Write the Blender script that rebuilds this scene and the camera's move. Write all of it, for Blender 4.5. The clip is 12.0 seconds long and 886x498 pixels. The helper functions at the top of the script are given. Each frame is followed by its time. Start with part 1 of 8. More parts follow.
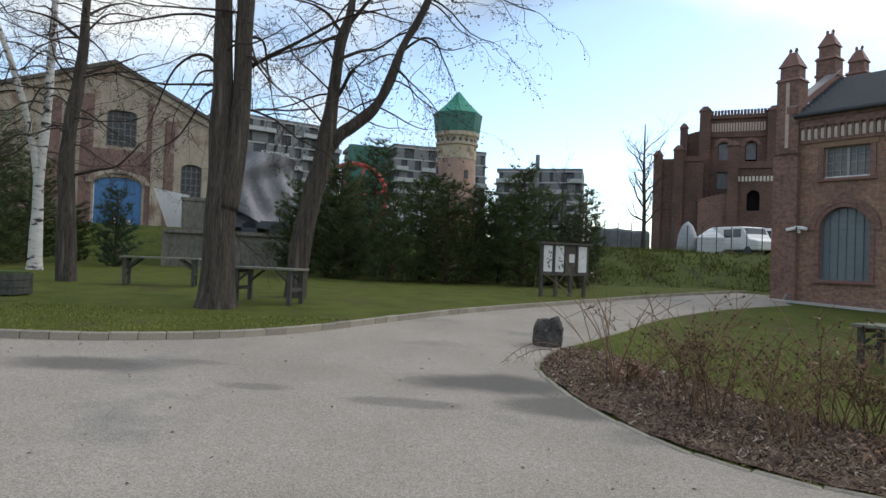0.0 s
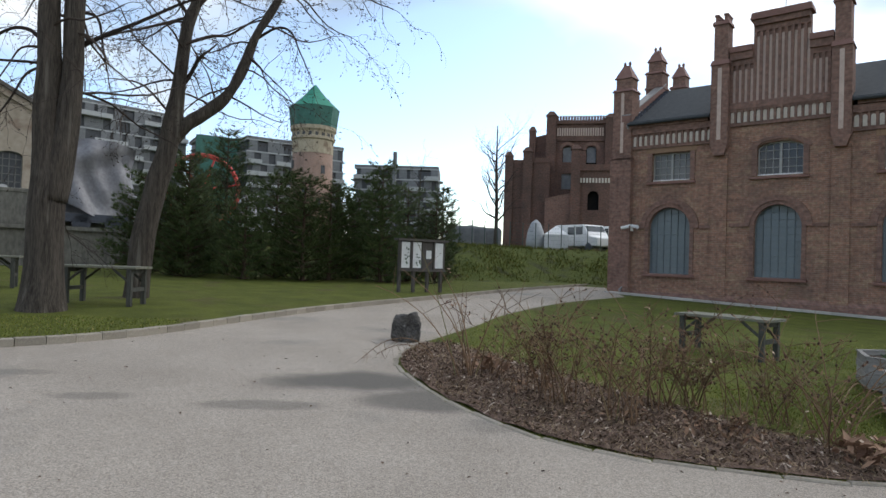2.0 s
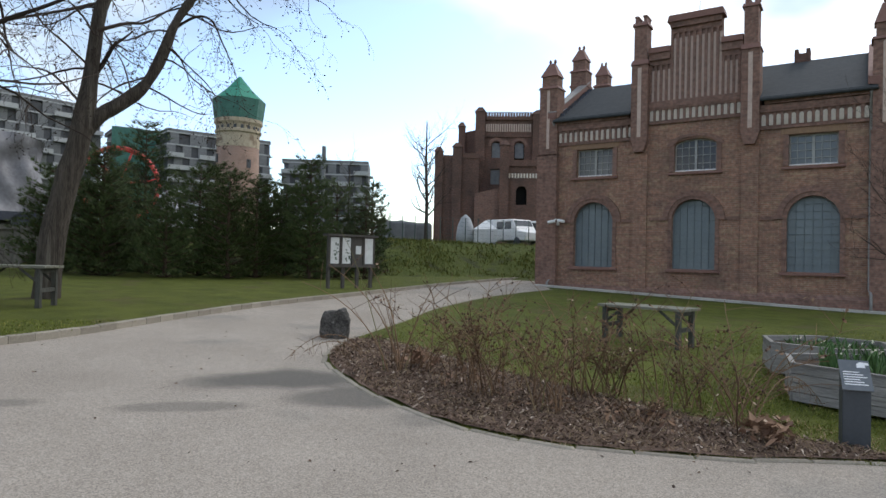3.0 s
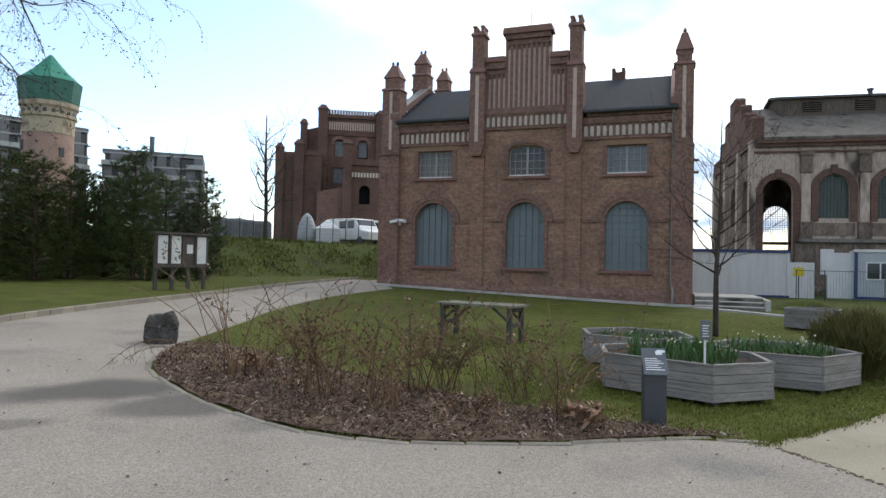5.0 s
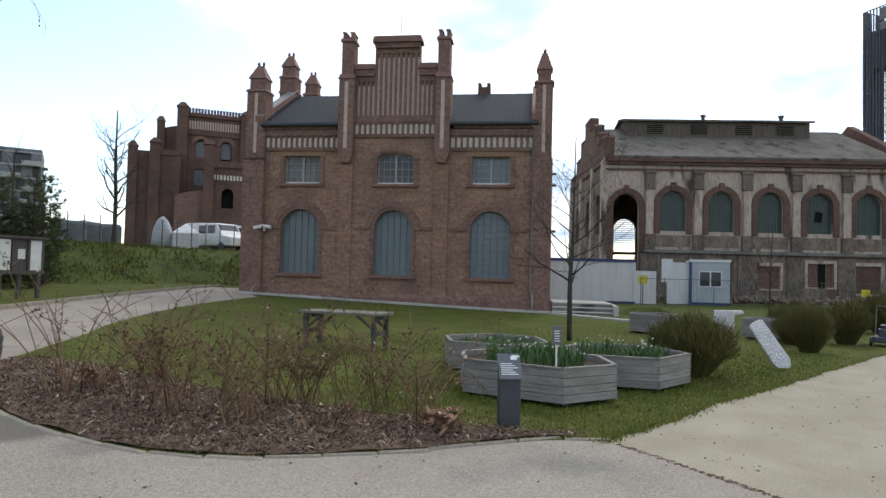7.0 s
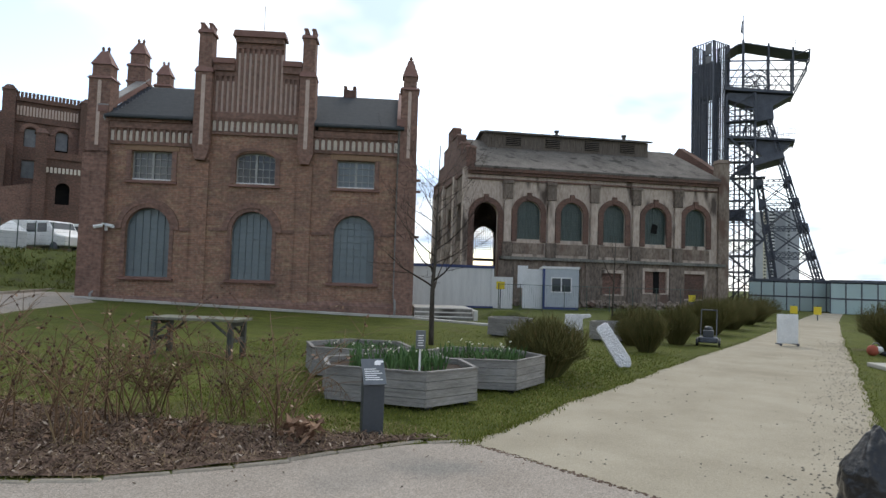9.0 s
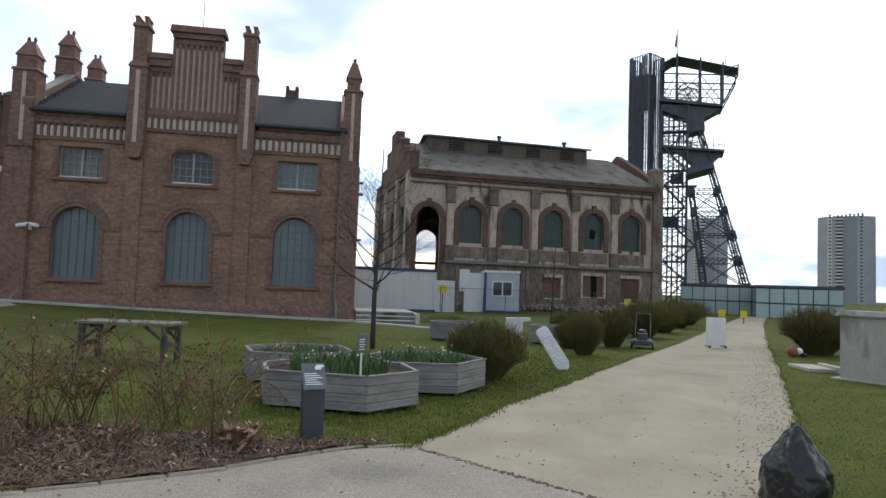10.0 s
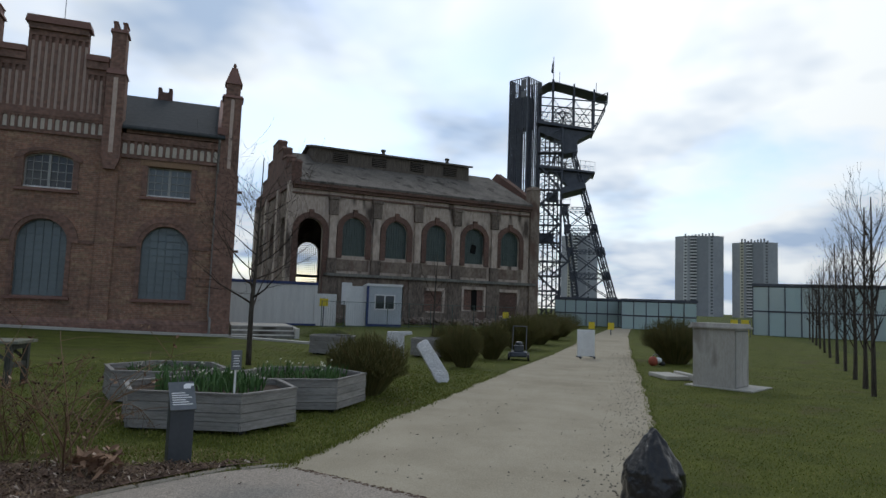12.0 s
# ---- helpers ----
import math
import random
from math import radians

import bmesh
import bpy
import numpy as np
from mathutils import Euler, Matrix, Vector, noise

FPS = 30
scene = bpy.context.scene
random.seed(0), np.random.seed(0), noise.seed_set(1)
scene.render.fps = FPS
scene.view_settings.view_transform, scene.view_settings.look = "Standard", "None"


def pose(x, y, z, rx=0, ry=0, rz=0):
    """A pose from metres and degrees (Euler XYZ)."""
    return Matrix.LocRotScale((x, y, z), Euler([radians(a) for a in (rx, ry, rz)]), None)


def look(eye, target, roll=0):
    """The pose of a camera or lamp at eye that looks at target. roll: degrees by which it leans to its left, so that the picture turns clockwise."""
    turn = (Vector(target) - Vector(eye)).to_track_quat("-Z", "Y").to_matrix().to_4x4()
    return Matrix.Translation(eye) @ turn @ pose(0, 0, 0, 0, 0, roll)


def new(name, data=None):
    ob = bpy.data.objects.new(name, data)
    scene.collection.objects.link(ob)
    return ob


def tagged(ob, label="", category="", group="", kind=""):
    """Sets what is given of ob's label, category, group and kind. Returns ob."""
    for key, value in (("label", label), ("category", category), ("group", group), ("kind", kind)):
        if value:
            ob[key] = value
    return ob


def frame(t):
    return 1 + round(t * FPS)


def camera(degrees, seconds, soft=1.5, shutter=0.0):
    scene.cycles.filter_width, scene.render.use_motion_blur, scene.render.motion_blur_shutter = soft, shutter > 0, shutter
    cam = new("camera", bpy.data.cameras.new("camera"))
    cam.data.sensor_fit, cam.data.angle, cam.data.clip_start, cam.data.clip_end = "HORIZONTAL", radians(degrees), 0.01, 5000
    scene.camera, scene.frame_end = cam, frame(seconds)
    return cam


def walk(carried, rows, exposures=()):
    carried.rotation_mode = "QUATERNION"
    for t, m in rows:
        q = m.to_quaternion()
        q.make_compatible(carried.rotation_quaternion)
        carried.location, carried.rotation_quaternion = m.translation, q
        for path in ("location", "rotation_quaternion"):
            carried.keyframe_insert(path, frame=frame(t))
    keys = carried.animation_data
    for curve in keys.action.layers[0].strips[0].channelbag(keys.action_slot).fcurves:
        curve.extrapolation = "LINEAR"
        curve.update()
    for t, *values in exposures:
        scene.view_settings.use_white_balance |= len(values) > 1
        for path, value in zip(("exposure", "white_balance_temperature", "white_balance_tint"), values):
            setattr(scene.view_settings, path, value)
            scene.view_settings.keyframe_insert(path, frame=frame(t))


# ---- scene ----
cam = camera(69.04, 12.0)
PATH = [
    (0.0, 0.000, 0.000, 1.700, 0.00, 1.02, -2.17),
    (0.5, -0.002, 0.029, 1.693, -2.22, 0.72, -2.51),
    (1.0, -0.019, 0.029, 1.699, -4.71, 0.52, -2.46),
    (1.5, -0.020, 0.012, 1.700, -8.30, 0.79, -2.02),
    (2.0, -0.018, -0.008, 1.701, -12.62, 1.15, -1.90),
    (2.5, -0.006, -0.017, 1.700, -15.64, 1.07, -1.58),
    (3.0, 0.012, -0.034, 1.701, -18.74, 0.88, -1.30),
    (5.0, 0.050, -0.095, 1.706, -32.59, 1.13, -1.24),
    (5.5, 0.084, -0.112, 1.708, -35.00, 1.31, -1.03),
    (6.0, 0.130, -0.126, 1.706, -37.93, 1.42, -1.39),
    (6.5, 0.151, -0.151, 1.705, -40.58, 1.62, -1.89),
    (7.0, 0.124, -0.142, 1.716, -44.14, 2.06, -1.46),
    (9.0, 0.136, -0.089, 1.710, -56.33, 2.86, -1.82),
    (9.5, 0.115, -0.095, 1.716, -58.85, 3.09, -2.01),
    (10.0, 0.112, -0.104, 1.717, -61.46, 3.33, -2.05),
    (10.5, 0.104, -0.110, 1.723, -63.94, 3.57, -2.13),
    (11.0, 0.118, -0.110, 1.722, -66.63, 4.01, -2.15),
    (11.5, 0.097, -0.125, 1.719, -69.15, 4.48, -2.16),
    (12.0, 0.111, -0.124, 1.727, -71.85, 4.88, -2.06)]
walk(cam, [(t, pose(x, y, z, 90 + p, r, yaw)) for t, x, y, z, yaw, p, r in PATH],
     exposures=[(0.0, 0.07, 6450, 9), (2.5, 0.16, 6500, 10), (5.5, 0.25, 6550, 10), (9.5, 0.2, 6650, 10), (10.5, -0.12, 6500, 10), (11.0, -0.32, 6450, 9), (11.5, -0.46, 6400, 9), (12.0, -0.60, 6350, 9)])
# ---- world and sun ----
world = bpy.data.worlds.new("sky")
scene.world = world
world.use_nodes = True
wn, wl = world.node_tree.nodes, world.node_tree.links
wn.clear()
sky = wn.new("ShaderNodeTexSky")
sky.sky_type, sky.sun_disc = "NISHITA", False
sky.sun_elevation, sky.sun_rotation = radians(42), radians(62)
sky.dust_density = 0.6
sky_bg = wn.new("ShaderNodeBackground")
sky_bg.inputs["Strength"].default_value = 0.23
cloud_bg = wn.new("ShaderNodeBackground")
coord = wn.new("ShaderNodeTexCoord")
split = wn.new("ShaderNodeSeparateXYZ")
lift = wn.new("ShaderNodeMath")
lift.operation, lift.inputs[1].default_value = "ADD", 0.22
div = wn.new("ShaderNodeVectorMath")
div.operation = "DIVIDE"
comb = wn.new("ShaderNodeCombineXYZ")
comb.inputs[2].default_value = 1.0
for i in (0, 1):
    wl.new(lift.outputs[0], comb.inputs[i])
clouds = wn.new("ShaderNodeTexNoise")
clouds.inputs["Scale"].default_value = 0.85
clouds.inputs["Detail"].default_value = 5
clouds.inputs["Roughness"].default_value = 0.5
clouds.inputs["Distortion"].default_value = 0.3
cover = wn.new("ShaderNodeValToRGB")
cover.color_ramp.elements[0].position, cover.color_ramp.elements[1].position = 0.34, 0.50
shade = wn.new("ShaderNodeTexNoise")
shade.inputs["Scale"].default_value = 1.25
shade.inputs["Detail"].default_value = 4
tone = wn.new("ShaderNodeValToRGB")
tone.color_ramp.elements[0].position, tone.color_ramp.elements[0].color = 0.40, (0.42, 0.53, 0.70, 1)
tone.color_ramp.elements[1].position, tone.color_ramp.elements[1].color = 0.56, (0.96, 0.99, 1.0, 1)
mixs = wn.new("ShaderNodeMixShader")
wout = wn.new("ShaderNodeOutputWorld")
wl.new(coord.outputs["Generated"], split.inputs[0])
wl.new(split.outputs[2], lift.inputs[0])
wl.new(coord.outputs["Generated"], div.inputs[0])
wl.new(comb.outputs[0], div.inputs[1])
wl.new(div.outputs[0], clouds.inputs["Vector"])
wl.new(div.outputs[0], shade.inputs["Vector"])
gap = clouds.outputs["Fac"]
for (gx, gy, gz), inner, depth in (((0.10, 0.97, 0.16), 0.955, 0.26), ((0.27, 0.93, 0.24), 0.965, 0.24), ((-0.24, 0.93, 0.28), 0.96, 0.09), ((0.90, -0.25, 0.40), 0.96, 0.13), ((0.96, -0.06, 0.26), 0.985, 0.12), ((0.92, 0.17, 0.34), 0.982, 0.15), ((0.84, 0.45, 0.34), 0.98, 0.10)):
    dot = wn.new("ShaderNodeVectorMath")
    dot.operation, dot.inputs[1].default_value = "DOT_PRODUCT", Vector((gx, gy, gz)).normalized()
    near = wn.new("ShaderNodeMapRange")
    near.interpolation_type = "SMOOTHSTEP"
    near.inputs[1].default_value, near.inputs[2].default_value, near.inputs[4].default_value = inner, 1.0, depth
    less = wn.new("ShaderNodeMath")
    less.operation = "SUBTRACT"
    wl.new(coord.outputs["Generated"], dot.inputs[0])
    wl.new(dot.outputs["Value"], near.inputs[0])
    wl.new(gap, less.inputs[0])
    wl.new(near.outputs[0], less.inputs[1])
    gap = less.outputs[0]
wl.new(gap, cover.inputs[0])
wl.new(shade.outputs["Fac"], tone.inputs[0])
wl.new(tone.outputs[0], cloud_bg.inputs["Color"])
glow = wn.new("ShaderNodeVectorMath")
glow.operation, glow.inputs[1].default_value = "DOT_PRODUCT", Vector((0.70, 0.16, 0.55)).normalized()
bright = wn.new("ShaderNodeMapRange")
bright.interpolation_type = "SMOOTHSTEP"
for i, v in ((1, 0.55), (2, 1.0), (3, 1.04), (4, 1.65)):
    bright.inputs[i].default_value = v
wl.new(coord.outputs["Generated"], glow.inputs[0])
wl.new(glow.outputs["Value"], bright.inputs[0])
wl.new(bright.outputs[0], cloud_bg.inputs["Strength"])
wl.new(sky.outputs[0], sky_bg.inputs["Color"])
wl.new(cover.outputs[0], mixs.inputs[0])
wl.new(sky_bg.outputs[0], mixs.inputs[1])
wl.new(cloud_bg.outputs[0], mixs.inputs[2])
wl.new(mixs.outputs[0], wout.inputs[0])
sun = new("sun", bpy.data.lights.new("sun", "SUN"))
sun.data.energy, sun.data.angle, sun.data.color = 0.9, radians(14), (1.0, 0.96, 0.9)
sun_az, sun_el = radians(62), radians(42)
sun.matrix_world = look((math.sin(sun_az) * 50, math.cos(sun_az) * 50, 50 * math.tan(sun_el)), (0, 0, 0))

# ---- materials ----


def mat(name, c1, c2, scale=4.0, rough=0.85, bump=0.3, metal=0.0, fine=9.0, spots=None, vary=0.0, bump_dist=0.01, stretch=(1, 1, 1)):
    """Two scales of noise between two colours, with fine relief; spots: a third colour in blotches; vary: change from object to object."""
    m = bpy.data.materials.new(name)
    m.use_nodes = True
    nt = m.node_tree
    n, l = nt.nodes, nt.links
    b = n["Principled BSDF"]
    b.inputs["Roughness"].default_value, b.inputs["Metallic"].default_value = rough, metal
    if rough >= 0.85:
        b.inputs["Specular IOR Level"].default_value = 0.15
    tc = n.new("ShaderNodeTexCoord")
    mp = n.new("ShaderNodeMapping")
    mp.inputs["Scale"].default_value = stretch
    l.new(tc.outputs["Object"], mp.inputs["Vector"])
    a = n.new("ShaderNodeTexNoise")
    a.inputs["Scale"].default_value, a.inputs["Detail"].default_value, a.inputs["Roughness"].default_value = scale, 6, 0.6
    f = n.new("ShaderNodeTexNoise")
    f.inputs["Scale"].default_value, f.inputs["Detail"].default_value = scale * fine, 4
    l.new(mp.outputs[0], a.inputs["Vector"])
    l.new(mp.outputs[0], f.inputs["Vector"])
    mix = n.new("ShaderNodeMix")
    mix.data_type = "FLOAT"
    mix.inputs[0].default_value = 0.45
    l.new(a.outputs["Fac"], mix.inputs[2])
    l.new(f.outputs["Fac"], mix.inputs[3])
    ramp = n.new("ShaderNodeValToRGB")
    ramp.color_ramp.elements[0].position, ramp.color_ramp.elements[1].position = 0.36, 0.64
    ramp.color_ramp.elements[0].color, ramp.color_ramp.elements[1].color = (*c1, 1), (*c2, 1)
    l.new(mix.outputs[0], ramp.inputs[0])
    colour = ramp.outputs[0]
    if spots:
        sn = n.new("ShaderNodeTexNoise")
        sn.inputs["Scale"].default_value, sn.inputs["Detail"].default_value = spots[1], 5
        l.new(mp.outputs[0], sn.inputs["Vector"])
        sr = n.new("ShaderNodeValToRGB")
        sr.color_ramp.elements[0].position, sr.color_ramp.elements[1].position = spots[2], spots[2] + 0.1
        l.new(sn.outputs["Fac"], sr.inputs[0])
        sm = n.new("ShaderNodeMix")
        sm.data_type = "RGBA"
        l.new(sr.outputs[0], sm.inputs[0])
        l.new(colour, sm.inputs[6])
        sm.inputs[7].default_value = (*spots[0], 1)
        colour = sm.outputs[2]
    if vary:
        oi = n.new("ShaderNodeObjectInfo")
        mr = n.new("ShaderNodeMapRange")
        mr.inputs[3].default_value, mr.inputs[4].default_value = 1 - vary, 1 + vary
        l.new(oi.outputs["Random"], mr.inputs[0])
        hs = n.new("ShaderNodeHueSaturation")
        l.new(mr.outputs[0], hs.inputs["Value"])
        l.new(colour, hs.inputs["Color"])
        colour = hs.outputs[0]
    l.new(colour, b.inputs["Base Color"])
    if bump:
        bp = n.new("ShaderNodeBump")
        bp.inputs["Strength"].default_value, bp.inputs["Distance"].default_value = bump, bump_dist
        l.new(f.outputs["Fac"], bp.inputs["Height"])
        l.new(bp.outputs[0], b.inputs["Normal"])
    return m


def brick_mat(name, c1, c2, mortar, soot=(0.05, 0.04, 0.035), soot_at=0.6, soot_scale=0.5, buff=None):
    """Brick courses on upright walls, 25 by 7.5 cm, with sooty blotches."""
    m = bpy.data.materials.new(name)
    m.use_nodes = True
    n, l = m.node_tree.nodes, m.node_tree.links
    b = n["Principled BSDF"]
    b.inputs["Roughness"].default_value, b.inputs["Specular IOR Level"].default_value = 0.9, 0.2
    tc = n.new("ShaderNodeTexCoord")
    sp = n.new("ShaderNodeSeparateXYZ")
    ad = n.new("ShaderNodeMath")
    cb = n.new("ShaderNodeCombineXYZ")
    l.new(tc.outputs["Object"], sp.inputs[0])
    l.new(sp.outputs[0], ad.inputs[0])
    l.new(sp.outputs[1], ad.inputs[1])
    l.new(ad.outputs[0], cb.inputs[0])
    l.new(sp.outputs[2], cb.inputs[1])
    br = n.new("ShaderNodeTexBrick")
    br.inputs["Scale"].default_value = 1.0
    br.inputs["Brick Width"].default_value, br.inputs["Row Height"].default_value = 0.26, 0.077
    br.inputs["Mortar Size"].default_value, br.inputs["Mortar Smooth"].default_value = 0.006, 0.3
    br.inputs["Color1"].default_value, br.inputs["Color2"].default_value, br.inputs["Mortar"].default_value = (*c1, 1), (*c2, 1), (*mortar, 1)
    l.new(cb.outputs[0], br.inputs["Vector"])
    s = n.new("ShaderNodeTexNoise")
    s.inputs["Scale"].default_value, s.inputs["Detail"].default_value = soot_scale, 9
    s.inputs["Roughness"].default_value = 0.65
    l.new(tc.outputs["Object"], s.inputs["Vector"])
    r = n.new("ShaderNodeValToRGB")
    r.color_ramp.elements[0].position, r.color_ramp.elements[1].position = soot_at - 0.15, soot_at + 0.18
    r.color_ramp.elements[1].color = (0.75, 0.75, 0.75, 1)
    l.new(s.outputs["Fac"], r.inputs[0])
    mx = n.new("ShaderNodeMix")
    mx.data_type = "RGBA"
    mx.inputs[7].default_value = (*soot, 1)
    l.new(r.outputs[0], mx.inputs[0])
    colour = br.outputs["Color"]
    if buff:
        # single pale and burnt bricks, and whole courses laid from a paler batch
        cell = n.new("ShaderNodeTexBrick")
        cell.inputs["Scale"].default_value, cell.inputs["Mortar Size"].default_value = 1.0, 0.0
        cell.inputs["Brick Width"].default_value, cell.inputs["Row Height"].default_value = 0.26, 0.077
        cell.inputs["Color1"].default_value, cell.inputs["Color2"].default_value = (0, 0, 0, 1), (1, 1, 1, 1)
        l.new(cb.outputs[0], cell.inputs["Vector"])
        batch = n.new("ShaderNodeTexNoise")
        batch.inputs["Scale"].default_value, batch.inputs["Detail"].default_value = 0.9, 8
        batch.inputs["Roughness"].default_value = 0.7
        squash = n.new("ShaderNodeMapping")
        squash.inputs["Scale"].default_value = (0.6, 2.6, 1)
        l.new(cb.outputs[0], squash.inputs["Vector"])
        l.new(squash.outputs[0], batch.inputs["Vector"])
        both = n.new("ShaderNodeMath")
        both.operation, both.inputs[1].default_value = "MULTIPLY_ADD", 0.28
        l.new(cell.outputs["Color"], both.inputs[0])
        l.new(batch.outputs["Fac"], both.inputs[2])
        pick = n.new("ShaderNodeValToRGB")
        pick.color_ramp.elements[0].position, pick.color_ramp.elements[1].position = 0.66, 0.86
        pick.color_ramp.elements[1].color = (0.8, 0.8, 0.8, 1)
        l.new(both.outputs[0], pick.inputs[0])
        pale = n.new("ShaderNodeMix")
        pale.data_type = "RGBA"
        pale.inputs[7].default_value = (*buff, 1)
        l.new(pick.outputs[0], pale.inputs[0])
        l.new(colour, pale.inputs[6])
        colour = pale.outputs[2]
    l.new(colour, mx.inputs[6])
    s2 = n.new("ShaderNodeTexNoise")
    s2.inputs["Scale"].default_value, s2.inputs["Detail"].default_value = 7.0, 5
    l.new(cb.outputs[0], s2.inputs["Vector"])
    hs = n.new("ShaderNodeHueSaturation")
    mr = n.new("ShaderNodeMapRange")
    mr.inputs[1].default_value, mr.inputs[2].default_value = 0.3, 0.7
    mr.inputs[3].default_value, mr.inputs[4].default_value = 0.72, 1.3
    l.new(s2.outputs["Fac"], mr.inputs[0])
    l.new(mr.outputs[0], hs.inputs["Value"])
    l.new(mx.outputs[2], hs.inputs["Color"])
    l.new(hs.outputs[0], b.inputs["Base Color"])
    bp = n.new("ShaderNodeBump")
    bp.inputs["Strength"].default_value, bp.inputs["Distance"].default_value = 0.5, 0.01
    bp.invert = True
    l.new(br.outputs["Fac"], bp.inputs["Height"])
    l.new(bp.outputs[0], b.inputs["Normal"])
    return m


def glass_mat(name, tint, rough=0.08):
    m = bpy.data.materials.new(name)
    m.use_nodes = True
    b = m.node_tree.nodes["Principled BSDF"]
    b.inputs["Base Color"].default_value = (*tint, 1)
    b.inputs["Roughness"].default_value = rough
    b.inputs["Specular IOR Level"].default_value = 0.6
    return m


M = {}
M["grass"] = mat("grass", (0.052, 0.064, 0.011), (0.110, 0.121, 0.022), 1.3, 0.95, 0.8, fine=30, spots=((0.085, 0.078, 0.028), 0.8, 0.58), bump_dist=0.04)
M["grass_far"] = mat("grass_far", (0.042, 0.056, 0.010), (0.098, 0.114, 0.024), 0.9, 0.95, 0.8, fine=12, bump_dist=0.12, spots=((0.045, 0.05, 0.018), 0.9, 0.55))
M["gravel"] = mat("gravel", (0.285, 0.250, 0.186), (0.385, 0.342, 0.262), 1.1, 0.95, 0.8, fine=45, spots=((0.275, 0.240, 0.178), 0.35, 0.56))
M["mulch"] = mat("mulch", (0.085, 0.055, 0.040), (0.23, 0.160, 0.122), 6.0, 0.95, 0.9, fine=6, bump_dist=0.04)
M["concrete"] = mat("concrete", (0.36, 0.35, 0.32), (0.50, 0.48, 0.44), 2.0, 0.9, 0.3, fine=14, vary=0.12)
M["kerb_stone"] = mat("kerb_stone", (0.20, 0.175, 0.14), (0.34, 0.305, 0.25), 3.0, 0.9, 0.3, fine=14, vary=0.15)
M["old_concrete"] = mat("old_concrete", (0.11, 0.105, 0.095), (0.24, 0.23, 0.20), 0.8, 0.95, 0.4, fine=10, spots=((0.06, 0.055, 0.045), 0.7, 0.58), stretch=(1, 1, 0.5))
M["brick"] = brick_mat("brick", (0.312, 0.170, 0.117), (0.190, 0.110, 0.082), (0.29, 0.23, 0.19), soot_at=0.60, soot=(0.095, 0.072, 0.062), buff=(0.37, 0.255, 0.165))
M["brick_trim"] = brick_mat("brick_trim", (0.250, 0.142, 0.110), (0.185, 0.110, 0.087), (0.19, 0.15, 0.125), soot_at=0.66, soot_scale=1.2)
M["brick_dark"] = brick_mat("brick_dark", (0.19, 0.105, 0.080), (0.135, 0.080, 0.064), (0.15, 0.115, 0.095), soot_at=0.56, soot_scale=0.3)
M["terracotta"] = mat("terracotta", (0.17, 0.085, 0.067), (0.235, 0.13, 0.105), 3.0, 0.8, 0.2)
M["niche_white"] = mat("niche_white", (0.56, 0.50, 0.42), (0.70, 0.64, 0.55), 5.0, 0.9, 0.2)
M["niche_pink"] = mat("niche_pink", (0.42, 0.32, 0.27), (0.58, 0.46, 0.39), 4.0, 0.9, 0.2)
M["yellow_brick"] = mat("yellow_brick", (0.21, 0.132, 0.086), (0.30, 0.195, 0.125), 9.0, 0.9, 0.3, fine=4, stretch=(2.5, 2.5, 0.4))
M["slate"] = mat("slate", (0.040, 0.044, 0.048), (0.066, 0.072, 0.076), 5.0, 0.9, 0.3, fine=6, stretch=(1, 1, 3))
M["zinc"] = mat("zinc", (0.20, 0.19, 0.18), (0.28, 0.27, 0.26), 4.0, 0.5, 0.1, metal=0.4)
# arched windows: blue-grey reflection of the sky put into the pane colour
M["pane_reflect"] = mat("pane_reflect", (0.120, 0.150, 0.170), (0.165, 0.200, 0.215), 1.2, 0.28, 0.05)
# outer upper windows: paler base tint stands for reflected sky
M["pane_sky_reflect"] = glass_mat("pane_sky_reflect", (0.10, 0.11, 0.115), 0.06)
M["pane_dark"] = glass_mat("pane_dark", (0.035, 0.040, 0.045), 0.05)
M["pane_green"] = mat("pane_green", (0.020, 0.034, 0.030), (0.060, 0.088, 0.078), 2.5, 0.35, 0.1)
M["grid_green"] = mat("grid_green", (0.070, 0.095, 0.085), (0.105, 0.135, 0.12), 3.0, 0.7, 0.0)
M["bar_blue"] = mat("bar_blue", (0.105, 0.130, 0.145), (0.145, 0.175, 0.19), 3.0, 0.5, 0.0)
M["frame_pale"] = mat("frame_pale", (0.24, 0.24, 0.23), (0.34, 0.34, 0.32), 4.0, 0.6, 0.0)
M["frame_grey"] = mat("frame_grey", (0.13, 0.13, 0.12), (0.18, 0.18, 0.17), 6.0, 0.6, 0.1)
M["white_paint"] = mat("white_paint", (0.62, 0.62, 0.61), (0.76, 0.76, 0.75), 2.0, 0.5, 0.05)
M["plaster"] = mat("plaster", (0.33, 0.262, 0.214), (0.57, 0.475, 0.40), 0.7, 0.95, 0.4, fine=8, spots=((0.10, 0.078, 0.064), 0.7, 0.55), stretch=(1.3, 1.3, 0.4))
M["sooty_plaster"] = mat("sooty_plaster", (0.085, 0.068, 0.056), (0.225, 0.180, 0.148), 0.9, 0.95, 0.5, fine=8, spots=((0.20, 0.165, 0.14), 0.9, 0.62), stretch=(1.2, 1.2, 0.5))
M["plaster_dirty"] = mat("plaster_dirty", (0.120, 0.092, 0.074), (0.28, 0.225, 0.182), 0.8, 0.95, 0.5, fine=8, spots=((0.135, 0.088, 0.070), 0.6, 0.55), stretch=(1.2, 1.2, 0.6))
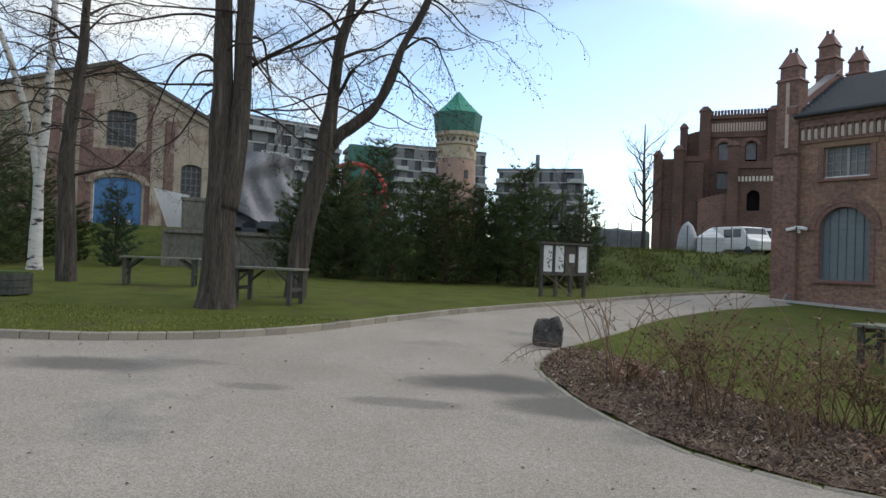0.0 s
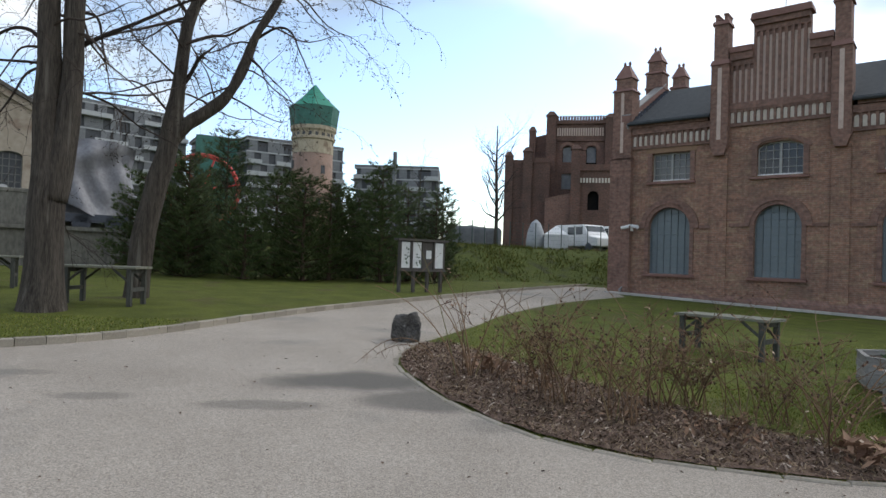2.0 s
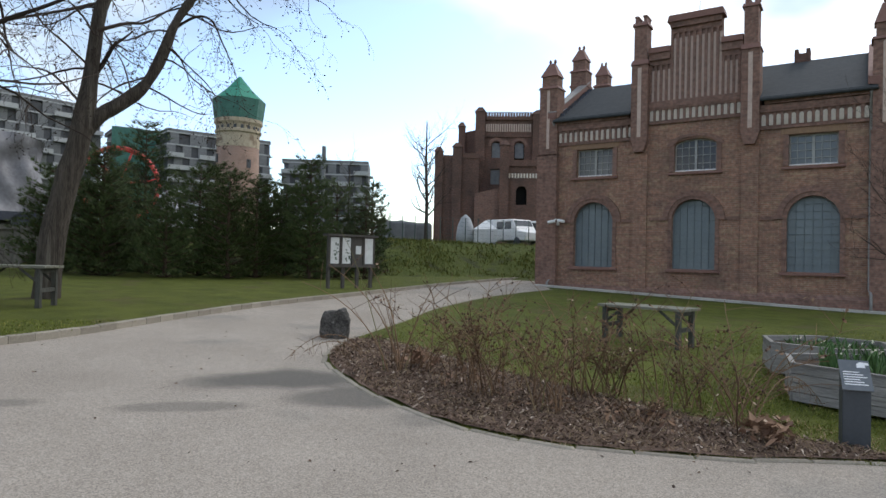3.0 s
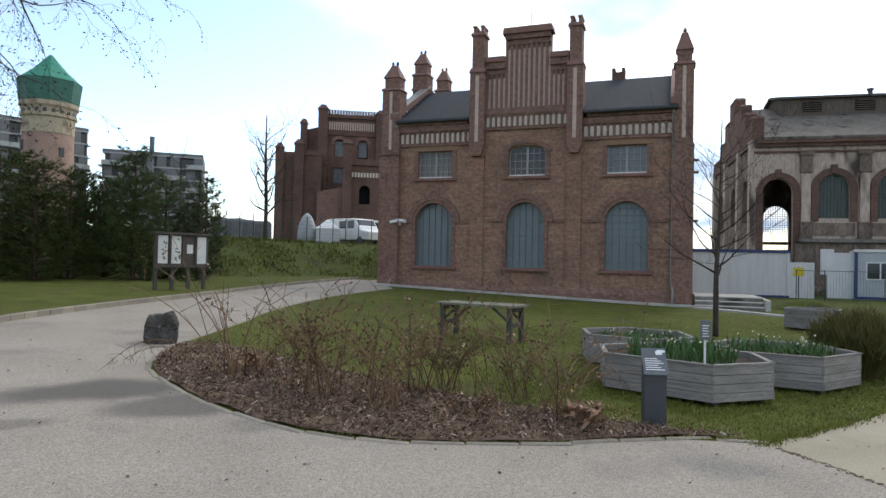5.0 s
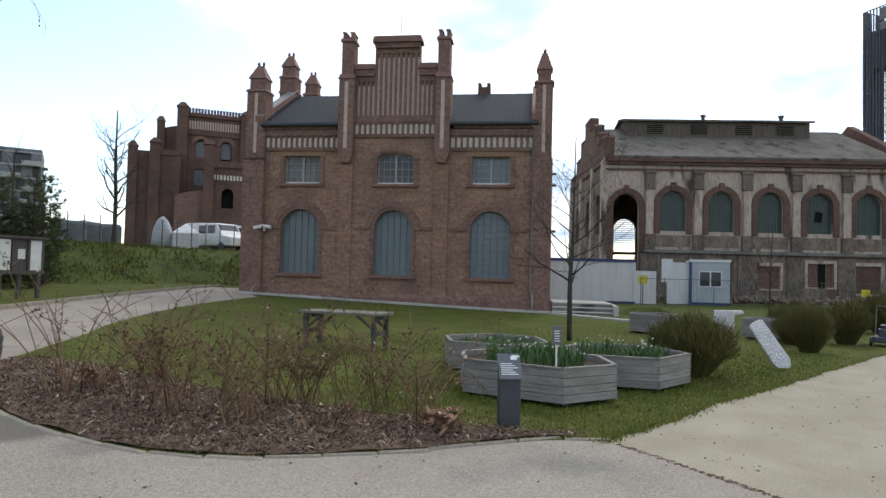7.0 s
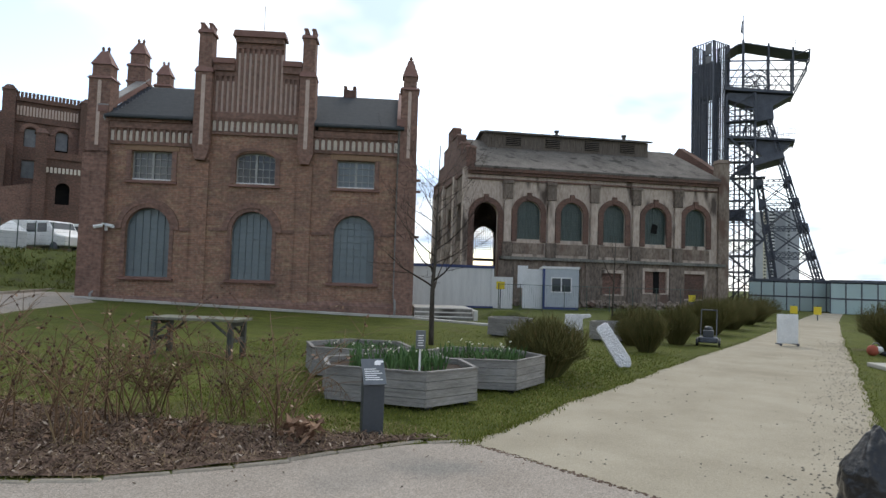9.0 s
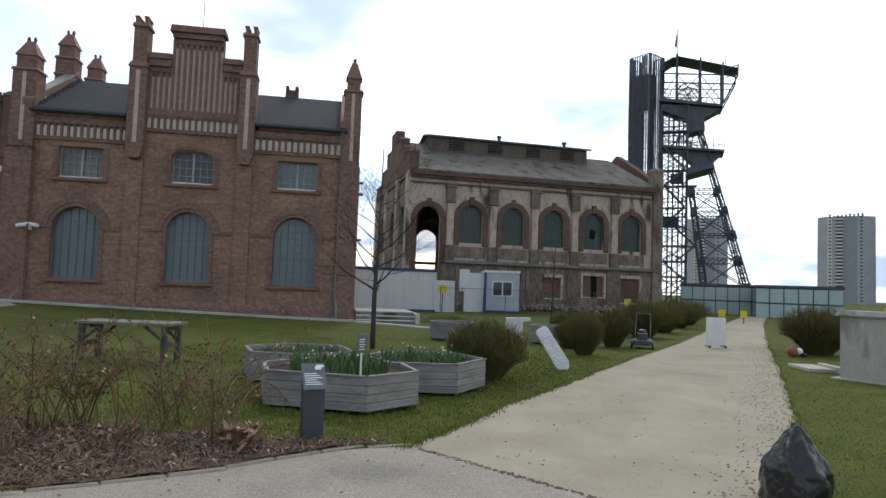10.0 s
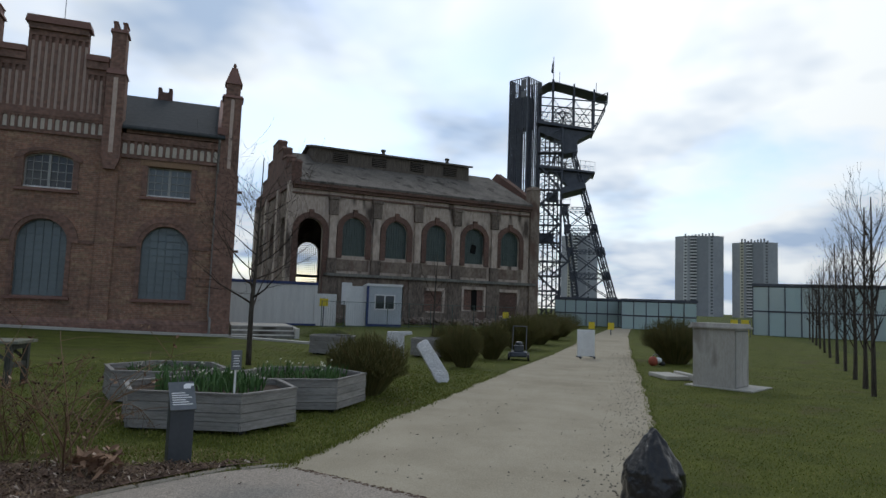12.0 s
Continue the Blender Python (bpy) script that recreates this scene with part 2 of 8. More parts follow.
M["roof_grey"] = mat("roof_grey", (0.085, 0.075, 0.066), (0.175, 0.158, 0.140), 0.9, 0.9, 0.4, fine=9, spots=((0.055, 0.05, 0.043), 1.2, 0.56), stretch=(1, 0.6, 1))
M["old_wood"] = mat("old_wood", (0.075, 0.06, 0.05), (0.17, 0.145, 0.12), 2.0, 0.9, 0.5, fine=6, stretch=(6, 6, 0.6))
M["steel_dark"] = mat("steel_dark", (0.040, 0.046, 0.062), (0.085, 0.094, 0.118), 1.5, 0.55, 0.1)
# near-black that paints the shade inside openings
M["shade_black"] = mat("shade_black", (0.008, 0.008, 0.008), (0.014, 0.013, 0.012), 2.0, 0.95, 0.0)


def asphalt():
    """Pale worn asphalt with fine chippings and a few damp stains."""
    m = mat("asphalt", (0.252, 0.218, 0.183), (0.344, 0.301, 0.256), 0.55, 0.9, 0.45, fine=110, spots=((0.215, 0.198, 0.175), 0.45, 0.58))
    n, l = m.node_tree.nodes, m.node_tree.links
    b = n["Principled BSDF"]
    colour = b.inputs["Base Color"].links[0].from_socket
    tc = n.new("ShaderNodeTexCoord")
    wob = n.new("ShaderNodeTexNoise")
    wob.inputs["Scale"].default_value, wob.inputs["Detail"].default_value = 1.1, 5
    l.new(tc.outputs["Object"], wob.inputs["Vector"])
    vor = n.new("ShaderNodeTexVoronoi")
    vor.inputs["Scale"].default_value = 105
    l.new(tc.outputs["Object"], vor.inputs["Vector"])
    chip = n.new("ShaderNodeHueSaturation")
    cr = n.new("ShaderNodeMapRange")
    cr.inputs[3].default_value, cr.inputs[4].default_value = 0.70, 1.34
    sv = n.new("ShaderNodeSeparateColor")
    l.new(vor.outputs["Color"], sv.inputs[0])
    l.new(sv.outputs[0], cr.inputs[0])
    l.new(cr.outputs[0], chip.inputs["Value"])
    l.new(colour, chip.inputs["Color"])
    colour = chip.outputs[0]
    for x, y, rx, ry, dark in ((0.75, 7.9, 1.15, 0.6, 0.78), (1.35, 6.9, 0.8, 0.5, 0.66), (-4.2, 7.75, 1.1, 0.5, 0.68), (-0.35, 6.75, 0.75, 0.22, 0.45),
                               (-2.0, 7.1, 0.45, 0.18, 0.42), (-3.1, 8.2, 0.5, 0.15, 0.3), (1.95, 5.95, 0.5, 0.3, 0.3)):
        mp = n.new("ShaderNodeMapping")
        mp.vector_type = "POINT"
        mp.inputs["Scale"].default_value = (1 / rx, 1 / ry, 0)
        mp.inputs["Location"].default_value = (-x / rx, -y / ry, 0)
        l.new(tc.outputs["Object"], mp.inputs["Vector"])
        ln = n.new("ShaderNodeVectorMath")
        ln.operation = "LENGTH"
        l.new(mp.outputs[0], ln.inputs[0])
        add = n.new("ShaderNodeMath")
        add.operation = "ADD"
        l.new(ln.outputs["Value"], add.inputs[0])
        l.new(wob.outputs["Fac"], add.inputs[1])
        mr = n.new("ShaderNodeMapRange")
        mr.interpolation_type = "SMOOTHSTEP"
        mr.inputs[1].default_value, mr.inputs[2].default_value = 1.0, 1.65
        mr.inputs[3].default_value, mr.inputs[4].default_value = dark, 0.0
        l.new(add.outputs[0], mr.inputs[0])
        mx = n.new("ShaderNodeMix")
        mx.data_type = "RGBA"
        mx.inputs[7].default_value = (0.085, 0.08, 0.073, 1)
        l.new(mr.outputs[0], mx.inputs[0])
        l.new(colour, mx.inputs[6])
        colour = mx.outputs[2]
    l.new(colour, b.inputs["Base Color"])
    return m


M["asphalt"] = asphalt()

# ---- mesh helpers ----


class Shape:
    """Collects corners and faces of one mesh."""

    def __init__(self):
        self.v, self.f = [], []

    def add(self, verts, faces, m=None):
        o = len(self.v)
        self.v += [tuple(m @ Vector(p)) if m else tuple(p) for p in verts]
        self.f += [tuple(i + o for i in f) for f in faces]
        return self

    def box(self, x0, x1, y0, y1, z0, z1, m=None):
        return self.add([(x0, y0, z0), (x1, y0, z0), (x1, y1, z0), (x0, y1, z0), (x0, y0, z1), (x1, y0, z1), (x1, y1, z1), (x0, y1, z1)],
                        [(0, 3, 2, 1), (4, 5, 6, 7), (0, 1, 5, 4), (1, 2, 6, 5), (2, 3, 7, 6), (3, 0, 4, 7)], m)

    def prism(self, poly, y0, y1, m=None):
        """A polygon in x and z, drawn out along y."""
        k = len(poly)
        return self.add([(x, y0, z) for x, z in poly] + [(x, y1, z) for x, z in poly],
                        [tuple(range(k)), tuple(range(2 * k - 1, k - 1, -1))] + [(i, i + k, (i + 1) % k + k, (i + 1) % k) for i in range(k)], m)

    def slab(self, poly, z0, z1, m=None):
        """A polygon in x and y, drawn out along z."""
        k = len(poly)
        return self.add([(x, y, z0) for x, y in poly] + [(x, y, z1) for x, y in poly],
                        [tuple(range(k - 1, -1, -1)), tuple(range(k, 2 * k))] + [(i, (i + 1) % k, (i + 1) % k + k, i + k) for i in range(k)], m)

    def taper(self, x0, x1, y0, y1, z0, z1, k, m=None):
        """A box whose top is k times as wide."""
        cx, cy, a, b = (x0 + x1) / 2, (y0 + y1) / 2, (x1 - x0) / 2, (y1 - y0) / 2
        q = [(-1, -1), (1, -1), (1, 1), (-1, 1)]
        return self.add([(cx + a * i, cy + b * j, z0) for i, j in q] + [(cx + a * k * i, cy + b * k * j, z1) for i, j in q],
                        [(0, 3, 2, 1), (4, 5, 6, 7), (0, 1, 5, 4), (1, 2, 6, 5), (2, 3, 7, 6), (3, 0, 4, 7)], m)

    def tube(self, pts, radii, n=6, cap=True, m=None):
        """A tapered tube along points."""
        pts = [Vector(p) for p in pts]
        rings = []
        for i, p in enumerate(pts):
            d = (pts[min(i + 1, len(pts) - 1)] - pts[max(i - 1, 0)])
            d = d.normalized() if d.length > 1e-9 else Vector((0, 0, 1))
            a = d.cross(Vector((0.31, 0.95, 0.05)) if abs(d.y) < 0.9 else Vector((1, 0, 0))).normalized()
            b = d.cross(a)
            r = radii[i] if isinstance(radii, (list, tuple)) else radii
            rings.append([p + (a * math.cos(2 * math.pi * k / n) + b * math.sin(2 * math.pi * k / n)) * r for k in range(n)])
        f = [(i * n + k, i * n + (k + 1) % n, (i + 1) * n + (k + 1) % n, (i + 1) * n + k) for i in range(len(pts) - 1) for k in range(n)]
        if cap:
            f += [tuple(range(n - 1, -1, -1)), tuple((len(pts) - 1) * n + k for k in range(n))]
        return self.add([p for r in rings for p in r], f, m)

    def ring(self, cx, zc, r0, r1, y0, y1, a0=0.0, a1=math.pi, n=20, m=None, rise=1.0):
        """A flat arch in x and z, drawn out along y."""
        for i in range(n):
            a, b = a0 + (a1 - a0) * i / n, a0 + (a1 - a0) * (i + 1) / n
            self.prism([(cx + r * math.cos(t), zc + r * rise * math.sin(t)) for r, t in ((r0, a), (r1, a), (r1, b), (r0, b))], y0, y1, m)
        return self

    def lathe(self, prof, n=12, m=None, cx=0.0, cy=0.0):
        """A profile of (radius, height) turned about an upright line."""
        k = len(prof)
        v = [(cx + r * math.cos(2 * math.pi * j / n), cy + r * math.sin(2 * math.pi * j / n), z) for r, z in prof for j in range(n)]
        f = [(i * n + j, i * n + (j + 1) % n, (i + 1) * n + (j + 1) % n, (i + 1) * n + j) for i in range(k - 1) for j in range(n)]
        f += [tuple(range(n - 1, -1, -1)), tuple((k - 1) * n + j for j in range(n))]
        return self.add(v, f, m)

    def mesh(self, name, material, smooth=False):
        ids, keep, seen = {}, [], {}
        at = [ids.setdefault((round(x, 4), round(y, 4), round(z, 4)), len(ids)) for x, y, z in self.v]
        for f in self.f:
            g = [at[i] for i in f]
            g = tuple(i for k, i in enumerate(g) if i != g[k - 1])
            if len(set(g)) > 2 and len(set(g)) == len(g):
                seen[frozenset(g)] = None if frozenset(g) in seen else g
        me = bpy.data.meshes.new(name)
        me.from_pydata(list(ids), [], [g for g in seen.values() if g])
        me.materials.append(material)
        if smooth:
            me.shade_smooth()
        return me


def part(name, shape, material, parent, label="", smooth=False, bevel=0.0, m=None, kind=""):
    """One mesh object under a thing or under a part."""
    ob = new(name, shape if isinstance(shape, bpy.types.Mesh) else shape.mesh(name, material, smooth))
    ob.parent = parent
    if m is not None:
        ob.matrix_basis = m
    if label or kind:
        tagged(ob, label, kind=kind)
    if bevel:
        mod = ob.modifiers.new("bevel", "BEVEL")
        mod.width, mod.segments, mod.limit_method = bevel, 2, "ANGLE"
    return ob


def thing(name, label, category, m=None, group="", kind=""):
    """An Empty at a thing's base, which parents its parts."""
    ob = new(name)
    ob.empty_display_size = 0.2
    if m is not None:
        ob.matrix_basis = m
    return tagged(ob, label, category, group, kind)


def solid(name, shape, material, label, category, m=None, group="", kind="", smooth=False, bevel=0.0):
    """A thing of one mesh."""
    ob = new(name, shape.mesh(name, material, smooth))
    if m is not None:
        ob.matrix_basis = m
    if bevel:
        mod = ob.modifiers.new("bevel", "BEVEL")
        mod.width, mod.segments, mod.limit_method = bevel, 2, "ANGLE"
    return tagged(ob, label, category, group, kind)


def pierced(shape, x0, x1, z0, z1, y0, y1, holes, m=None):
    """A wall in x and z with openings through it: (left, right, sill, side height, rise of the arch)."""
    xs = {x0, x1}
    for a, b, s, t, rise in holes:
        k = 14 if rise else 1
        xs |= {a + (b - a) * (0.5 - 0.5 * math.cos(math.pi * i / k)) for i in range(k + 1)}
    xs = sorted(round(x, 5) for x in xs)

    def top(h, x):
        a, b, s, t, rise = h
        u = max(-1.0, min(1.0, (2 * x - a - b) / (b - a)))
        return t + rise * math.sqrt(1 - u * u)
    for xa, xb in zip(xs, xs[1:]):
        if xb - xa < 1e-4:
            continue
        mid = (xa + xb) / 2
        cuts = sorted((h for h in holes if h[0] < mid < h[1]), key=lambda h: h[2])
        la = lb = z0
        for h in cuts:
            shape.prism([(xa, la), (xb, lb), (xb, h[2]), (xa, h[2])], y0, y1, m)
            la, lb = top(h, xa), top(h, xb)
        shape.prism([(xa, la), (xb, lb), (xb, z1), (xa, z1)], y0, y1, m)
    return shape

# ---- ground ----


def rise(x, y):
    """The height of the ground: level by the path, rising gently towards the far lawn."""
    s, w = -0.613 * x + 0.790 * y, 0.790 * x + 0.613 * y
    sp = 0.5 * (s + math.sqrt(s * s + 4)) - 0.25 * ((s - 15) + math.sqrt((s - 15) ** 2 + 4))
    return 0.036 * (min(sp, 30) - 0.9) + 0.0043 * min(max(w, 0), 30)


def step(a, b, x):
    t = max(0.0, min(1.0, (x - a) / (b - a)))
    return t * t * (3 - 2 * t)


def bank(x, y):
    """The grassy bank beyond the road and the terrace behind the retaining wall."""
    d, az = math.hypot(x, y), math.degrees(math.atan2(x, y))
    foot = 31.0 + 4.0 * step(15, 24, az) - 2 * step(13, 6, az) + 6.0 * step(-10, -20, az)
    up = step(foot, foot + 7.5, d) * step(34, 29, az)
    return up * (2.45 + 0.35 * step(12, -10, az)) * step(-75, -55, az)


def ground_height(x, y):
    b = bank(x, y)
    return rise(x, y) * (1 - b / 4.2) + b


def sheet(name, poly, material, off, label, cell=1.0, height=rise):
    """A flat-edged stretch of ground that follows the height of the land."""
    bm = bmesh.new()
    bm.faces.new([bm.verts.new((x, y, 0)) for x, y in poly])
    for axis in (0, 1):
        lo, hi = min(p[axis] for p in poly), max(p[axis] for p in poly)
        k = math.ceil(lo / cell)
        while k * cell < hi:
            no = Vector((1, 0, 0)) if axis == 0 else Vector((0, 1, 0))
            bmesh.ops.bisect_plane(bm, geom=bm.verts[:] + bm.edges[:] + bm.faces[:], plane_co=no * (k * cell), plane_no=no)
            k += 1
    bmesh.ops.triangulate(bm, faces=bm.faces[:])
    for v in bm.verts:
        v.co.z = height(v.co.x, v.co.y) + off
    bmesh.ops.recalc_face_normals(bm, faces=bm.faces[:])
    if sum(f.normal.z for f in bm.faces) < 0:
        bmesh.ops.reverse_faces(bm, faces=bm.faces[:])
    me = bpy.data.meshes.new(name)
    bm.to_mesh(me)
    bm.free()
    me.materials.append(material)
    return tagged(new(name, me), label, kind="structure")


def spline(pts, k=6):
    """A smooth line through points."""
    out = []
    p = [pts[0], *pts, pts[-1]]
    for i in range(1, len(p) - 2):
        for j in range(k):
            t = j / k
            out.append(tuple(0.5 * (2 * b + (c - a) * t + (2 * a - 5 * b + 4 * c - d) * t * t + (3 * b - a - 3 * c + d) * t ** 3)
                             for a, b, c, d in zip(p[i - 1], p[i], p[i + 1], p[i + 2])))
    return out + [tuple(pts[-1])]


ground = Shape()
rings = [0.0] + [1.0 * 1.055 ** i for i in range(158)]
turns = 288
for r in rings:
    for k in range(turns):
        a = 2 * math.pi * k / turns
        x, y = r * math.sin(a), r * math.cos(a)
        far = step(150, 400, r)
        ground.v.append((x, y, (ground_height(x, y) - 0.015) * (1 - far) - 1.0 * far))
for i in range(len(rings) - 1):
    for k in range(turns):
        ground.f.append((i * turns + k, i * turns + (k + 1) % turns, (i + 1) * turns + (k + 1) % turns, (i + 1) * turns + k)[::-1])
solid("ground", ground, M["grass_far"], "grassy ground with a bank, out to the horizon", "ground", kind="structure", smooth=True)

KERB = [(-24, 9.6), (-14, 8.9), (-9.0, 8.9), (-6.16, 9.08), (-4.75, 9.38), (-3.35, 10.11), (-2.17, 11.33), (-0.93, 13.31), (0.98, 16.06), (3.7, 19.28), (9.67, 26.39), (16.0, 33.0)]
BED = [(13.3, 24.6), (8.95, 20.66), (5.46, 16.38), (3.78, 13.64), (2.64, 11.89), (1.95, 10.75), (1.52, 9.79), (1.36, 9.11), (1.36, 8.51), (1.48, 7.51), (1.65, 6.76), (1.99, 5.85),
       (2.36, 5.33), (2.75, 4.98), (3.16, 4.75), (3.96, 4.36), (4.76, 4.12), (5.5, 3.84), (5.98, 3.44)]
kerb_line, bed_line = spline(KERB), spline(BED)
PATH_LEFT = [(5.98, 3.44), (6.67, 3.47), (7.6, 3.46), (9.4, 3.55), (11.6, 3.5), (16.2, 3.5), (26.3, 3.35), (49.0, 3.6)]
PATH_RIGHT = [(62, 1.9), (43.5, 1.5), (27.0, 0.75), (18.2, 0.25), (12.3, -0.05), (9.3, -0.18), (6.5, -0.15), (5.7, -0.9)]
rough_edge = [(x, y + 0.07 * noise.noise((x * 2.3, y * 2.1, 3))) for x, y in spline(PATH_LEFT, 14)]
rough_edge_r = [(x, y + 0.09 * noise.noise((x * 2.1, y * 2.3, 8))) for x, y in spline(PATH_RIGHT, 14)]
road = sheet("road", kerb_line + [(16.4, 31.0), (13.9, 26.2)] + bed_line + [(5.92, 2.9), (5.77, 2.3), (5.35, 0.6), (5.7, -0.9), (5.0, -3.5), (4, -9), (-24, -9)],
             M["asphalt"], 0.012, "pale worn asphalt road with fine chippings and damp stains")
path = sheet("gravel_path", rough_edge + [(62, 3.6)] + rough_edge_r + [(5.35, 0.6), (5.77, 2.3), (5.92, 2.9)], M["gravel"], 0.006,
             "trodden sandy gravel path with ragged grass edges")
lawn_left = sheet("lawn_left", kerb_line + [(15.4, 34), (10, 36), (0, 36), (-10, 36), (-18, 39), (-24, 42), (-60, 40), (-60, 9.6)], M["grass"], 0.10,
                  "short green lawn under the trees behind the kerb", 1.5, lambda x, y: rise(x, y))
lawn_mid = sheet("lawn_middle", bed_line + rough_edge[1:] + [(62, 3.6), (62, 9), (40, 9.2), (21.6, 9.6), (21.4, 15.9)], M["grass"], 0.014, "short spring lawn in front of the brick building", 1.0)
lawn_right = sheet("lawn_right", rough_edge_r[1:] + [(5.2, -3.5), (4.5, -9), (80, -9), (80, 1.9)], M["grass"], 0.013, "short green lawn beside the gravel path", 1.5)
bed_back = [(5.98, 3.6), (5.35, 4.55), (5.05, 4.85), (4.85, 5.4), (4.55, 5.95), (3.95, 7.3), (3.25, 9.1), (2.75, 10.6), (2.2, 11.0)]
inner = [(bx - (cy - ay) / math.hypot(cx - ax, cy - ay) * 0.09, by + (cx - ax) / math.hypot(cx - ax, cy - ay) * 0.09) for (ax, ay), (bx, by), (cx, cy) in zip(bed_line, bed_line[1:], bed_line[2:])]
mulch_poly = [p for p in inner if 3.6 < p[1] < 10.9] + spline(bed_back, 5)
sheet("mulch_bed", mulch_poly, M["mulch"], 0.03, "brown bark mulch bed along the kerb", 0.5,
      lambda x, y: rise(x, y) + 0.03 * noise.noise((x * 2.5, y * 2.5, 0)))


def along(line, gap):
    """Points at even steps on a line, with the heading there."""
    out, left = [], 0.0
    for (ax, ay), (bx, by) in zip(line, line[1:]):
        ln = math.hypot(bx - ax, by - ay)
        while left <= ln and ln > 0:
            t = left / ln
            out.append((ax + (bx - ax) * t, ay + (by - ay) * t, math.degrees(math.atan2(by - ay, bx - ax))))
            left += gap
        left -= ln
    return out


def kerb_run(name, line, length, wide, tall, side, label):
    """A run of kerb stones, each a stone of its own."""
    run = thing(name, label, "kerb", kind="structure")
    me = Shape().taper(0.007, length - 0.007, -wide / 2, wide / 2, -0.15, tall, 1.0).mesh("kerb_stone", M["kerb_stone"])
    bmv = bmesh.new()
    bmv.from_mesh(me)
    bmesh.ops.bevel(bmv, geom=[e for e in bmv.edges if all(v.co.z > 0 for v in e.verts)], offset=0.012, segments=1, affect="EDGES")
    bmv.to_mesh(me)
    bmv.free()
    for x, y, a in along(line, length):
        h = radians(a)
        ox, oy = -math.sin(h) * wide / 2 * side, math.cos(h) * wide / 2 * side
        pitch = math.degrees(math.atan2(rise(x + math.cos(h), y + math.sin(h)) - rise(x, y), 1))
        part("kerb_stone", me, None, run, m=pose(x + ox, y + oy, rise(x, y) + random.uniform(-0.004, 0.004), 0, -pitch, a + random.uniform(-0.4, 0.4)))


kerb_run("kerb_outer", kerb_line[12:], 0.385, 0.14, 0.125, 1, "pale concrete kerb stones round the lawn")
kerb_run("kerb_bed", bed_line, 0.5, 0.075, 0.026, 1, "low concrete edging stones round the bed")

# ---- brick engine house ----
BR = Matrix(((0.61291, 0.79016, 0, 22.275), (-0.79016, 0.61291, 0, 17.010), (0, 0, 1, 0), (0, 0, 0, 1)))
house = thing("brick_building", "old red brick engine house with stepped gable and pinnacles", "building", BR)
BX0, BX1, DEEP = -12.9, 0.45, 8.0
ARCHES = [(-11.52, -9.70), (-7.15, -5.43), (-2.84, -1.08)]
arch_holes = [(a, b, 1.5, 4.42 - (b - a) / 2, (b - a) / 2) for a, b in ARCHES]
top_holes = [(-11.43, -9.75, 5.60, 6.84, 0), (-7.09, -5.42, 5.60, 6.68, 0.28), (-2.80, -1.16, 5.60, 6.80, 0)]
front = pierced(Shape(), BX0, BX1, -0.6, 8.05, 0.0, 0.45, arch_holes + top_holes)
part("front_wall", front, M["brick"], house)
sides = Shape()
for x in (BX0, BX1 - 0.45):
    sides.prism([(0.451, -0.6), (DEEP, -0.6), (DEEP, 8.05), (4.0, 10.6), (0.451, 8.3)], x, x + 0.45, Matrix(((0, 1, 0, 0), (1, 0, 0, 0), (0, 0, 1, 0), (0, 0, 0, 1))))
part("side_wall", sides, M["brick"], house)
part("back_wall", Shape().box(BX0, BX1, DEEP, DEEP + 0.4, -0.6, 8.05), M["brick"], house)
part("inner_floor", Shape().box(BX0 + 0.5, BX1 - 0.5, 0.5, DEEP - 0.1, -0.6, 0.5), M["old_concrete"], house)
part("plinth", Shape().box(BX0 - 0.12, BX1 + 0.2, -0.16, 0.0, -0.6, 0.52).prism([(-0.16, 0.52), (0.0, 0.52), (0.0, 0.68)], BX0 - 0.12, BX1 + 0.2,
     Matrix(((0, 1, 0, 0), (1, 0, 0, 0), (0, 0, 1, 0), (0, 0, 0, 1)))).box(BX0 - 0.12, BX1 + 0.2, -0.22, -0.16, -0.6, 0.22), M["brick_trim"], house)
# roof, with a small overhang and gutter
YZ = Matrix(((0, 1, 0, 0), (1, 0, 0, 0), (0, 0, 1, 0), (0, 0, 0, 1)))
roof = Shape().prism([(0.45, 8.576), (4.0, 10.55), (8.5, 8.1), (8.5, 8.25), (4.0, 10.72), (0.45, 8.73)], -12.45, 0.05, YZ)
for a, b in ((-12.45, -8.87), (-3.82, 0.05)):
    roof.prism([(-0.28, 8.17), (0.4501, 8.576), (0.4501, 8.73), (-0.28, 8.32)], a, b, YZ)
part("roof", roof, M["slate"], house, "dark slate roof")
for a, b in ((-12.5, -8.9), (-3.75, 0.05)):
    part("gutter", Shape().tube([(a, -0.34, 8.21), (b, -0.34, 8.21)], 0.07, 8), M["slate"], house, "dark grey gutter")
    part("eaves_course", Shape().box(a + 0.1, b - 0.1, -0.20, -0.001, 8.045, 8.20).box(a + 0.1, b - 0.1, 0.0, 0.449, 8.051, 8.30), M["brick_trim"], house)
for k in range(11):
    part("snow_guard", Shape().box(-12.40, -12.16, 0.12 + k * 0.35, 0.24 + k * 0.35, 8.50 + k * 0.195, 8.66 + k * 0.195), M["steel_dark"], house)
for x in (-12.5, 0.05):
    cop = Shape().prism([(-0.25, 8.38), (4.0, 10.80), (8.3, 8.3), (8.3, 8.6), (4.0, 11.06), (-0.25, 8.66)], x - 0.32, x + 0.06, YZ)
    part("gable_coping", cop, M["terracotta"], house, "terracotta gable coping")
    if x < -1:
        part("flashing", Shape().prism([(-0.25, 8.66), (4.0, 11.06), (4.0, 11.11), (-0.25, 8.71)], x - 0.34, x + 0.10, YZ), M["zinc"], house)


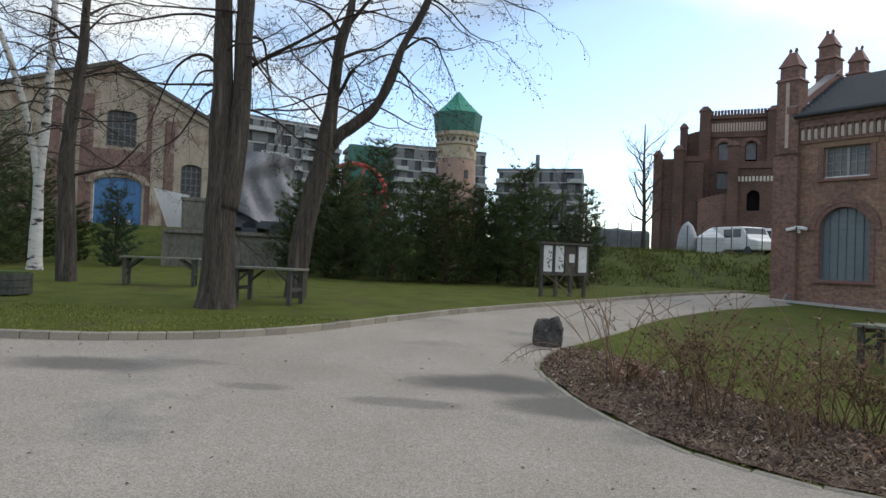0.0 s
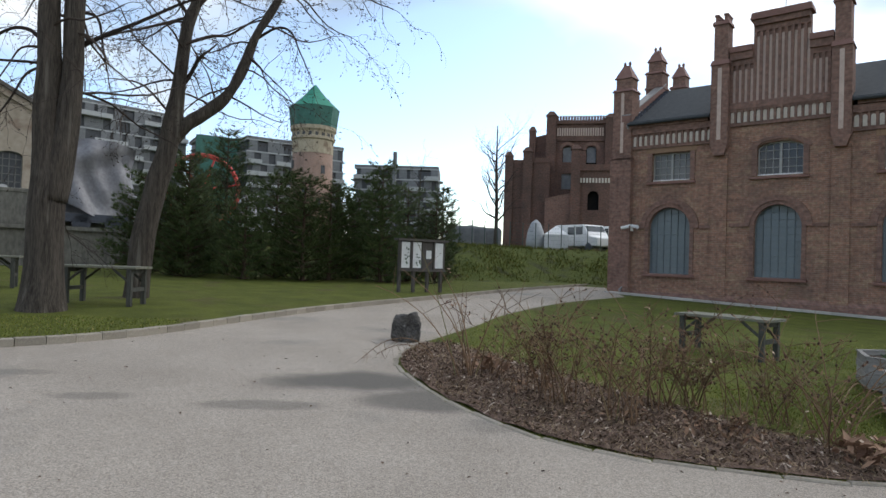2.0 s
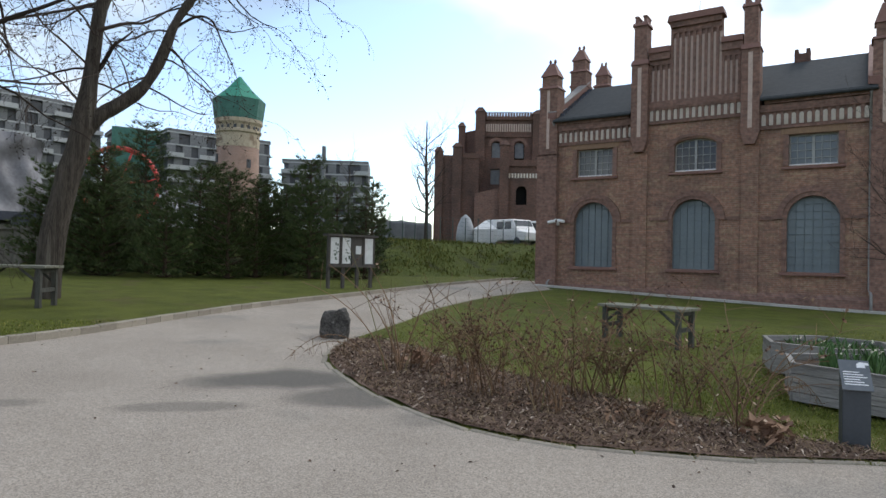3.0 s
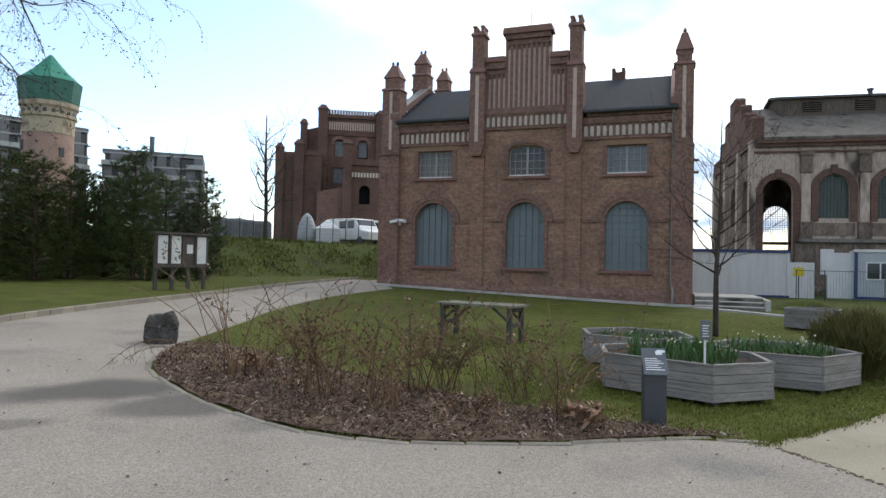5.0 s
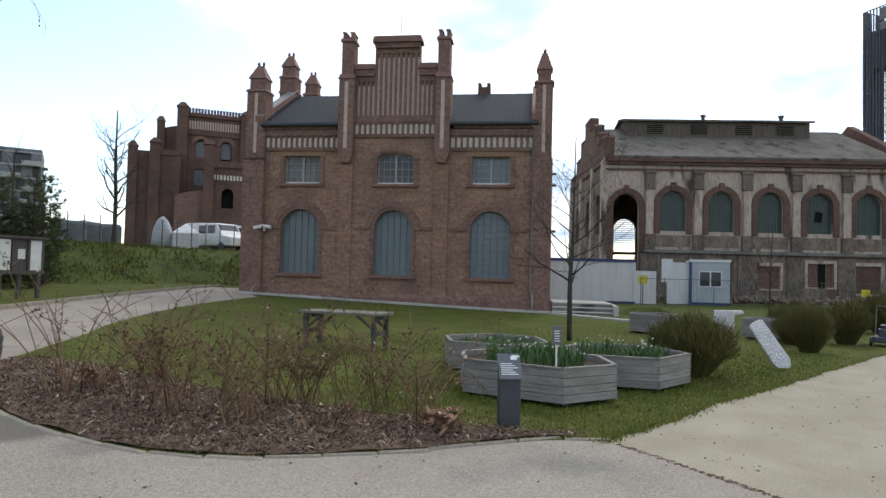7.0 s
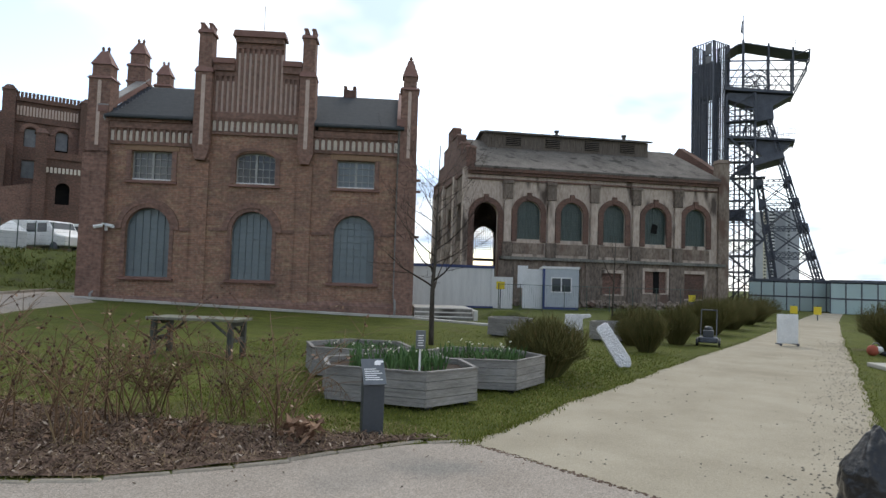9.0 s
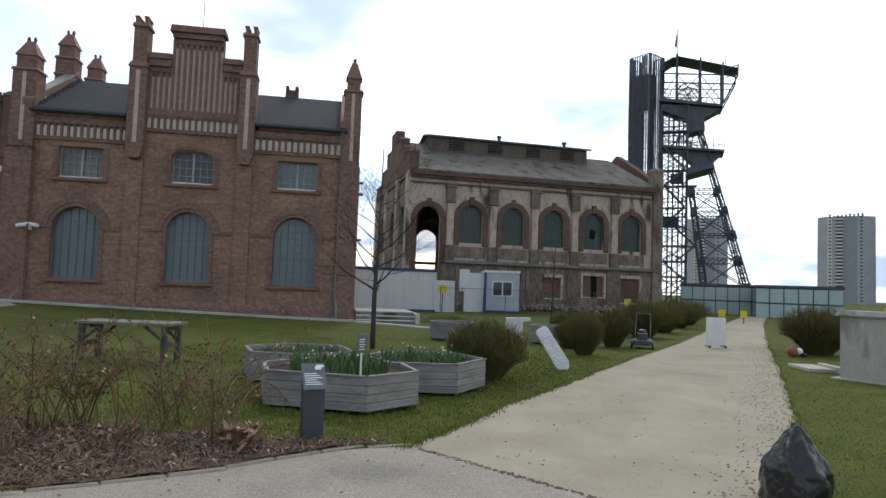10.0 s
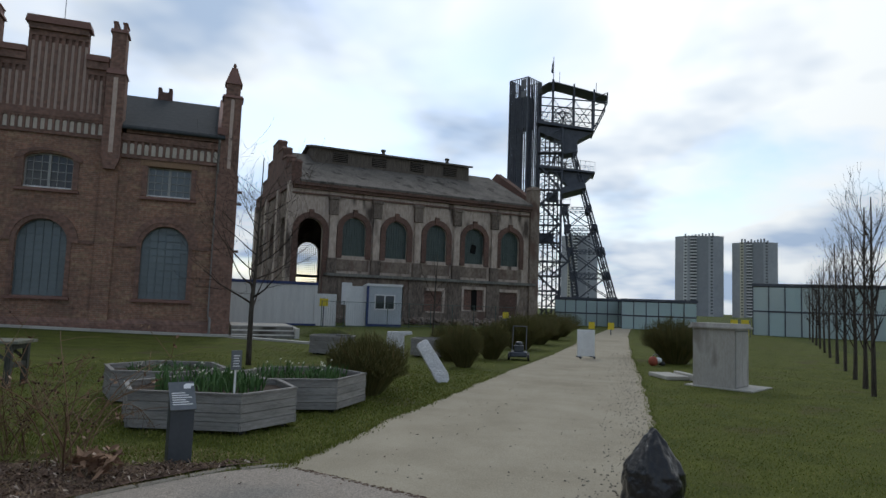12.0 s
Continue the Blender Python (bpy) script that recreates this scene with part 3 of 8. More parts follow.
def pinnacle(x0, x1, y0, y1, z0, neck, top, tip, fins=2, stripe=True, wide=0.0):
    """A brick corner turret with a recessed stripe, a stepped head and finials."""
    t = Shape().box(x0 - wide, x1 + wide, y0 - wide, y1, z0, neck)
    t.box(x0, x1, y0, y1, neck, top - 0.55).box(x0 - 0.05, x1 + 0.05, y0 - 0.05, y1 + 0.05, neck - 0.12, neck)
    t.box(x0 + 0.08, x1 - 0.08, y0 + 0.08, y1 - 0.08, top - 0.55, top)
    p = part("pinnacle", t, M["brick_trim"], house, bevel=0.02)
    part("coping", Shape().taper(x0 - 0.06, x1 + 0.06, y0 - 0.06, y1 + 0.06, top - 0.62, top - 0.50, 0.86).taper(x0 + 0.02, x1 - 0.02, y0 + 0.02, y1 - 0.02, top, tip - 0.18, 0.30), M["terracotta"], p, "terracotta cap")
    cx, cy = (x0 + x1) / 2, (y0 + y1) / 2
    fin = Shape()
    for i in range(fins):
        ox = (i - (fins - 1) / 2) * 0.24
        fin.lathe([(0.05, tip - 0.25), (0.05, tip - 0.12), (0.075, tip - 0.10), (0.06, tip - 0.02), (0.015, tip + 0.04)], 8, cx=cx + ox, cy=cy)
    part("finial", fin, M["brick_trim"], p)
    if stripe:
        part("recess", Shape().box(cx - 0.07, cx + 0.07, y0 - 0.012, y0, neck + 0.25, top - 0.75).ring(cx, top - 0.75, 0, 0.07, y0 - 0.012, y0, n=8), M["niche_pink"], p, "pale plaster stripe")
    return p


pinnacle(-13.27, -12.36, -0.22, 0.62, -0.6, 6.72, 10.42, 11.25, wide=0.05)
pinnacle(-0.12, 0.62, -0.22, 0.55, -0.6, 6.72, 10.60, 11.55, fins=1, wide=0.04)
pinnacle(-13.30, -12.45, 3.55, 4.35, 8.0, 10.9, 12.2, 13.0, stripe=False)
pinnacle(-13.30, -12.45, 6.95, 7.75, 7.6, 10.3, 12.25, 13.05, stripe=False)
pinnacle(-0.15, 0.60, 7.2, 7.9, 7.6, 9.0, 10.4, 11.3, stripe=False)
# pilasters of the middle bay
for x0, x1 in ((-8.84, -8.20), (-4.46, -3.84)):
    p = part("pilaster", Shape().box(x0, x1, -0.10, 0.0, -0.6, 6.6), M["brick"], house)
    up = Shape().box(x0 - 0.03, x1 + 0.03, -0.34, 0.42, 6.95, 10.35).prism([(x0 + 0.12, 6.5), (x1 - 0.12, 6.5), (x1 + 0.03, 6.95), (x0 - 0.03, 6.95)], -0.34, 0.0)
    up.box(x0 + 0.05, x1 - 0.05, -0.30, 0.42, 10.35, 12.05)
    u = part("upper_pilaster", up, M["brick_trim"], house, bevel=0.015)
    part("recess", Shape().box((x0 + x1) / 2 - 0.08, (x0 + x1) / 2 + 0.08, -0.352, -0.34, 7.15, 10.15), M["niche_pink"], u, "pale plaster stripe")
    part("coping", Shape().taper(x0 - 0.07, x1 + 0.07, -0.40, 0.46, 10.28, 10.50, 0.82), M["terracotta"], u, "terracotta cap")
    part("coping", Shape().taper(x0 - 0.02, x1 + 0.02, -0.36, 0.46, 11.98, 12.12, 0.9), M["terracotta"], u, "terracotta cap")
    for q in (x0 + 0.08, x1 - 0.20):
        part("finial", Shape().box(q, q + 0.12, -0.28, 0.40, 12.1, 12.36).box(q - 0.03, q + 0.15, -0.31, 0.43, 12.36, 12.42), M["terracotta"], u)
# stepped gable between the pilasters, plaster niches between brick ribs
gable = Shape().box(-8.20, -4.46, 0.06, 0.40, 8.051, 10.75).box(-7.31, -5.27, 0.061, 0.40, 10.75, 11.95)
gable.box(-8.20, -4.46, -0.10, 0.06, 8.28, 8.46).box(-8.20, -7.31, -0.12, 0.06, 10.45, 10.75).box(-5.27, -4.46, -0.12, 0.06, 10.45, 10.75).box(-7.31, -5.27, -0.14, 0.06, 11.72, 11.95)
gable.box(-8.20, -4.46, -0.02, 0.06, 8.051, 8.28)
part("stepped_gable", gable, M["brick_trim"], house)
part("gable_cap", Shape().prism([(-7.42, 11.95), (-5.16, 11.95), (-5.22, 12.22), (-7.36, 12.22)], -0.24, 0.48).prism([(-8.20, 10.75), (-7.31, 10.75), (-7.31, 10.98), (-8.20, 10.98)], -0.20, 0.44)
     .prism([(-5.27, 10.75), (-4.46, 10.75), (-4.46, 10.98), (-5.27, 10.98)], -0.20, 0.44), M["terracotta"], house, "terracotta cap")
for a, b, z1, k in ((-7.31, -5.27, 11.72, 9), (-8.20, -7.31, 10.45, 4), (-5.27, -4.46, 10.45, 4)):
    w = (b - a) / k
    for i in range(k):
        part("niche", Shape().box(a + w * i + w * 0.5, a + w * (i + 1), 0.035, 0.058, 8.47, z1 - 0.42), M["niche_pink"], house)
        rib = Shape().box(a + w * i, a + w * i + w * 0.5, -0.02, 0.06, 8.47, z1)
        rib.prism([(a + w * i + w * 0.5, z1 - 0.22), (a + w * (i + 1), z1 - 0.22), (a + w * (i + 1), z1), (a + w * i + w * 0.5, z1)], -0.015, 0.06)
        part("rib", rib, M["brick_trim"], house)
# corbel rows with white niches
for a, b, z0, z1, k in ((-12.36, -8.86, 7.22, 7.66, 14), (-8.18, -4.48, 7.82, 8.27, 15), (-3.82, -0.16, 7.20, 7.64, 14)):
    w = (b - a) / k
    part("frieze", Shape().box(a, b, -0.03, 0.0, z0 - 0.05, z1 + 0.38).box(a, b, -0.13, -0.03, z1 + 0.10, z1 + 0.38).box(a, b, -0.09, -0.03, z0 - 0.14, z0 - 0.04), M["brick_trim"], house)
    for i in range(k):
        x = a + w * (i + 0.5)
        part("niche", Shape().box(x - w * 0.29, x + w * 0.29, -0.045, -0.031, z0 + 0.02, z1 - 0.06).ring(x, z1 - 0.06, 0, w * 0.29, -0.045, -0.031, n=8), M["niche_white"], house, "white plaster niche")
        part("corbel", Shape().box(x + w * 0.32, x + w * 0.68, -0.12, -0.03, z0 + 0.04, z1 + 0.10).prism([(x + w * 0.40, z0 - 0.10), (x + w * 0.60, z0 - 0.10), (x + w * 0.68, z0 + 0.04), (x + w * 0.32, z0 + 0.04)], -0.10, -0.03), M["brick_trim"], house)


def grid_window(parent, a, b, s, t, up, cols, rows, pane, y, bar=0.022, frame=0.06, tint="frame_grey"):
    """A window: pane, frame and thin bars."""
    win = part("window", pierced(Shape(), a, b, s, t + up + 0.001, y - 0.03, y + 0.03, [(a + frame, b - frame, s + frame, t, max(up - frame, 0) if up else -0.0)] if up else [(a + frame, b - frame, s + frame, t - frame, 0)]),
               M[tint], parent)
    part("pane", Shape().box(a + 0.02, b - 0.02, y + 0.035, y + 0.05, s + 0.02, t + up - 0.01), pane, win, "grey-blue pane")
    bars = Shape()
    w = b - a
    for i in range(1, cols):
        x = a + w * i / cols
        u = 2 * (x - a) / w - 1
        bars.box(x - bar / 2, x + bar / 2, y - 0.012, y + 0.034, s, t + up * math.sqrt(max(0, 1 - u * u)))
    for j in range(1, rows):
        z = s + (t + up - s) * j / rows
        k = math.sqrt(max(0.0, 1 - ((z - t) / up) ** 2)) if up and z > t else 1.0
        c = (a + b) / 2
        bars.box(c - w / 2 * k, c + w / 2 * k, y - 0.010, y + 0.033, z - bar / 2, z + bar / 2)
    part("glazing_grid", bars, M[tint], win)
    return win


for i, (a, b, s, t, up) in enumerate(arch_holes):
    grid_window(house, a, b, s, t, up, 6, 10, M["pane_reflect"], 0.24, 0.012, 0.04, "bar_blue")
    c = (a + b) / 2
    r = (b - a) / 2
    part("arch_ring", Shape().ring(c, t, r, r + 0.16, -0.05, 0.12).ring(c, t, r + 0.16, r + 0.38, -0.09, -0.0001), M["brick_trim"], house, "red brick arch")
    part("jamb", Shape().box(a - 0.16, a, -0.05, 0.0, s, t), M["brick_trim"], house)
    part("jamb", Shape().box(b, b + 0.16, -0.05, 0.0, s, t), M["brick_trim"], house)
    part("sill", Shape().prism([(-0.16, s - 0.13), (0.10, s - 0.13), (0.10, s), (-0.16, s - 0.05)], a - 0.22, b + 0.22, YZ), M["terracotta"], house, "terracotta sill")
    for xa, xb in ((a - 0.95, a - 0.38), (b + 0.38, b + 0.9)):
        part("impost", Shape().box(xa, xb, -0.05, 0.0, t - 0.02, t + 0.12), M["brick_trim"], house)
for i, (a, b, s, t, up) in enumerate(top_holes):
    grid_window(house, a, b, s, t, up, 6, 4, (M["pane_sky_reflect"], M["pane_dark"], M["pane_sky_reflect"])[i], 0.22, 0.026, 0.06, "frame_pale")
    part("window_sill", Shape().box(a, b, 0.14, 0.19, s, s + 0.07), M["white_paint"], house, "white window ledge")
    part("mullion", Shape().box((a + b) / 2 - 0.05, (a + b) / 2 + 0.05, 0.17, 0.25, s, t + up), M["frame_pale"], house)
    part("sill", Shape().prism([(-0.12, s - 0.14), (0.12, s - 0.14), (0.12, s), (-0.12, s - 0.07)], a - 0.24, b + 0.24, YZ), M["terracotta"], house, "terracotta sill")
    if up:
        part("arch_ring", Shape().ring((a + b) / 2, t, (b - a) / 2 + 0.02, (b - a) / 2 + 0.30, -0.07, 0.0, rise=0.42), M["brick_trim"], house, "red brick arch")
    else:
        part("lintel", Shape().box(a - 0.28, b + 0.28, -0.035, 0.0, t + 0.02, t + 0.26), M["yellow_brick"], house, "buff brick lintel")
    part("jamb", Shape().box(a - 0.2, a, -0.05, 0.0, s, t), M["brick_trim"], house)
    part("jamb", Shape().box(b, b + 0.2, -0.05, 0.0, s, t), M["brick_trim"], house)
for x, kx in ((-12.52, -0.25), (-0.16, 0.1)):
    part("downpipe", Shape().tube([(x, -0.30, 8.2), (x, -0.14, 8.0), (x, -0.14, 0.95), (x + kx * 0.6, -0.32, 0.75), (x + kx * 0.6, -0.34, -0.2)], 0.055, 8), M["zinc"], house, "zinc downpipe", smooth=True)
part("chimney", Shape().box(-3.0, -2.4, 3.9, 4.5, 10.3, 11.05).box(-3.0, -2.85, 3.9, 4.5, 11.05, 11.25).box(-2.55, -2.4, 3.9, 4.5, 11.05, 11.25), M["brick_dark"], house)
part("lightning_rod", Shape().tube([(-6.2, 0.2, 12.2), (-6.2, 0.2, 13.5)], 0.015, 5), M["zinc"], house)
for z in (6.05, 5.55, 3.55):
    part("wall_anchor", Shape().box(0.45, 0.85, 0.2, 0.3, z, z + 0.10), M["brick_dark"], house)
camx = solid("security_camera", Shape().box(-12.36, -12.24, -0.16, 0.0, 3.38, 3.62).box(-12.34, -12.24, -0.34, -0.12, 3.62, 3.68).tube([(-12.34, -0.30, 3.58), (-12.62, -0.48, 3.50)], 0.075, 8)
             .tube([(-12.18, -0.30, 3.60), (-11.84, -0.44, 3.54)], 0.075, 8), M["white_paint"], "two white security cameras on a wall bracket", "camera", BR)
# paved strip before the front and the entrance steps
strip = thing("paving_strip", "pale concrete paving strip along the brick building", "pavement", kind="structure")
slab = Shape().box(0.004, 0.99, -0.62, -0.24, -0.12, 0.04).mesh("paving_slab", M["concrete"])
for i in range(15):
    p = BR @ Vector((-13.3 + i * 1.0, 0, 0))
    g = rise(p.x - 0.3, p.y - 0.3)
    g2 = rise(p.x - 0.3 + 0.613, p.y - 0.3 - 0.79)
    part("paving_slab", slab, None, strip, m=pose(p.x, p.y, g + 0.035, 0, math.degrees(math.atan2(g - g2, 1)), -52.2))
for i in range(6):
    p = Vector((22.2 - 0.12 * i, 15.6 - i * 1.0))
    part("paving_slab", slab, None, strip, m=pose(p.x, p.y, rise(p.x, p.y) + 0.04, 0, 0, -97))
stairs = thing("entrance_steps", "three grey concrete steps to a landing", "steps", BR)
for i in range(3):
    part("step", Shape().box(0.75, 3.25, -0.75 + i * 0.32, 3.0, 0.05 + 0.17 * i, 0.05 + 0.17 * (i + 1)), M["concrete"], stairs, bevel=0.01)
for i in range(3):
    part("riser", Shape().box(0.76, 3.24, -0.762 + i * 0.32, -0.752 + i * 0.32, 0.05 + 0.17 * i, 0.05 + 0.17 * (i + 1) - 0.04), M["old_concrete"], stairs, "darker grey riser")
part("cheek_wall", Shape().box(3.25, 3.42, -0.85, 3.0, -0.1, 0.50), M["concrete"], stairs)

# ---- plastered hall, half ruined ----
HB = Matrix(((0.68072, 0.73254, 0, 35.259), (-0.73254, 0.68072, 0, 32.550), (0, 0, 1, 0), (0, 0, 0, 1)))
hall = thing("winding_hall", "derelict plastered brick winding hall with arched windows", "building", HB)
HX0, HX1, HD = 9.45, 30.75, 17.0
AX = [(10.0, 11.9), (13.4, 15.3), (16.9, 18.75), (20.4, 22.25), (23.9, 25.75), (27.35, 29.2)]
holes = [(AX[0][0], AX[0][1], 0.2, 6.9, 0.95)] + [(a, b, 5.15, 8.12 - (b - a) / 2, (b - a) / 2) for a, b in AX[1:]]
low = [(23.95, 25.8, 1.3, 3.0, 0), (20.4, 22.0, 1.1, 2.75, 0), (27.3, 29.1, 0.9, 2.9, 0), (16.9, 18.7, 0.4, 3.1, 0), (13.6, 14.3, 1.4, 3.1, 0)]
part("front_wall", pierced(Shape(), HX0, HX1, -0.6, 10.3, 0.0, 0.5, holes + low), M["plaster"], hall, "stained cream plaster wall")
part("lower_wall", pierced(Shape(), HX0 + 2.6, HX1, -0.6, 3.55, -0.06, -0.002, low), M["plaster_dirty"], hall, "blackened lower wall")
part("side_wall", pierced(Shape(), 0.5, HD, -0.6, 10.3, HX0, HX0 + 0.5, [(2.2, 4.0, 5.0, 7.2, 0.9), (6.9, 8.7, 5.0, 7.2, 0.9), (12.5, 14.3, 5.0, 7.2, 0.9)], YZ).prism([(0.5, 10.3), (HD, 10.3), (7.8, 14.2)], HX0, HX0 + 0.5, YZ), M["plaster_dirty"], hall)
part("far_side_wall", Shape().prism([(0.5, -0.6), (HD, -0.6), (HD, 10.4), (7.8, 14.2), (0.5, 10.8)], HX1 - 0.5, HX1, YZ), M["brick_dark"], hall)
part("back_wall", pierced(Shape(), HX0, HX1, -0.6, 10.3, HD, HD + 0.4, [(13.6, 15.8, 0.8, 6.4, 1.1)]), M["brick_dark"], hall)
part("inner_floor", Shape().box(HX0 + 0.5, HX1 - 0.5, 0.5, HD, -0.6, 0.15), M["old_concrete"], hall)
part("roof", Shape().prism([(-0.45, 10.45), (7.8, 14.2), (17.4, 10.3), (17.4, 10.5), (7.8, 14.4), (-0.45, 10.62)], HX0 + 0.5, HX1 - 0.5, YZ), M["roof_grey"], hall, "weathered grey sheet roof")
part("cornice", Shape().box(HX0, HX1 - 0.4, -0.42, 0.0, 10.22, 10.46).box(HX0, HX1 - 0.4, -0.25, 0.0, 10.0, 10.22).box(HX0, HX1 - 0.4, -0.14, 0.0, 9.6, 9.72), M["brick_dark"], hall, "red-brown brick cornice")
part("ledge", Shape().box(HX0 + 2.6, HX1 + 0.05, -0.35, 0.0, 3.55, 3.78), M["old_concrete"], hall, "stained projecting ledge")
lantern = part("roof_lantern", Shape().prism([(5.4, 12.9), (9.6, 12.9), (9.6, 14.55), (7.5, 15.0), (5.4, 14.55)], 12.2, 26.8, YZ), M["old_wood"], hall, "weathered timber roof lantern")
part("lantern_roof", Shape().prism([(5.1, 14.52), (7.5, 15.02), (9.9, 14.52), (9.9, 14.68), (7.5, 15.18), (5.1, 14.68)], 11.9, 27.1, YZ), M["roof_grey"], hall)
# the black backing paints the shade between the slats
for x in (13.8, 17.3, 20.9, 24.2):
    lv = part("louvre", Shape().box(x, x + 1.3, 5.36, 5.398, 13.55, 14.35), M["shade_black"], lantern, "louvred vent with its shade painted black")
    for j in range(5):
        part("slat", Shape().box(x, x + 1.3, 5.28, 5.36, 13.6 + j * 0.16, 13.66 + j * 0.16), M["old_wood"], lv)
part("roof_vent", Shape().lathe([(0.16, 14.9), (0.16, 15.35), (0.24, 15.35), (0.24, 15.5)], 8, cx=18.8, cy=6.9).lathe([(0.16, 14.9), (0.16, 15.35), (0.24, 15.35), (0.24, 15.5)], 8, cx=25.2, cy=6.9), M["roof_grey"], hall)
for x in (12.62, 16.12, 19.62, 23.12, 26.68):
    part("pilaster", Shape().box(x - 0.28, x + 0.28, -0.22, 0.0, 4.9, 8.2), M["plaster"], hall, bevel=0.03)
    part("capital", Shape().box(x - 0.36, x + 0.36, -0.32, 0.0, 8.2, 9.5).box(x - 0.42, x + 0.42, -0.38, 0.0, 9.35, 9.6), M["sooty_plaster"], hall, "soot-stained capital", bevel=0.03)
    part("pedestal", Shape().box(x - 0.38, x + 0.38, -0.30, 0.0, 3.78, 4.9), M["sooty_plaster"], hall, "soot-stained pedestal", bevel=0.03)
    part("lower_pier", Shape().box(x - 0.62, x + 0.62, -0.16, -0.061, -0.6, 3.5), M["sooty_plaster"], hall, "blackened pier")
for i, (a, b) in enumerate(AX):
    c, r = (a + b) / 2, (b - a) / 2
    t = 6.9 if i == 0 else 8.12 - r
    z0 = 0.6 if i == 0 else 4.95
    part("arch_surround", Shape().ring(c, t, r, r + 0.42, -0.12, 0.0).box(a - 0.42, a, -0.12, 0.0, z0, t).box(b, b + 0.42, -0.12, 0.0, z0, t).box(c - 0.18, c + 0.18, -0.18, 0.0, t + r + 0.05, t + r + 0.62), M["brick_dark"], hall, "dark red brick surround")
    if i:
        win = grid_window(hall, a, b, 5.15, t, r, 9, 14, M["pane_green"], 0.25, 0.022, 0.05, "grid_green")
        part("apron", Shape().box(a - 0.3, b + 0.3, -0.05, 0.0, 4.0, 4.85), M["plaster_dirty"], hall)
for a, b, s, t, _ in low[:3]:
    part("opening_surround", pierced(Shape(), a - 0.22, b + 0.22, s - 0.1, t + 0.25, -0.10, -0.062, [(a, b, s, t, 0)]), M["plaster"], hall, "pale plaster surround")
    part("opening_fill", Shape().box(a, b, 0.10, 0.16, s, t), M["brick_dark"], hall)
# black sheets paint the unlit inside of the doorway, gap and pane hole
part("opening_fill", Shape().box(16.9, 18.7, 0.3, 0.36, 0.4, 3.1), M["shade_black"], hall)
part("door_gap", Shape().box(24.75, 25.25, 0.05, 0.098, 1.3, 3.0), M["shade_black"], hall)
part("broken_pane", Shape().prism([(24.55, 6.1), (25.05, 6.0), (25.15, 6.7), (24.7, 6.85)], 0.20, 0.235), M["shade_black"], hall)
part("notice_board", Shape().box(13.55, 14.35, -0.12, -0.07, 1.4, 3.1), M["white_paint"], hall)
# stepped front gable of the near end
g = Shape()
for y0, y1, z in ((0.0, 1.1, 12.0), (1.1, 2.4, 11.8), (2.4, 4.0, 12.8), (4.0, 6.4, 13.8), (6.4, 8.8, 14.9), (8.8, 11.0, 13.6), (11.0, 13.4, 12.3), (13.4, 17.0, 11.2)):
    g.box(HX0 - 0.15, HX0 + 0.6, y0, y1, 10.2, z).taper(HX0 - 0.22, HX0 + 0.67, y0 - 0.03, y1 + 0.03, z, z + 0.22, 0.7)
part("stepped_gable", g, M["brick_dark"], hall, "dark brick stepped gable")
for y0, y1 in ((0.0, 0.9), (4.6, 5.4), (10.2, 11.0), (16.0, 17.0)):
    part("buttress", Shape().box(HX0 - 0.25, HX0 - 0.001, y0, y1, -0.6, 10.5), M["plaster"], hall)
part("corner_pier", Shape().box(HX1 - 0.55, HX1 + 0.35, -0.25, 0.6, -0.6, 12.0).taper(HX1 - 0.62, HX1 + 0.42, -0.32, 0.7, 12.0, 12.3, 0.8), M["plaster_dirty"], hall)
part("rear_gable", Shape().prism([(0.6, 11.0), (4.0, 12.9), (7.8, 14.9), (12.0, 13.0), (12.0, 10.0), (0.6, 10.0)], HX1 + 0.36, HX1 + 0.9, YZ), M["brick_dark"], hall)
lat = Shape()
for k in range(12):
    lat.box(13.6 + k * 0.2, 13.64 + k * 0.2, HD - 0.1, HD - 0.06, 0.8, 7.5)
for k in range(33):
    lat.box(13.6, 15.8, HD - 0.09, HD - 0.05, 0.9 + k * 0.2, 0.94 + k * 0.2)
part("window_lattice", lat.box(13.6, 15.8, HD - 0.2, HD - 0.02, 3.9, 4.2), M["frame_grey"], hall, "rusty lattice window")

# ---- far things ----


def facing(dist, az, z=0.0):
    """A place at that distance and bearing, x to the right of it and y away."""
    a = radians(az)
    return Matrix(((math.cos(a), math.sin(a), 0, dist * math.sin(a)), (-math.sin(a), math.cos(a), 0, dist * math.cos(a)), (0, 0, 1, z), (0, 0, 0, 1)))


M["net_green"] = mat("net_green", (0.035, 0.115, 0.095), (0.07, 0.19, 0.155), 0.6, 0.8, 0.4, fine=5)
M["copper_green"] = mat("copper_green", (0.02, 0.19, 0.125), (0.04, 0.27, 0.185), 0.5, 0.75, 0.2)
M["tower_brick"] = brick_mat("tower_brick", (0.30, 0.20, 0.155), (0.24, 0.155, 0.12), (0.28, 0.23, 0.19), soot_at=0.68)
M["tower_pale"] = mat("tower_pale", (0.36, 0.30, 0.22), (0.50, 0.43, 0.33), 0.5, 0.95, 0.3, fine=6, spots=((0.25, 0.19, 0.14), 0.5, 0.56))
M["raw_grey"] = mat("raw_grey", (0.15, 0.155, 0.165), (0.24, 0.245, 0.25), 0.3, 0.9, 0.2, fine=8)
M["raw_pale"] = mat("raw_pale", (0.33, 0.34, 0.35), (0.45, 0.46, 0.46), 0.4, 0.9, 0.2)
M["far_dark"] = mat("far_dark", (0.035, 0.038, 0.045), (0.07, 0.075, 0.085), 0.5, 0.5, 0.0)
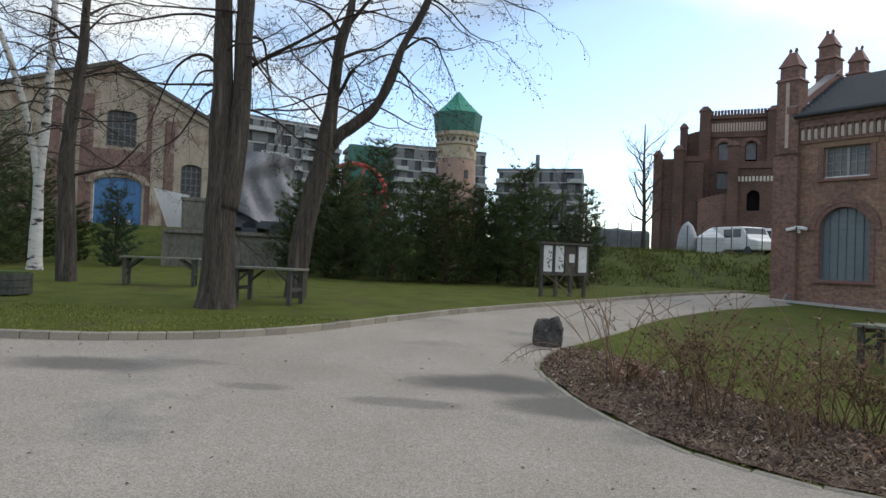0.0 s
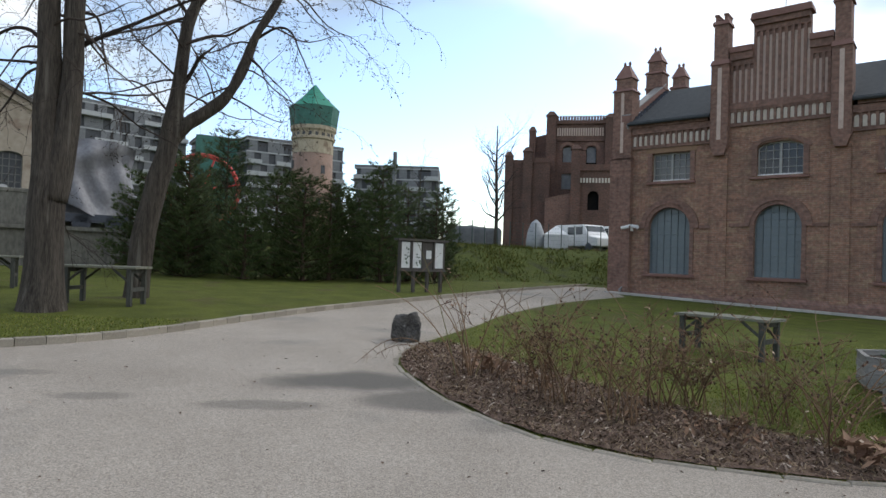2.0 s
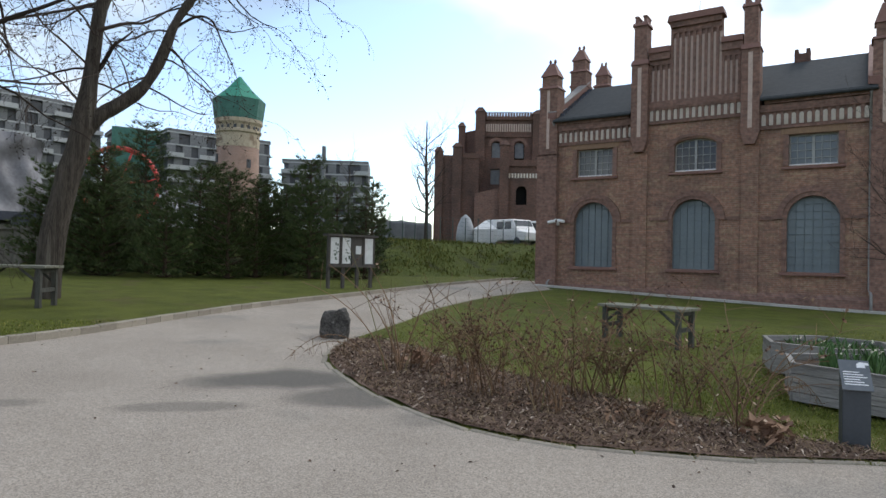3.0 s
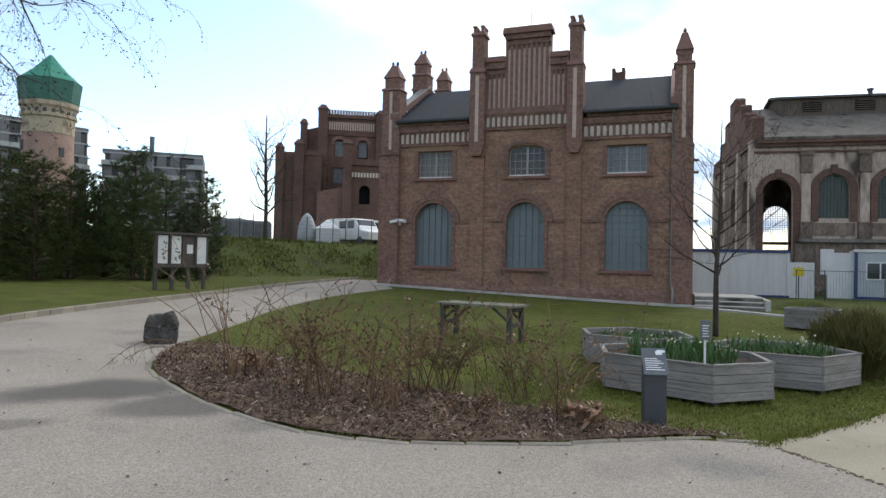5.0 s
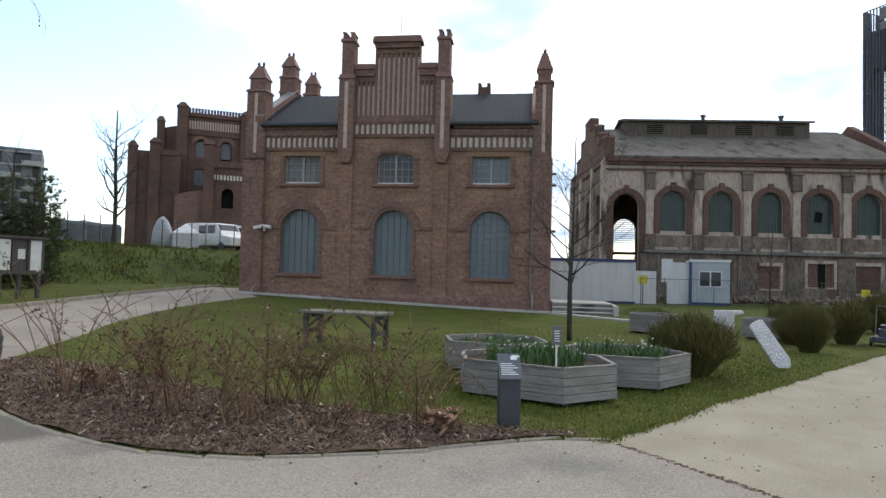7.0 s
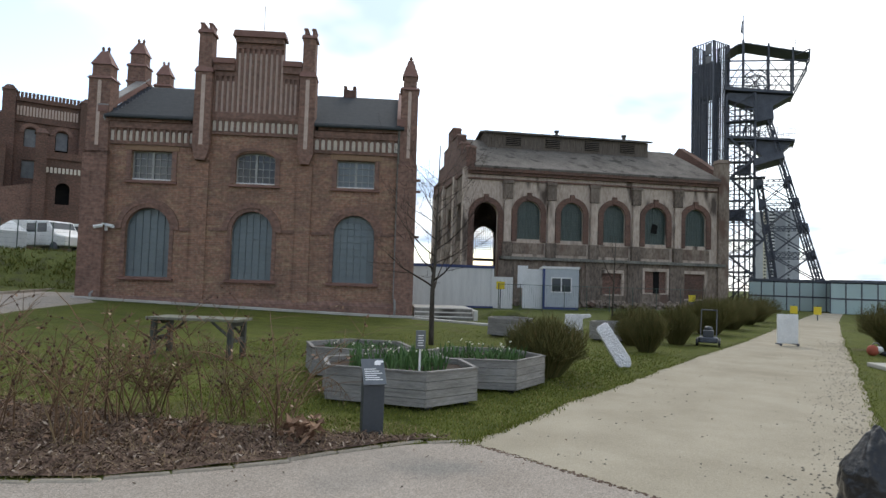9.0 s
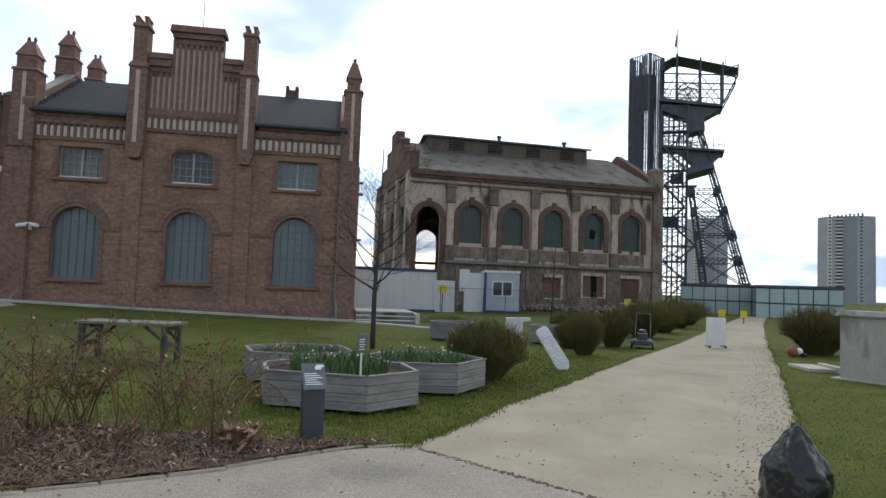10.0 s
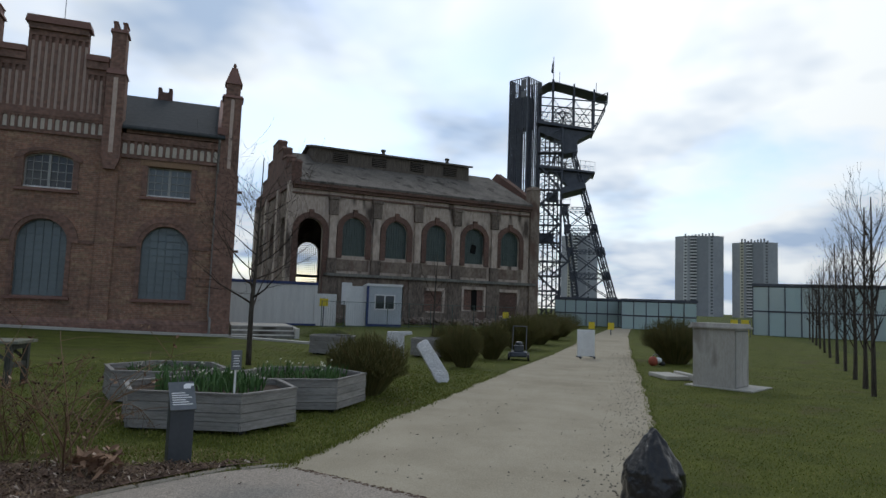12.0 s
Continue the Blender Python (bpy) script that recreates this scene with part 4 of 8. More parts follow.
# tower block panels, with the distance haze mixed into their colours as paleness
M["hazy_grey"] = mat("hazy_grey", (0.33, 0.34, 0.36), (0.40, 0.41, 0.425), 0.06, 0.9, 0.1, fine=6)
M["hazy_dark"] = mat("hazy_dark", (0.24, 0.25, 0.27), (0.29, 0.30, 0.315), 0.06, 0.9, 0.1, fine=6)
M["hazy_pale"] = mat("hazy_pale", (0.56, 0.56, 0.55), (0.66, 0.66, 0.65), 0.1, 0.9, 0.1)
M["hazy_yellow"] = mat("hazy_yellow", (0.52, 0.48, 0.36), (0.60, 0.56, 0.44), 0.1, 0.9, 0.1)
M["cream"] = mat("cream", (0.30, 0.25, 0.195), (0.45, 0.385, 0.31), 0.5, 0.95, 0.3, fine=7, spots=((0.22, 0.15, 0.115), 0.6, 0.55))
M["maroon"] = mat("maroon", (0.155, 0.100, 0.086), (0.25, 0.165, 0.142), 0.8, 0.95, 0.3, spots=((0.30, 0.24, 0.20), 1.1, 0.60))
M["blue_paint"] = mat("blue_paint", (0.045, 0.145, 0.32), (0.065, 0.19, 0.40), 0.8, 0.5, 0.1)
M["tarp"] = mat("tarp", (0.145, 0.14, 0.15), (0.24, 0.235, 0.245), 0.6, 0.6, 0.5, fine=9, bump_dist=0.05)
M["red_paint"] = mat("red_paint", (0.50, 0.045, 0.04), (0.62, 0.07, 0.06), 2.0, 0.6, 0.1)
M["glass_teal"] = glass_mat("glass_teal", (0.36, 0.44, 0.44), 0.12)
M["glass_pale"] = glass_mat("glass_pale", (0.36, 0.47, 0.47), 0.2)
M["yellow_paint"] = mat("yellow_paint", (0.62, 0.47, 0.02), (0.72, 0.56, 0.04), 3.0, 0.6, 0.05)
M["dark_blue"] = mat("dark_blue", (0.02, 0.035, 0.12), (0.03, 0.05, 0.17), 2.0, 0.5, 0.05)
M["sheet_white"] = mat("sheet_white", (0.52, 0.52, 0.52), (0.66, 0.66, 0.65), 0.8, 0.6, 0.15, stretch=(5, 5, 0.4))
M["grey_paint"] = mat("grey_paint", (0.36, 0.39, 0.42), (0.46, 0.49, 0.52), 0.8, 0.6, 0.1)

# water tower, its top under green netting
wt = thing("water_tower", "round brick water tower with its head wrapped in green netting", "tower", facing(130, 0.85))
part("shaft", Shape().lathe([(4.3, 0), (4.1, 12), (3.9, 22.0)], 24), M["tower_brick"], wt, "red-brown brick shaft", smooth=True)
part("drum", Shape().lathe([(3.95, 22.0), (4.0, 24.6), (4.3, 24.8), (4.3, 25.3), (4.0, 25.4), (4.2, 26.2), (4.5, 26.6), (4.5, 27.3)], 24), M["tower_pale"], wt, "pale weathered band")
part("netting", Shape().lathe([(4.45, 27.0), (4.95, 31.1), (4.7, 31.3)], 8), M["net_green"], wt, "dark green netting")
part("hood", Shape().lathe([(5.0, 31.1), (2.4, 33.4), (0.25, 35.9)], 8), M["copper_green"], wt, "bright green tent hood")
for k in range(10):
    a = math.pi * (1.0 + (k + 0.5) / 10)
    part("slit", Shape().box(-0.28, 0.28, -0.06, 0.06, 0, 1.3), M["far_dark"], wt, m=pose(4.06 * math.cos(a), 4.06 * math.sin(a), 24.9 + 0.0, 0, 0, math.degrees(a) + 90))
for a, z in ((200, 19), (300, 18), (250, 13.5), (290, 11.5)):
    part("window", Shape().box(-0.4, 0.4, -0.08, 0.08, 0, 1.6), M["far_dark"], wt, m=pose(4.02 * math.cos(radians(a)), 4.02 * math.sin(radians(a)), z, 0, 0, a + 90))


def apartment_block(dist, az, turn, w, d, floors, z0, top, bays, label, shell="raw_grey", net=False):
    """A block under construction: slabs, piers, dark bays and balconies; a dark solid core paints the bays' shade."""
    b = thing("apartment_block", label, "building", facing(dist, az) @ pose(0, 0, 0, 0, 0, turn), "apartment blocks")
    fh = (top - z0) / floors
    part("core", Shape().box(-w / 2 + 0.5, w / 2 - 0.5, 0.5, d - 0.5, 0, top - 0.3), M["far_dark"], b, "solid core painted dark as the shade of unfinished rooms")
    slab_me = Shape().box(-w / 2, w / 2, 0, d, 0, 0.35).mesh("floor_slab", M["raw_pale"])
    for i in range(floors + 1):
        part("floor_slab", slab_me, None, b, m=pose(0, 0, z0 + i * fh))
    pier_w = w / bays
    rnd = random.Random(int(dist * 7 + az * 13))
    panel = Shape().box(0, pier_w * 0.55, 0.05, 0.4, 0.3, fh).mesh("wall_panel", M[shell])
    bal = Shape().box(0, pier_w * 1.0, -1.3, 0.0, 0.0, 0.22).box(0, pier_w * 1.0, -1.3, -1.22, 0.2, 1.1).mesh("balcony", M["raw_pale"])
    for i in range(floors):
        for k in range(bays):
            part("wall_panel", panel, None, b, m=pose(-w / 2 + pier_w * (k + rnd.choice((0, 0.2, 0.45))), 0, z0 + i * fh))
            if rnd.random() < 0.5:
                part("balcony", bal, None, b, m=pose(-w / 2 + pier_w * k, 0, z0 + i * fh))
    side = Shape().box(0.0, 0.35, 0, d * 0.5, 0.3, fh).mesh("side_panel", M[shell])
    bal_s = Shape().box(0, 1.2, 0, d * 0.3, 0, 0.22).mesh("side_balcony", M["raw_pale"])
    for i in range(floors):
        for y in (0.5, d * 0.55):
            part("side_panel", side, None, b, m=pose(w / 2 - 0.35, y, z0 + i * fh))
        part("side_balcony", bal_s, None, b, m=pose(w / 2, d * 0.1, z0 + i * fh))
        part("side_balcony", bal_s, None, b, m=pose(-w / 2 - 1.2, d * 0.1, z0 + i * fh))
    part("parapet", Shape().box(-w / 2, w / 2, 0, 0.3, top + 0.3, top + 1.0).box(-w / 2, -w / 2 + 0.3, 0, d, top + 0.3, top + 1.0).box(w / 2 - 0.3, w / 2, 0, d, top + 0.3, top + 1.0), M[shell], b)
    if net:
        part("netting", Shape().box(-w / 2 - 1.0, w / 2 + 0.6, -1.6, -1.4, 0, top + 0.6), M["net_green"], b, "green scaffold netting")
    return b


apartment_block(176, -14.5, 20, 34, 16, 11, 3, 36.5, 9, "grey apartment block under construction with open balconies")
apartment_block(178, -6.6, 12, 12, 14, 10, 2, 31.5, 4, "apartment block behind dull green scaffold netting", net=True)
apartment_block(172, -0.5, 18, 26, 14, 9, 4, 30.8, 7, "grey apartment block with scaffolded balconies")
apartment_block(172, 8.2, -6, 22.5, 15, 9, 0, 26.0, 6, "dark grey apartment block with pale balcony slabs", shell="raw_grey")
solid("scaffold_mast", Shape().tube([(0, -2, 0), (0, -2, 29.6)], 0.55, 6), M["raw_grey"], "grey steel hoist mast beside an apartment block", "mast", facing(168, 8.05))

# ruined brick washhouse with battlements
ca = thing("castle_like_building", "ruined dark brick colliery building with battlements", "building", facing(75, 23.5))
part("main_tower", pierced(Shape(), -2.2, 4.5, 0, 18.3, 0, 0.6, [(-0.85, 0.25, 13.6, 15.0, 0.5), (1.8, 2.95, 13.4, 15.0, 0.5), (-0.9, 0.3, 10.5, 12.3, 0)]).box(-2.2, -1.6, 0.601, 7.5, 0, 18.3).box(3.9, 4.5, 0.601, 7.5, 0, 18.3).box(-2.2, 4.5, 7.5, 8, 0, 18.3)
     .box(-2.1, 4.4, 0.6, 7.5, 12.9, 13.2), M["brick_dark"], ca)
# black sheet behind the tower openings paints the unlit rooms
part("room_shade", Shape().box(-1.5, 3.8, 0.9, 1.1, 8.3, 17.5), M["shade_black"], ca)
part("side_range", Shape().prism([(-4.6, 0), (-2.3, 0), (-2.3, 17.6), (-4.6, 17.0)], 3.0, 10.0), M["brick_dark"], ca)
part("left_wing", Shape().box(-6.9, -2.21, -1.5, 8, 0, 13.3).box(-6.9, -4.8, 2, 8, 13.3, 14.2), M["brick_dark"], ca)
part("annex", pierced(Shape(), 0.6, 8.5, 0, 12.4, -3.0, -2.5, [(2.0, 3.2, 7.9, 9.4, 0.6)]).box(0.6, 8.5, -2.5, -0.01, 11.9, 12.4).box(0.6, 1.1, -2.499, -0.01, 0, 11.9).box(8.0, 8.5, -2.499, -0.01, 0, 11.9), M["brick_dark"], ca)
# the same painted darkness behind the annex opening
part("annex_shade", Shape().box(1.2, 7.9, -2.3, -2.1, 4, 11.5), M["shade_black"], ca)
part("lean_to", Shape().prism([(-2.6, 0), (0.55, 0), (0.55, 9.9), (-2.6, 9.1)], -2.8, -1.6), M["brick_trim"], ca)
part("cornice", Shape().box(0.4, 8.6, -3.2, -3.0, 12.2, 12.9).box(-2.4, 4.7, -0.25, -0.001, 18.0, 18.4).box(-2.4, 4.7, -0.2, -0.001, 16.0, 16.25), M["brick_dark"], ca)
for x, y, z0, z1, r in ((-2.2, 0, 0, 18.9, 0.55), (4.45, 0, 0, 18.6, 0.6), (0.65, -3.0, 0, 14.5, 0.5), (-6.8, -1.5, 0, 14.0, 0.45), (-4.7, -1.5, 0, 14.5, 0.5), (-4.5, 3.0, 0, 17.8, 0.4)):
    part("turret", Shape().box(x - r, x + r, y - r, y + r, z0, z1).taper(x - r - 0.1, x + r + 0.1, y - r - 0.1, y + r + 0.1, z1, z1 + 0.55, 0.35), M["brick_dark"], ca)
mer = Shape().box(-0.13, 0.13, -0.12, 0.2, 0, 0.55).mesh("merlon", M["brick_dark"])
for k in range(18):
    part("merlon", mer, None, ca, m=pose(-1.5 + k * 0.32, 0, 18.39))
for k in range(9):
    part("merlon", mer, None, ca, m=pose(-4.4 + k * 0.25, -1.5, 13.3))
nm = Shape().box(-0.085, 0.085, -0.05, -0.005, 0, 0.9).mesh("niche", M["niche_pink"])
nm2 = Shape().box(-0.10, 0.10, -0.05, -0.005, 0, 0.5).mesh("niche", M["niche_white"])
for k in range(20):
    part("niche", nm, None, ca, m=pose(-1.45 + k * 0.265, 0, 16.65))
    part("niche", nm2, None, ca, m=pose(1.25 + k * 0.33, -3.0, 10.9))
for x, z in ((-0.3, 15.5), (2.37, 15.5)):
    part("window_surround", Shape().ring(x, z - 0.5, 0.6, 0.95, -0.12, -0.001), M["brick_trim"], ca)
    part("pane", Shape().box(x - 0.5, x + 0.5, 0.3, 0.35, 13.6, 15.4), M["raw_grey"], ca, "grey boarded window")
part("pane", Shape().box(-0.9, 0.3, 0.3, 0.35, 10.5, 12.3), M["raw_grey"], ca, "grey boarded window")

# gate hall on the terrace
gh = thing("gate_hall", "cream and maroon plastered workshop hall with a blue gate", "building", facing(44, -26))
GATE = (-2.08, 0.55, 2.2, 5.6, 0.42)
walls = pierced(Shape(), -9.0, 4.4, 1.5, 10.1, 0.0, 0.45, [GATE, (-1.54, 0.12, 7.9, 9.9, 0.25), (2.75, 4.0, 4.6, 6.9, 0.3)])
walls.prism([(-9.0, 10.1), (4.4, 10.1), (-1.2, 12.75)], 0, 0.45)
part("front_wall", walls, M["cream"], gh, "dirty cream plaster")
part("side_wall", Shape().box(4.0, 4.4, 0.451, 14, 1.5, 10.0).box(-9.0, -8.6, 0.451, 14, 1.5, 10.0), M["cream"], gh)
part("roof", Shape().prism([(-9.6, 9.72), (-1.2, 12.85), (5.0, 9.72), (5.0, 9.95), (-1.2, 13.1), (-9.6, 9.95)], -0.35, 14), M["roof_grey"], gh)
part("gable_trim", Shape().prism([(-9.2, 9.45), (-1.2, 12.45), (4.6, 9.5), (4.6, 9.9), (-1.2, 12.85), (-9.2, 9.85)], -0.18, -0.001), M["cream"], gh)
for a, b, z in ((-2.9, -2.2, 10.9), (0.7, 1.0, 10.8), (1.75, 2.3, 9.8), (-4.6, -3.9, 10.4)):
    part("maroon_band", Shape().box(a, b, -0.06, -0.001, 2.4, z), M["maroon"], gh, "faded maroon plaster band")
part("maroon_band", Shape().box(-2.2, 0.7, -0.05, -0.001, 6.2, 7.7), M["maroon"], gh, "faded maroon plaster band")
part("pilaster", Shape().box(1.0, 1.7, -0.16, -0.001, 2.4, 10.7), M["cream"], gh)
part("gate_arch", Shape().ring(-0.765, 5.6, 1.32, 1.75, -0.14, -0.001, rise=0.5), M["cream"], gh)
gate = part("gate", Shape().box(-2.05, 0.52, 0.12, 0.2, 2.4, 6.0), M["blue_paint"], gh, "closed blue steel gate")
for k in range(4):
    part("gate_rib", Shape().box(-2.05 + k * 0.85, -1.98 + k * 0.85, 0.08, 0.12, 2.4, 6.0), M["blue_paint"], gate)
part("notice", Shape().box(-1.0, -0.72, 0.08, 0.118, 3.2, 3.5), M["white_paint"], gate).matrix_basis = Matrix.Identity(4)
part("notice", Shape().box(-0.3, 0.0, 0.08, 0.118, 3.15, 3.45), M["white_paint"], gate)
grid_window(gh, -1.54, 0.12, 7.9, 9.9, 0.25, 5, 6, M["far_dark"], 0.2, 0.05)
grid_window(gh, 2.75, 4.0, 4.6, 6.9, 0.3, 4, 6, M["far_dark"], 0.2, 0.05)
# retaining wall
rw = thing("retaining_wall", "stained old concrete retaining wall with a coping", "wall", facing(33, -18), kind="structure")
part("wall_face", Shape().box(-3.15, 4.5, 0, 0.5, -0.2, 2.55), M["old_concrete"], rw)
part("coping", Shape().box(-3.25, 4.6, -0.15, 0.6, 2.55, 2.72), M["old_concrete"], rw)
for x in (-3.1, -0.6, 1.9, 4.3):
    part("pier", Shape().box(x - 0.15, x + 0.15, -0.1, -0.001, -0.2, 2.5), M["old_concrete"], rw)
solid("concrete_block", Shape().box(-2.46, -1.3, 0.2, 1.3, 2.72, 4.25).box(-2.5, -1.26, 0.16, 1.34, 4.1, 4.28), M["old_concrete"], "grey concrete block on the retaining wall", "block", facing(33, -18), bevel=0.03)
lean = thing("skip_cover", "white tilted metal sheet leaning by the terrace fence", "sheet", facing(36, -19.5))
part("sheet", Shape().prism([(-2.4, 2.9), (-1.0, 2.9), (-1.4, 4.6), (-3.1, 4.85)], 0, 0.06), M["sheet_white"], lean)
# old machine under a tarpaulin
tp = Shape()
nx, nz = 26, 18
for j in range(nz + 1):
    for i in range(nx + 1):
        u, v = i / nx, j / nz
        fold = 0.22 * math.sin(9 * u + 3 * math.sin(4 * v)) + 0.12 * math.sin(23 * u + 6 * v)
        edge = 0.35 * math.sin(7 * u) * (1 - v)
        tp.v.append((-1.5 + 4.1 * u + 0.1 * math.sin(8 * v), 0.9 - 1.2 * math.sin(math.pi * min(u, 0.999)) * (1 - 0.6 * v) + fold, 3.6 + edge + (3.15 + 0.35 * math.sin(3 * u)) * v))
for j in range(nz):
    for i in range(nx):
        tp.f.append((j * (nx + 1) + i, j * (nx + 1) + i + 1, (j + 1) * (nx + 1) + i + 1, (j + 1) * (nx + 1) + i))
mach = thing("covered_machine", "old machine on a wagon under a grey tarpaulin", "machine", facing(35, -17.5))
part("tarpaulin", tp, M["tarp"], mach, "grey folded tarpaulin", smooth=True)
part("body", Shape().box(-1.3, 2.4, 0.8, 2.6, 2.6, 6.5), M["tarp"], mach)
part("underframe", Shape().box(-1.5, 2.6, -0.3, 2.6, 3.0, 3.4), M["steel_dark"], mach)
for x in (-1.0, 0.4, 1.8):
    part("wheel", Shape().lathe([(0.4, -0.1), (0.4, 0.1)], 14, m=pose(x, -0.2, 2.95, 90, 0, 0)), M["steel_dark"], mach)
# red headgear wheel seen above the pines
wh = thing("red_wheel", "large red spoked winding wheel behind the pines", "wheel", facing(46, -8.1))
rim = [(2.3 * math.cos(t), 0, 6.0 + 2.3 * math.sin(t)) for t in [math.pi * 2 * k / 40 for k in range(41)]]
part("rim", Shape().tube(rim, 0.16, 6), M["red_paint"], wh)
for k in range(6):
    a = math.pi * k / 3 + 0.2
    part("spoke", Shape().tube([(0, 0, 6.0), (2.3 * math.cos(a), 0, 6.0 + 2.3 * math.sin(a))], 0.07, 5), M["red_paint"], wh)
part("stand", Shape().box(-0.3, 0.3, -0.3, 0.3, 2.5, 6.0), M["steel_dark"], wh)
# things on the bank top: domes, tents, vans, fence
for k, (az, d, rr, hh, zz) in enumerate(((20.7, 46, 0.66, 2.05, 2.85), (-2.1, 50, 1.3, 2.4, 3.1), (-4.6, 52, 1.1, 3.2, 3.1))):
    prof = [(rr, 0), (rr * 1.0, hh * 0.25), (rr * 0.85, hh * 0.6), (rr * 0.5, hh * 0.88), (0.06, hh)]
    solid("stone_dome", Shape().lathe(prof, 16), M["raw_pale"], "rounded pale concrete cone on the bank", "cone", facing(d, az, zz), "cones", smooth=True)
tent = thing("garden_tent", "small white peaked tent behind the fence", "tent", facing(46, 22.5, 2.75))
part("roof", Shape().taper(-0.85, 0.85, -0.8, 0.8, 1.1, 1.75, 0.05), M["white_paint"], tent)
part("wall", Shape().box(-0.82, 0.82, -0.78, 0.78, 0, 1.1), M["sheet_white"], tent)


def van(m, label, length=4.6):
    v = thing("van", label, "van", m, "parked vans")
    part("body", Shape().prism([(0, 0.4), (length, 0.4), (length, 1.0), (length - 0.9, 1.15), (length - 1.5, 1.95), (0.05, 2.0)], -0.9, 0.9), M["white_paint"], v, bevel=0.08)
    part("windscreen", Shape().prism([(length - 1.45, 1.85), (length - 0.98, 1.2), (length - 0.95, 1.2), (length - 1.42, 1.87)], -0.8, 0.8), M["pane_dark"], v)
    for x in (length - 2.3, length - 3.2):
        part("side_window", Shape().box(x, x + 0.75, -0.915, -0.895, 1.25, 1.8), M["pane_dark"], v)
    for x in (0.9, length - 0.9):
        for y in (-0.82, 0.82):
            part("wheel", Shape().lathe([(0.33, -0.1), (0.33, 0.1)], 14, m=pose(x, y, 0.33, 90, 0, 0)), M["steel_dark"], v)
    return v


van(facing(49, 23.3, 2.70) @ pose(0, 0, 0, 0, 0, -52), "white delivery van behind the wire fence")
van(facing(50.5, 25.4, 2.70) @ pose(0, 0, 0, 0, 0, -46), "white minibus parked behind the wire fence", 5.2)
for az, d, w in ((14.3, 47, 1.6), (15.6, 48, 1.2), (16.9, 49, 1.4), (13.4, 46, 0.9)):
    solid("stone_monument", Shape().box(-w / 2, w / 2, -0.3, 0.4, 0, 1.25).taper(-w / 2, w / 2, -0.3, 0.4, 1.25, 1.45, 0.8), M["raw_grey"], "grey concrete block behind the wire fence", "block", facing(d, az, 2.95), "concrete blocks", bevel=0.04)
shed = solid("low_shed", Shape().prism([(-3, 0), (3, 0), (3, 2.4), (0, 3.0), (-3, 2.4)], 0, 6), M["sheet_white"], "low white shed beyond the bank", "shed", facing(66, 15.0, 2.6))
M["wire"] = mat("wire", (0.03, 0.055, 0.045), (0.05, 0.08, 0.065), 4.0, 0.6, 0.0)
fence = thing("wire_fence", "dark green wire mesh fence along the bank top", "fence")
prev = None
for k in range(16):
    az = 9.5 + k * 1.12
    d = 41.5 + 3.0 * step(14, 26, az)
    x, y = d * math.sin(radians(az)), d * math.cos(radians(az))
    z = ground_height(x, y)
    part("post", Shape().box(-0.03, 0.03, -0.03, 0.03, -0.1, 1.7), M["wire"], fence, m=pose(x, y, z, 0, 0, -az))
    if prev:
        w = Shape()
        for j in range(7):
            zz = 0.1 + j * 0.26
            w.tube([(prev[0], prev[1], prev[2] + zz), (x, y, z + zz)], 0.006, 3, cap=False)
        part("wire_panel", w, M["wire"], fence)
    prev = (x, y, z)

# headframe
hf = thing("headframe", "dark steel mine headframe with winding wheels and lookout deck", "tower", facing(70, 81))


def lattice(p0, p1, w0, w1, n, r=0.09, d0=None, d1=None):
    """A braced mast between two points, narrowing."""
    s = Shape()
    d0, d1 = d0 or w0, d1 or w1
    rows = []
    for i in range(n + 1):
        t = i / n
        c = Vector(p0).lerp(Vector(p1), t)
        a, b = (w0 + (w1 - w0) * t) / 2, (d0 + (d1 - d0) * t) / 2
        rows.append([c + Vector((sx * a, sy * b, 0)) for sx, sy in ((-1, -1), (1, -1), (1, 1), (-1, 1))])
    for k in range(4):
        s.tube([r_[k] for r_ in rows], r * 1.5, 4)
    for i in range(n):
        for k in range(4):
            q = (k + 1) % 4
            s.tube([rows[i][k], rows[i][q]], r * 0.8, 3, cap=False)
            s.tube([rows[i][k], rows[i + 1][q]], r * 0.7, 3, cap=False)
            if (i + k) % 2:
                s.tube([rows[i][q], rows[i + 1][k]], r * 0.7, 3, cap=False)
    return s


steel = M["steel_dark"]
# lift tower: an open cage of uprights round a dark shaft, set askew
cage = pose(-2.72, 0.2, 0, 0, 0, -34)
for k, (cx, cy, w) in enumerate(((-1.2, -1.2, 0), (1.2, -1.2, 0), (1.2, 1.2, 0), (-1.2, 1.2, 0))):
    nx_, ny_ = ((1.2, -1.2), (1.2, 1.2), (-1.2, 1.2), (-1.2, -1.2))[k]
    side = Shape()
    for j in range(8):
        t = j / 8
        x, y = cx + (nx_ - cx) * t, cy + (ny_ - cy) * t
        r = 0.085 if j == 0 else 0.045
        side.box(x - r, x + r, y - r, y + r, 0.2, 26.6)
    for z in [26.6 - 1.55 * i for i in range(17)]:
        side.tube([(cx, cy, z), (nx_, ny_, z)], 0.055 if z > 26 else 0.04, 4, cap=False)
    part("cage_side", side, steel, hf, "open cage of slim dark uprights", m=cage)
part("lift_shaft", Shape().box(-0.95, 0.7, -0.75, 0.75, 21.2, 24.7), steel, hf, m=cage)
for x, y in ((-0.7, -0.7), (0.1, -0.7), (0.7, -0.2), (-0.7, 0.4)):
    part("guide_rail", Shape().box(x - 0.07, x + 0.10, y - 0.10, y + 0.10, 0.2, 21.2), steel, hf, m=cage)
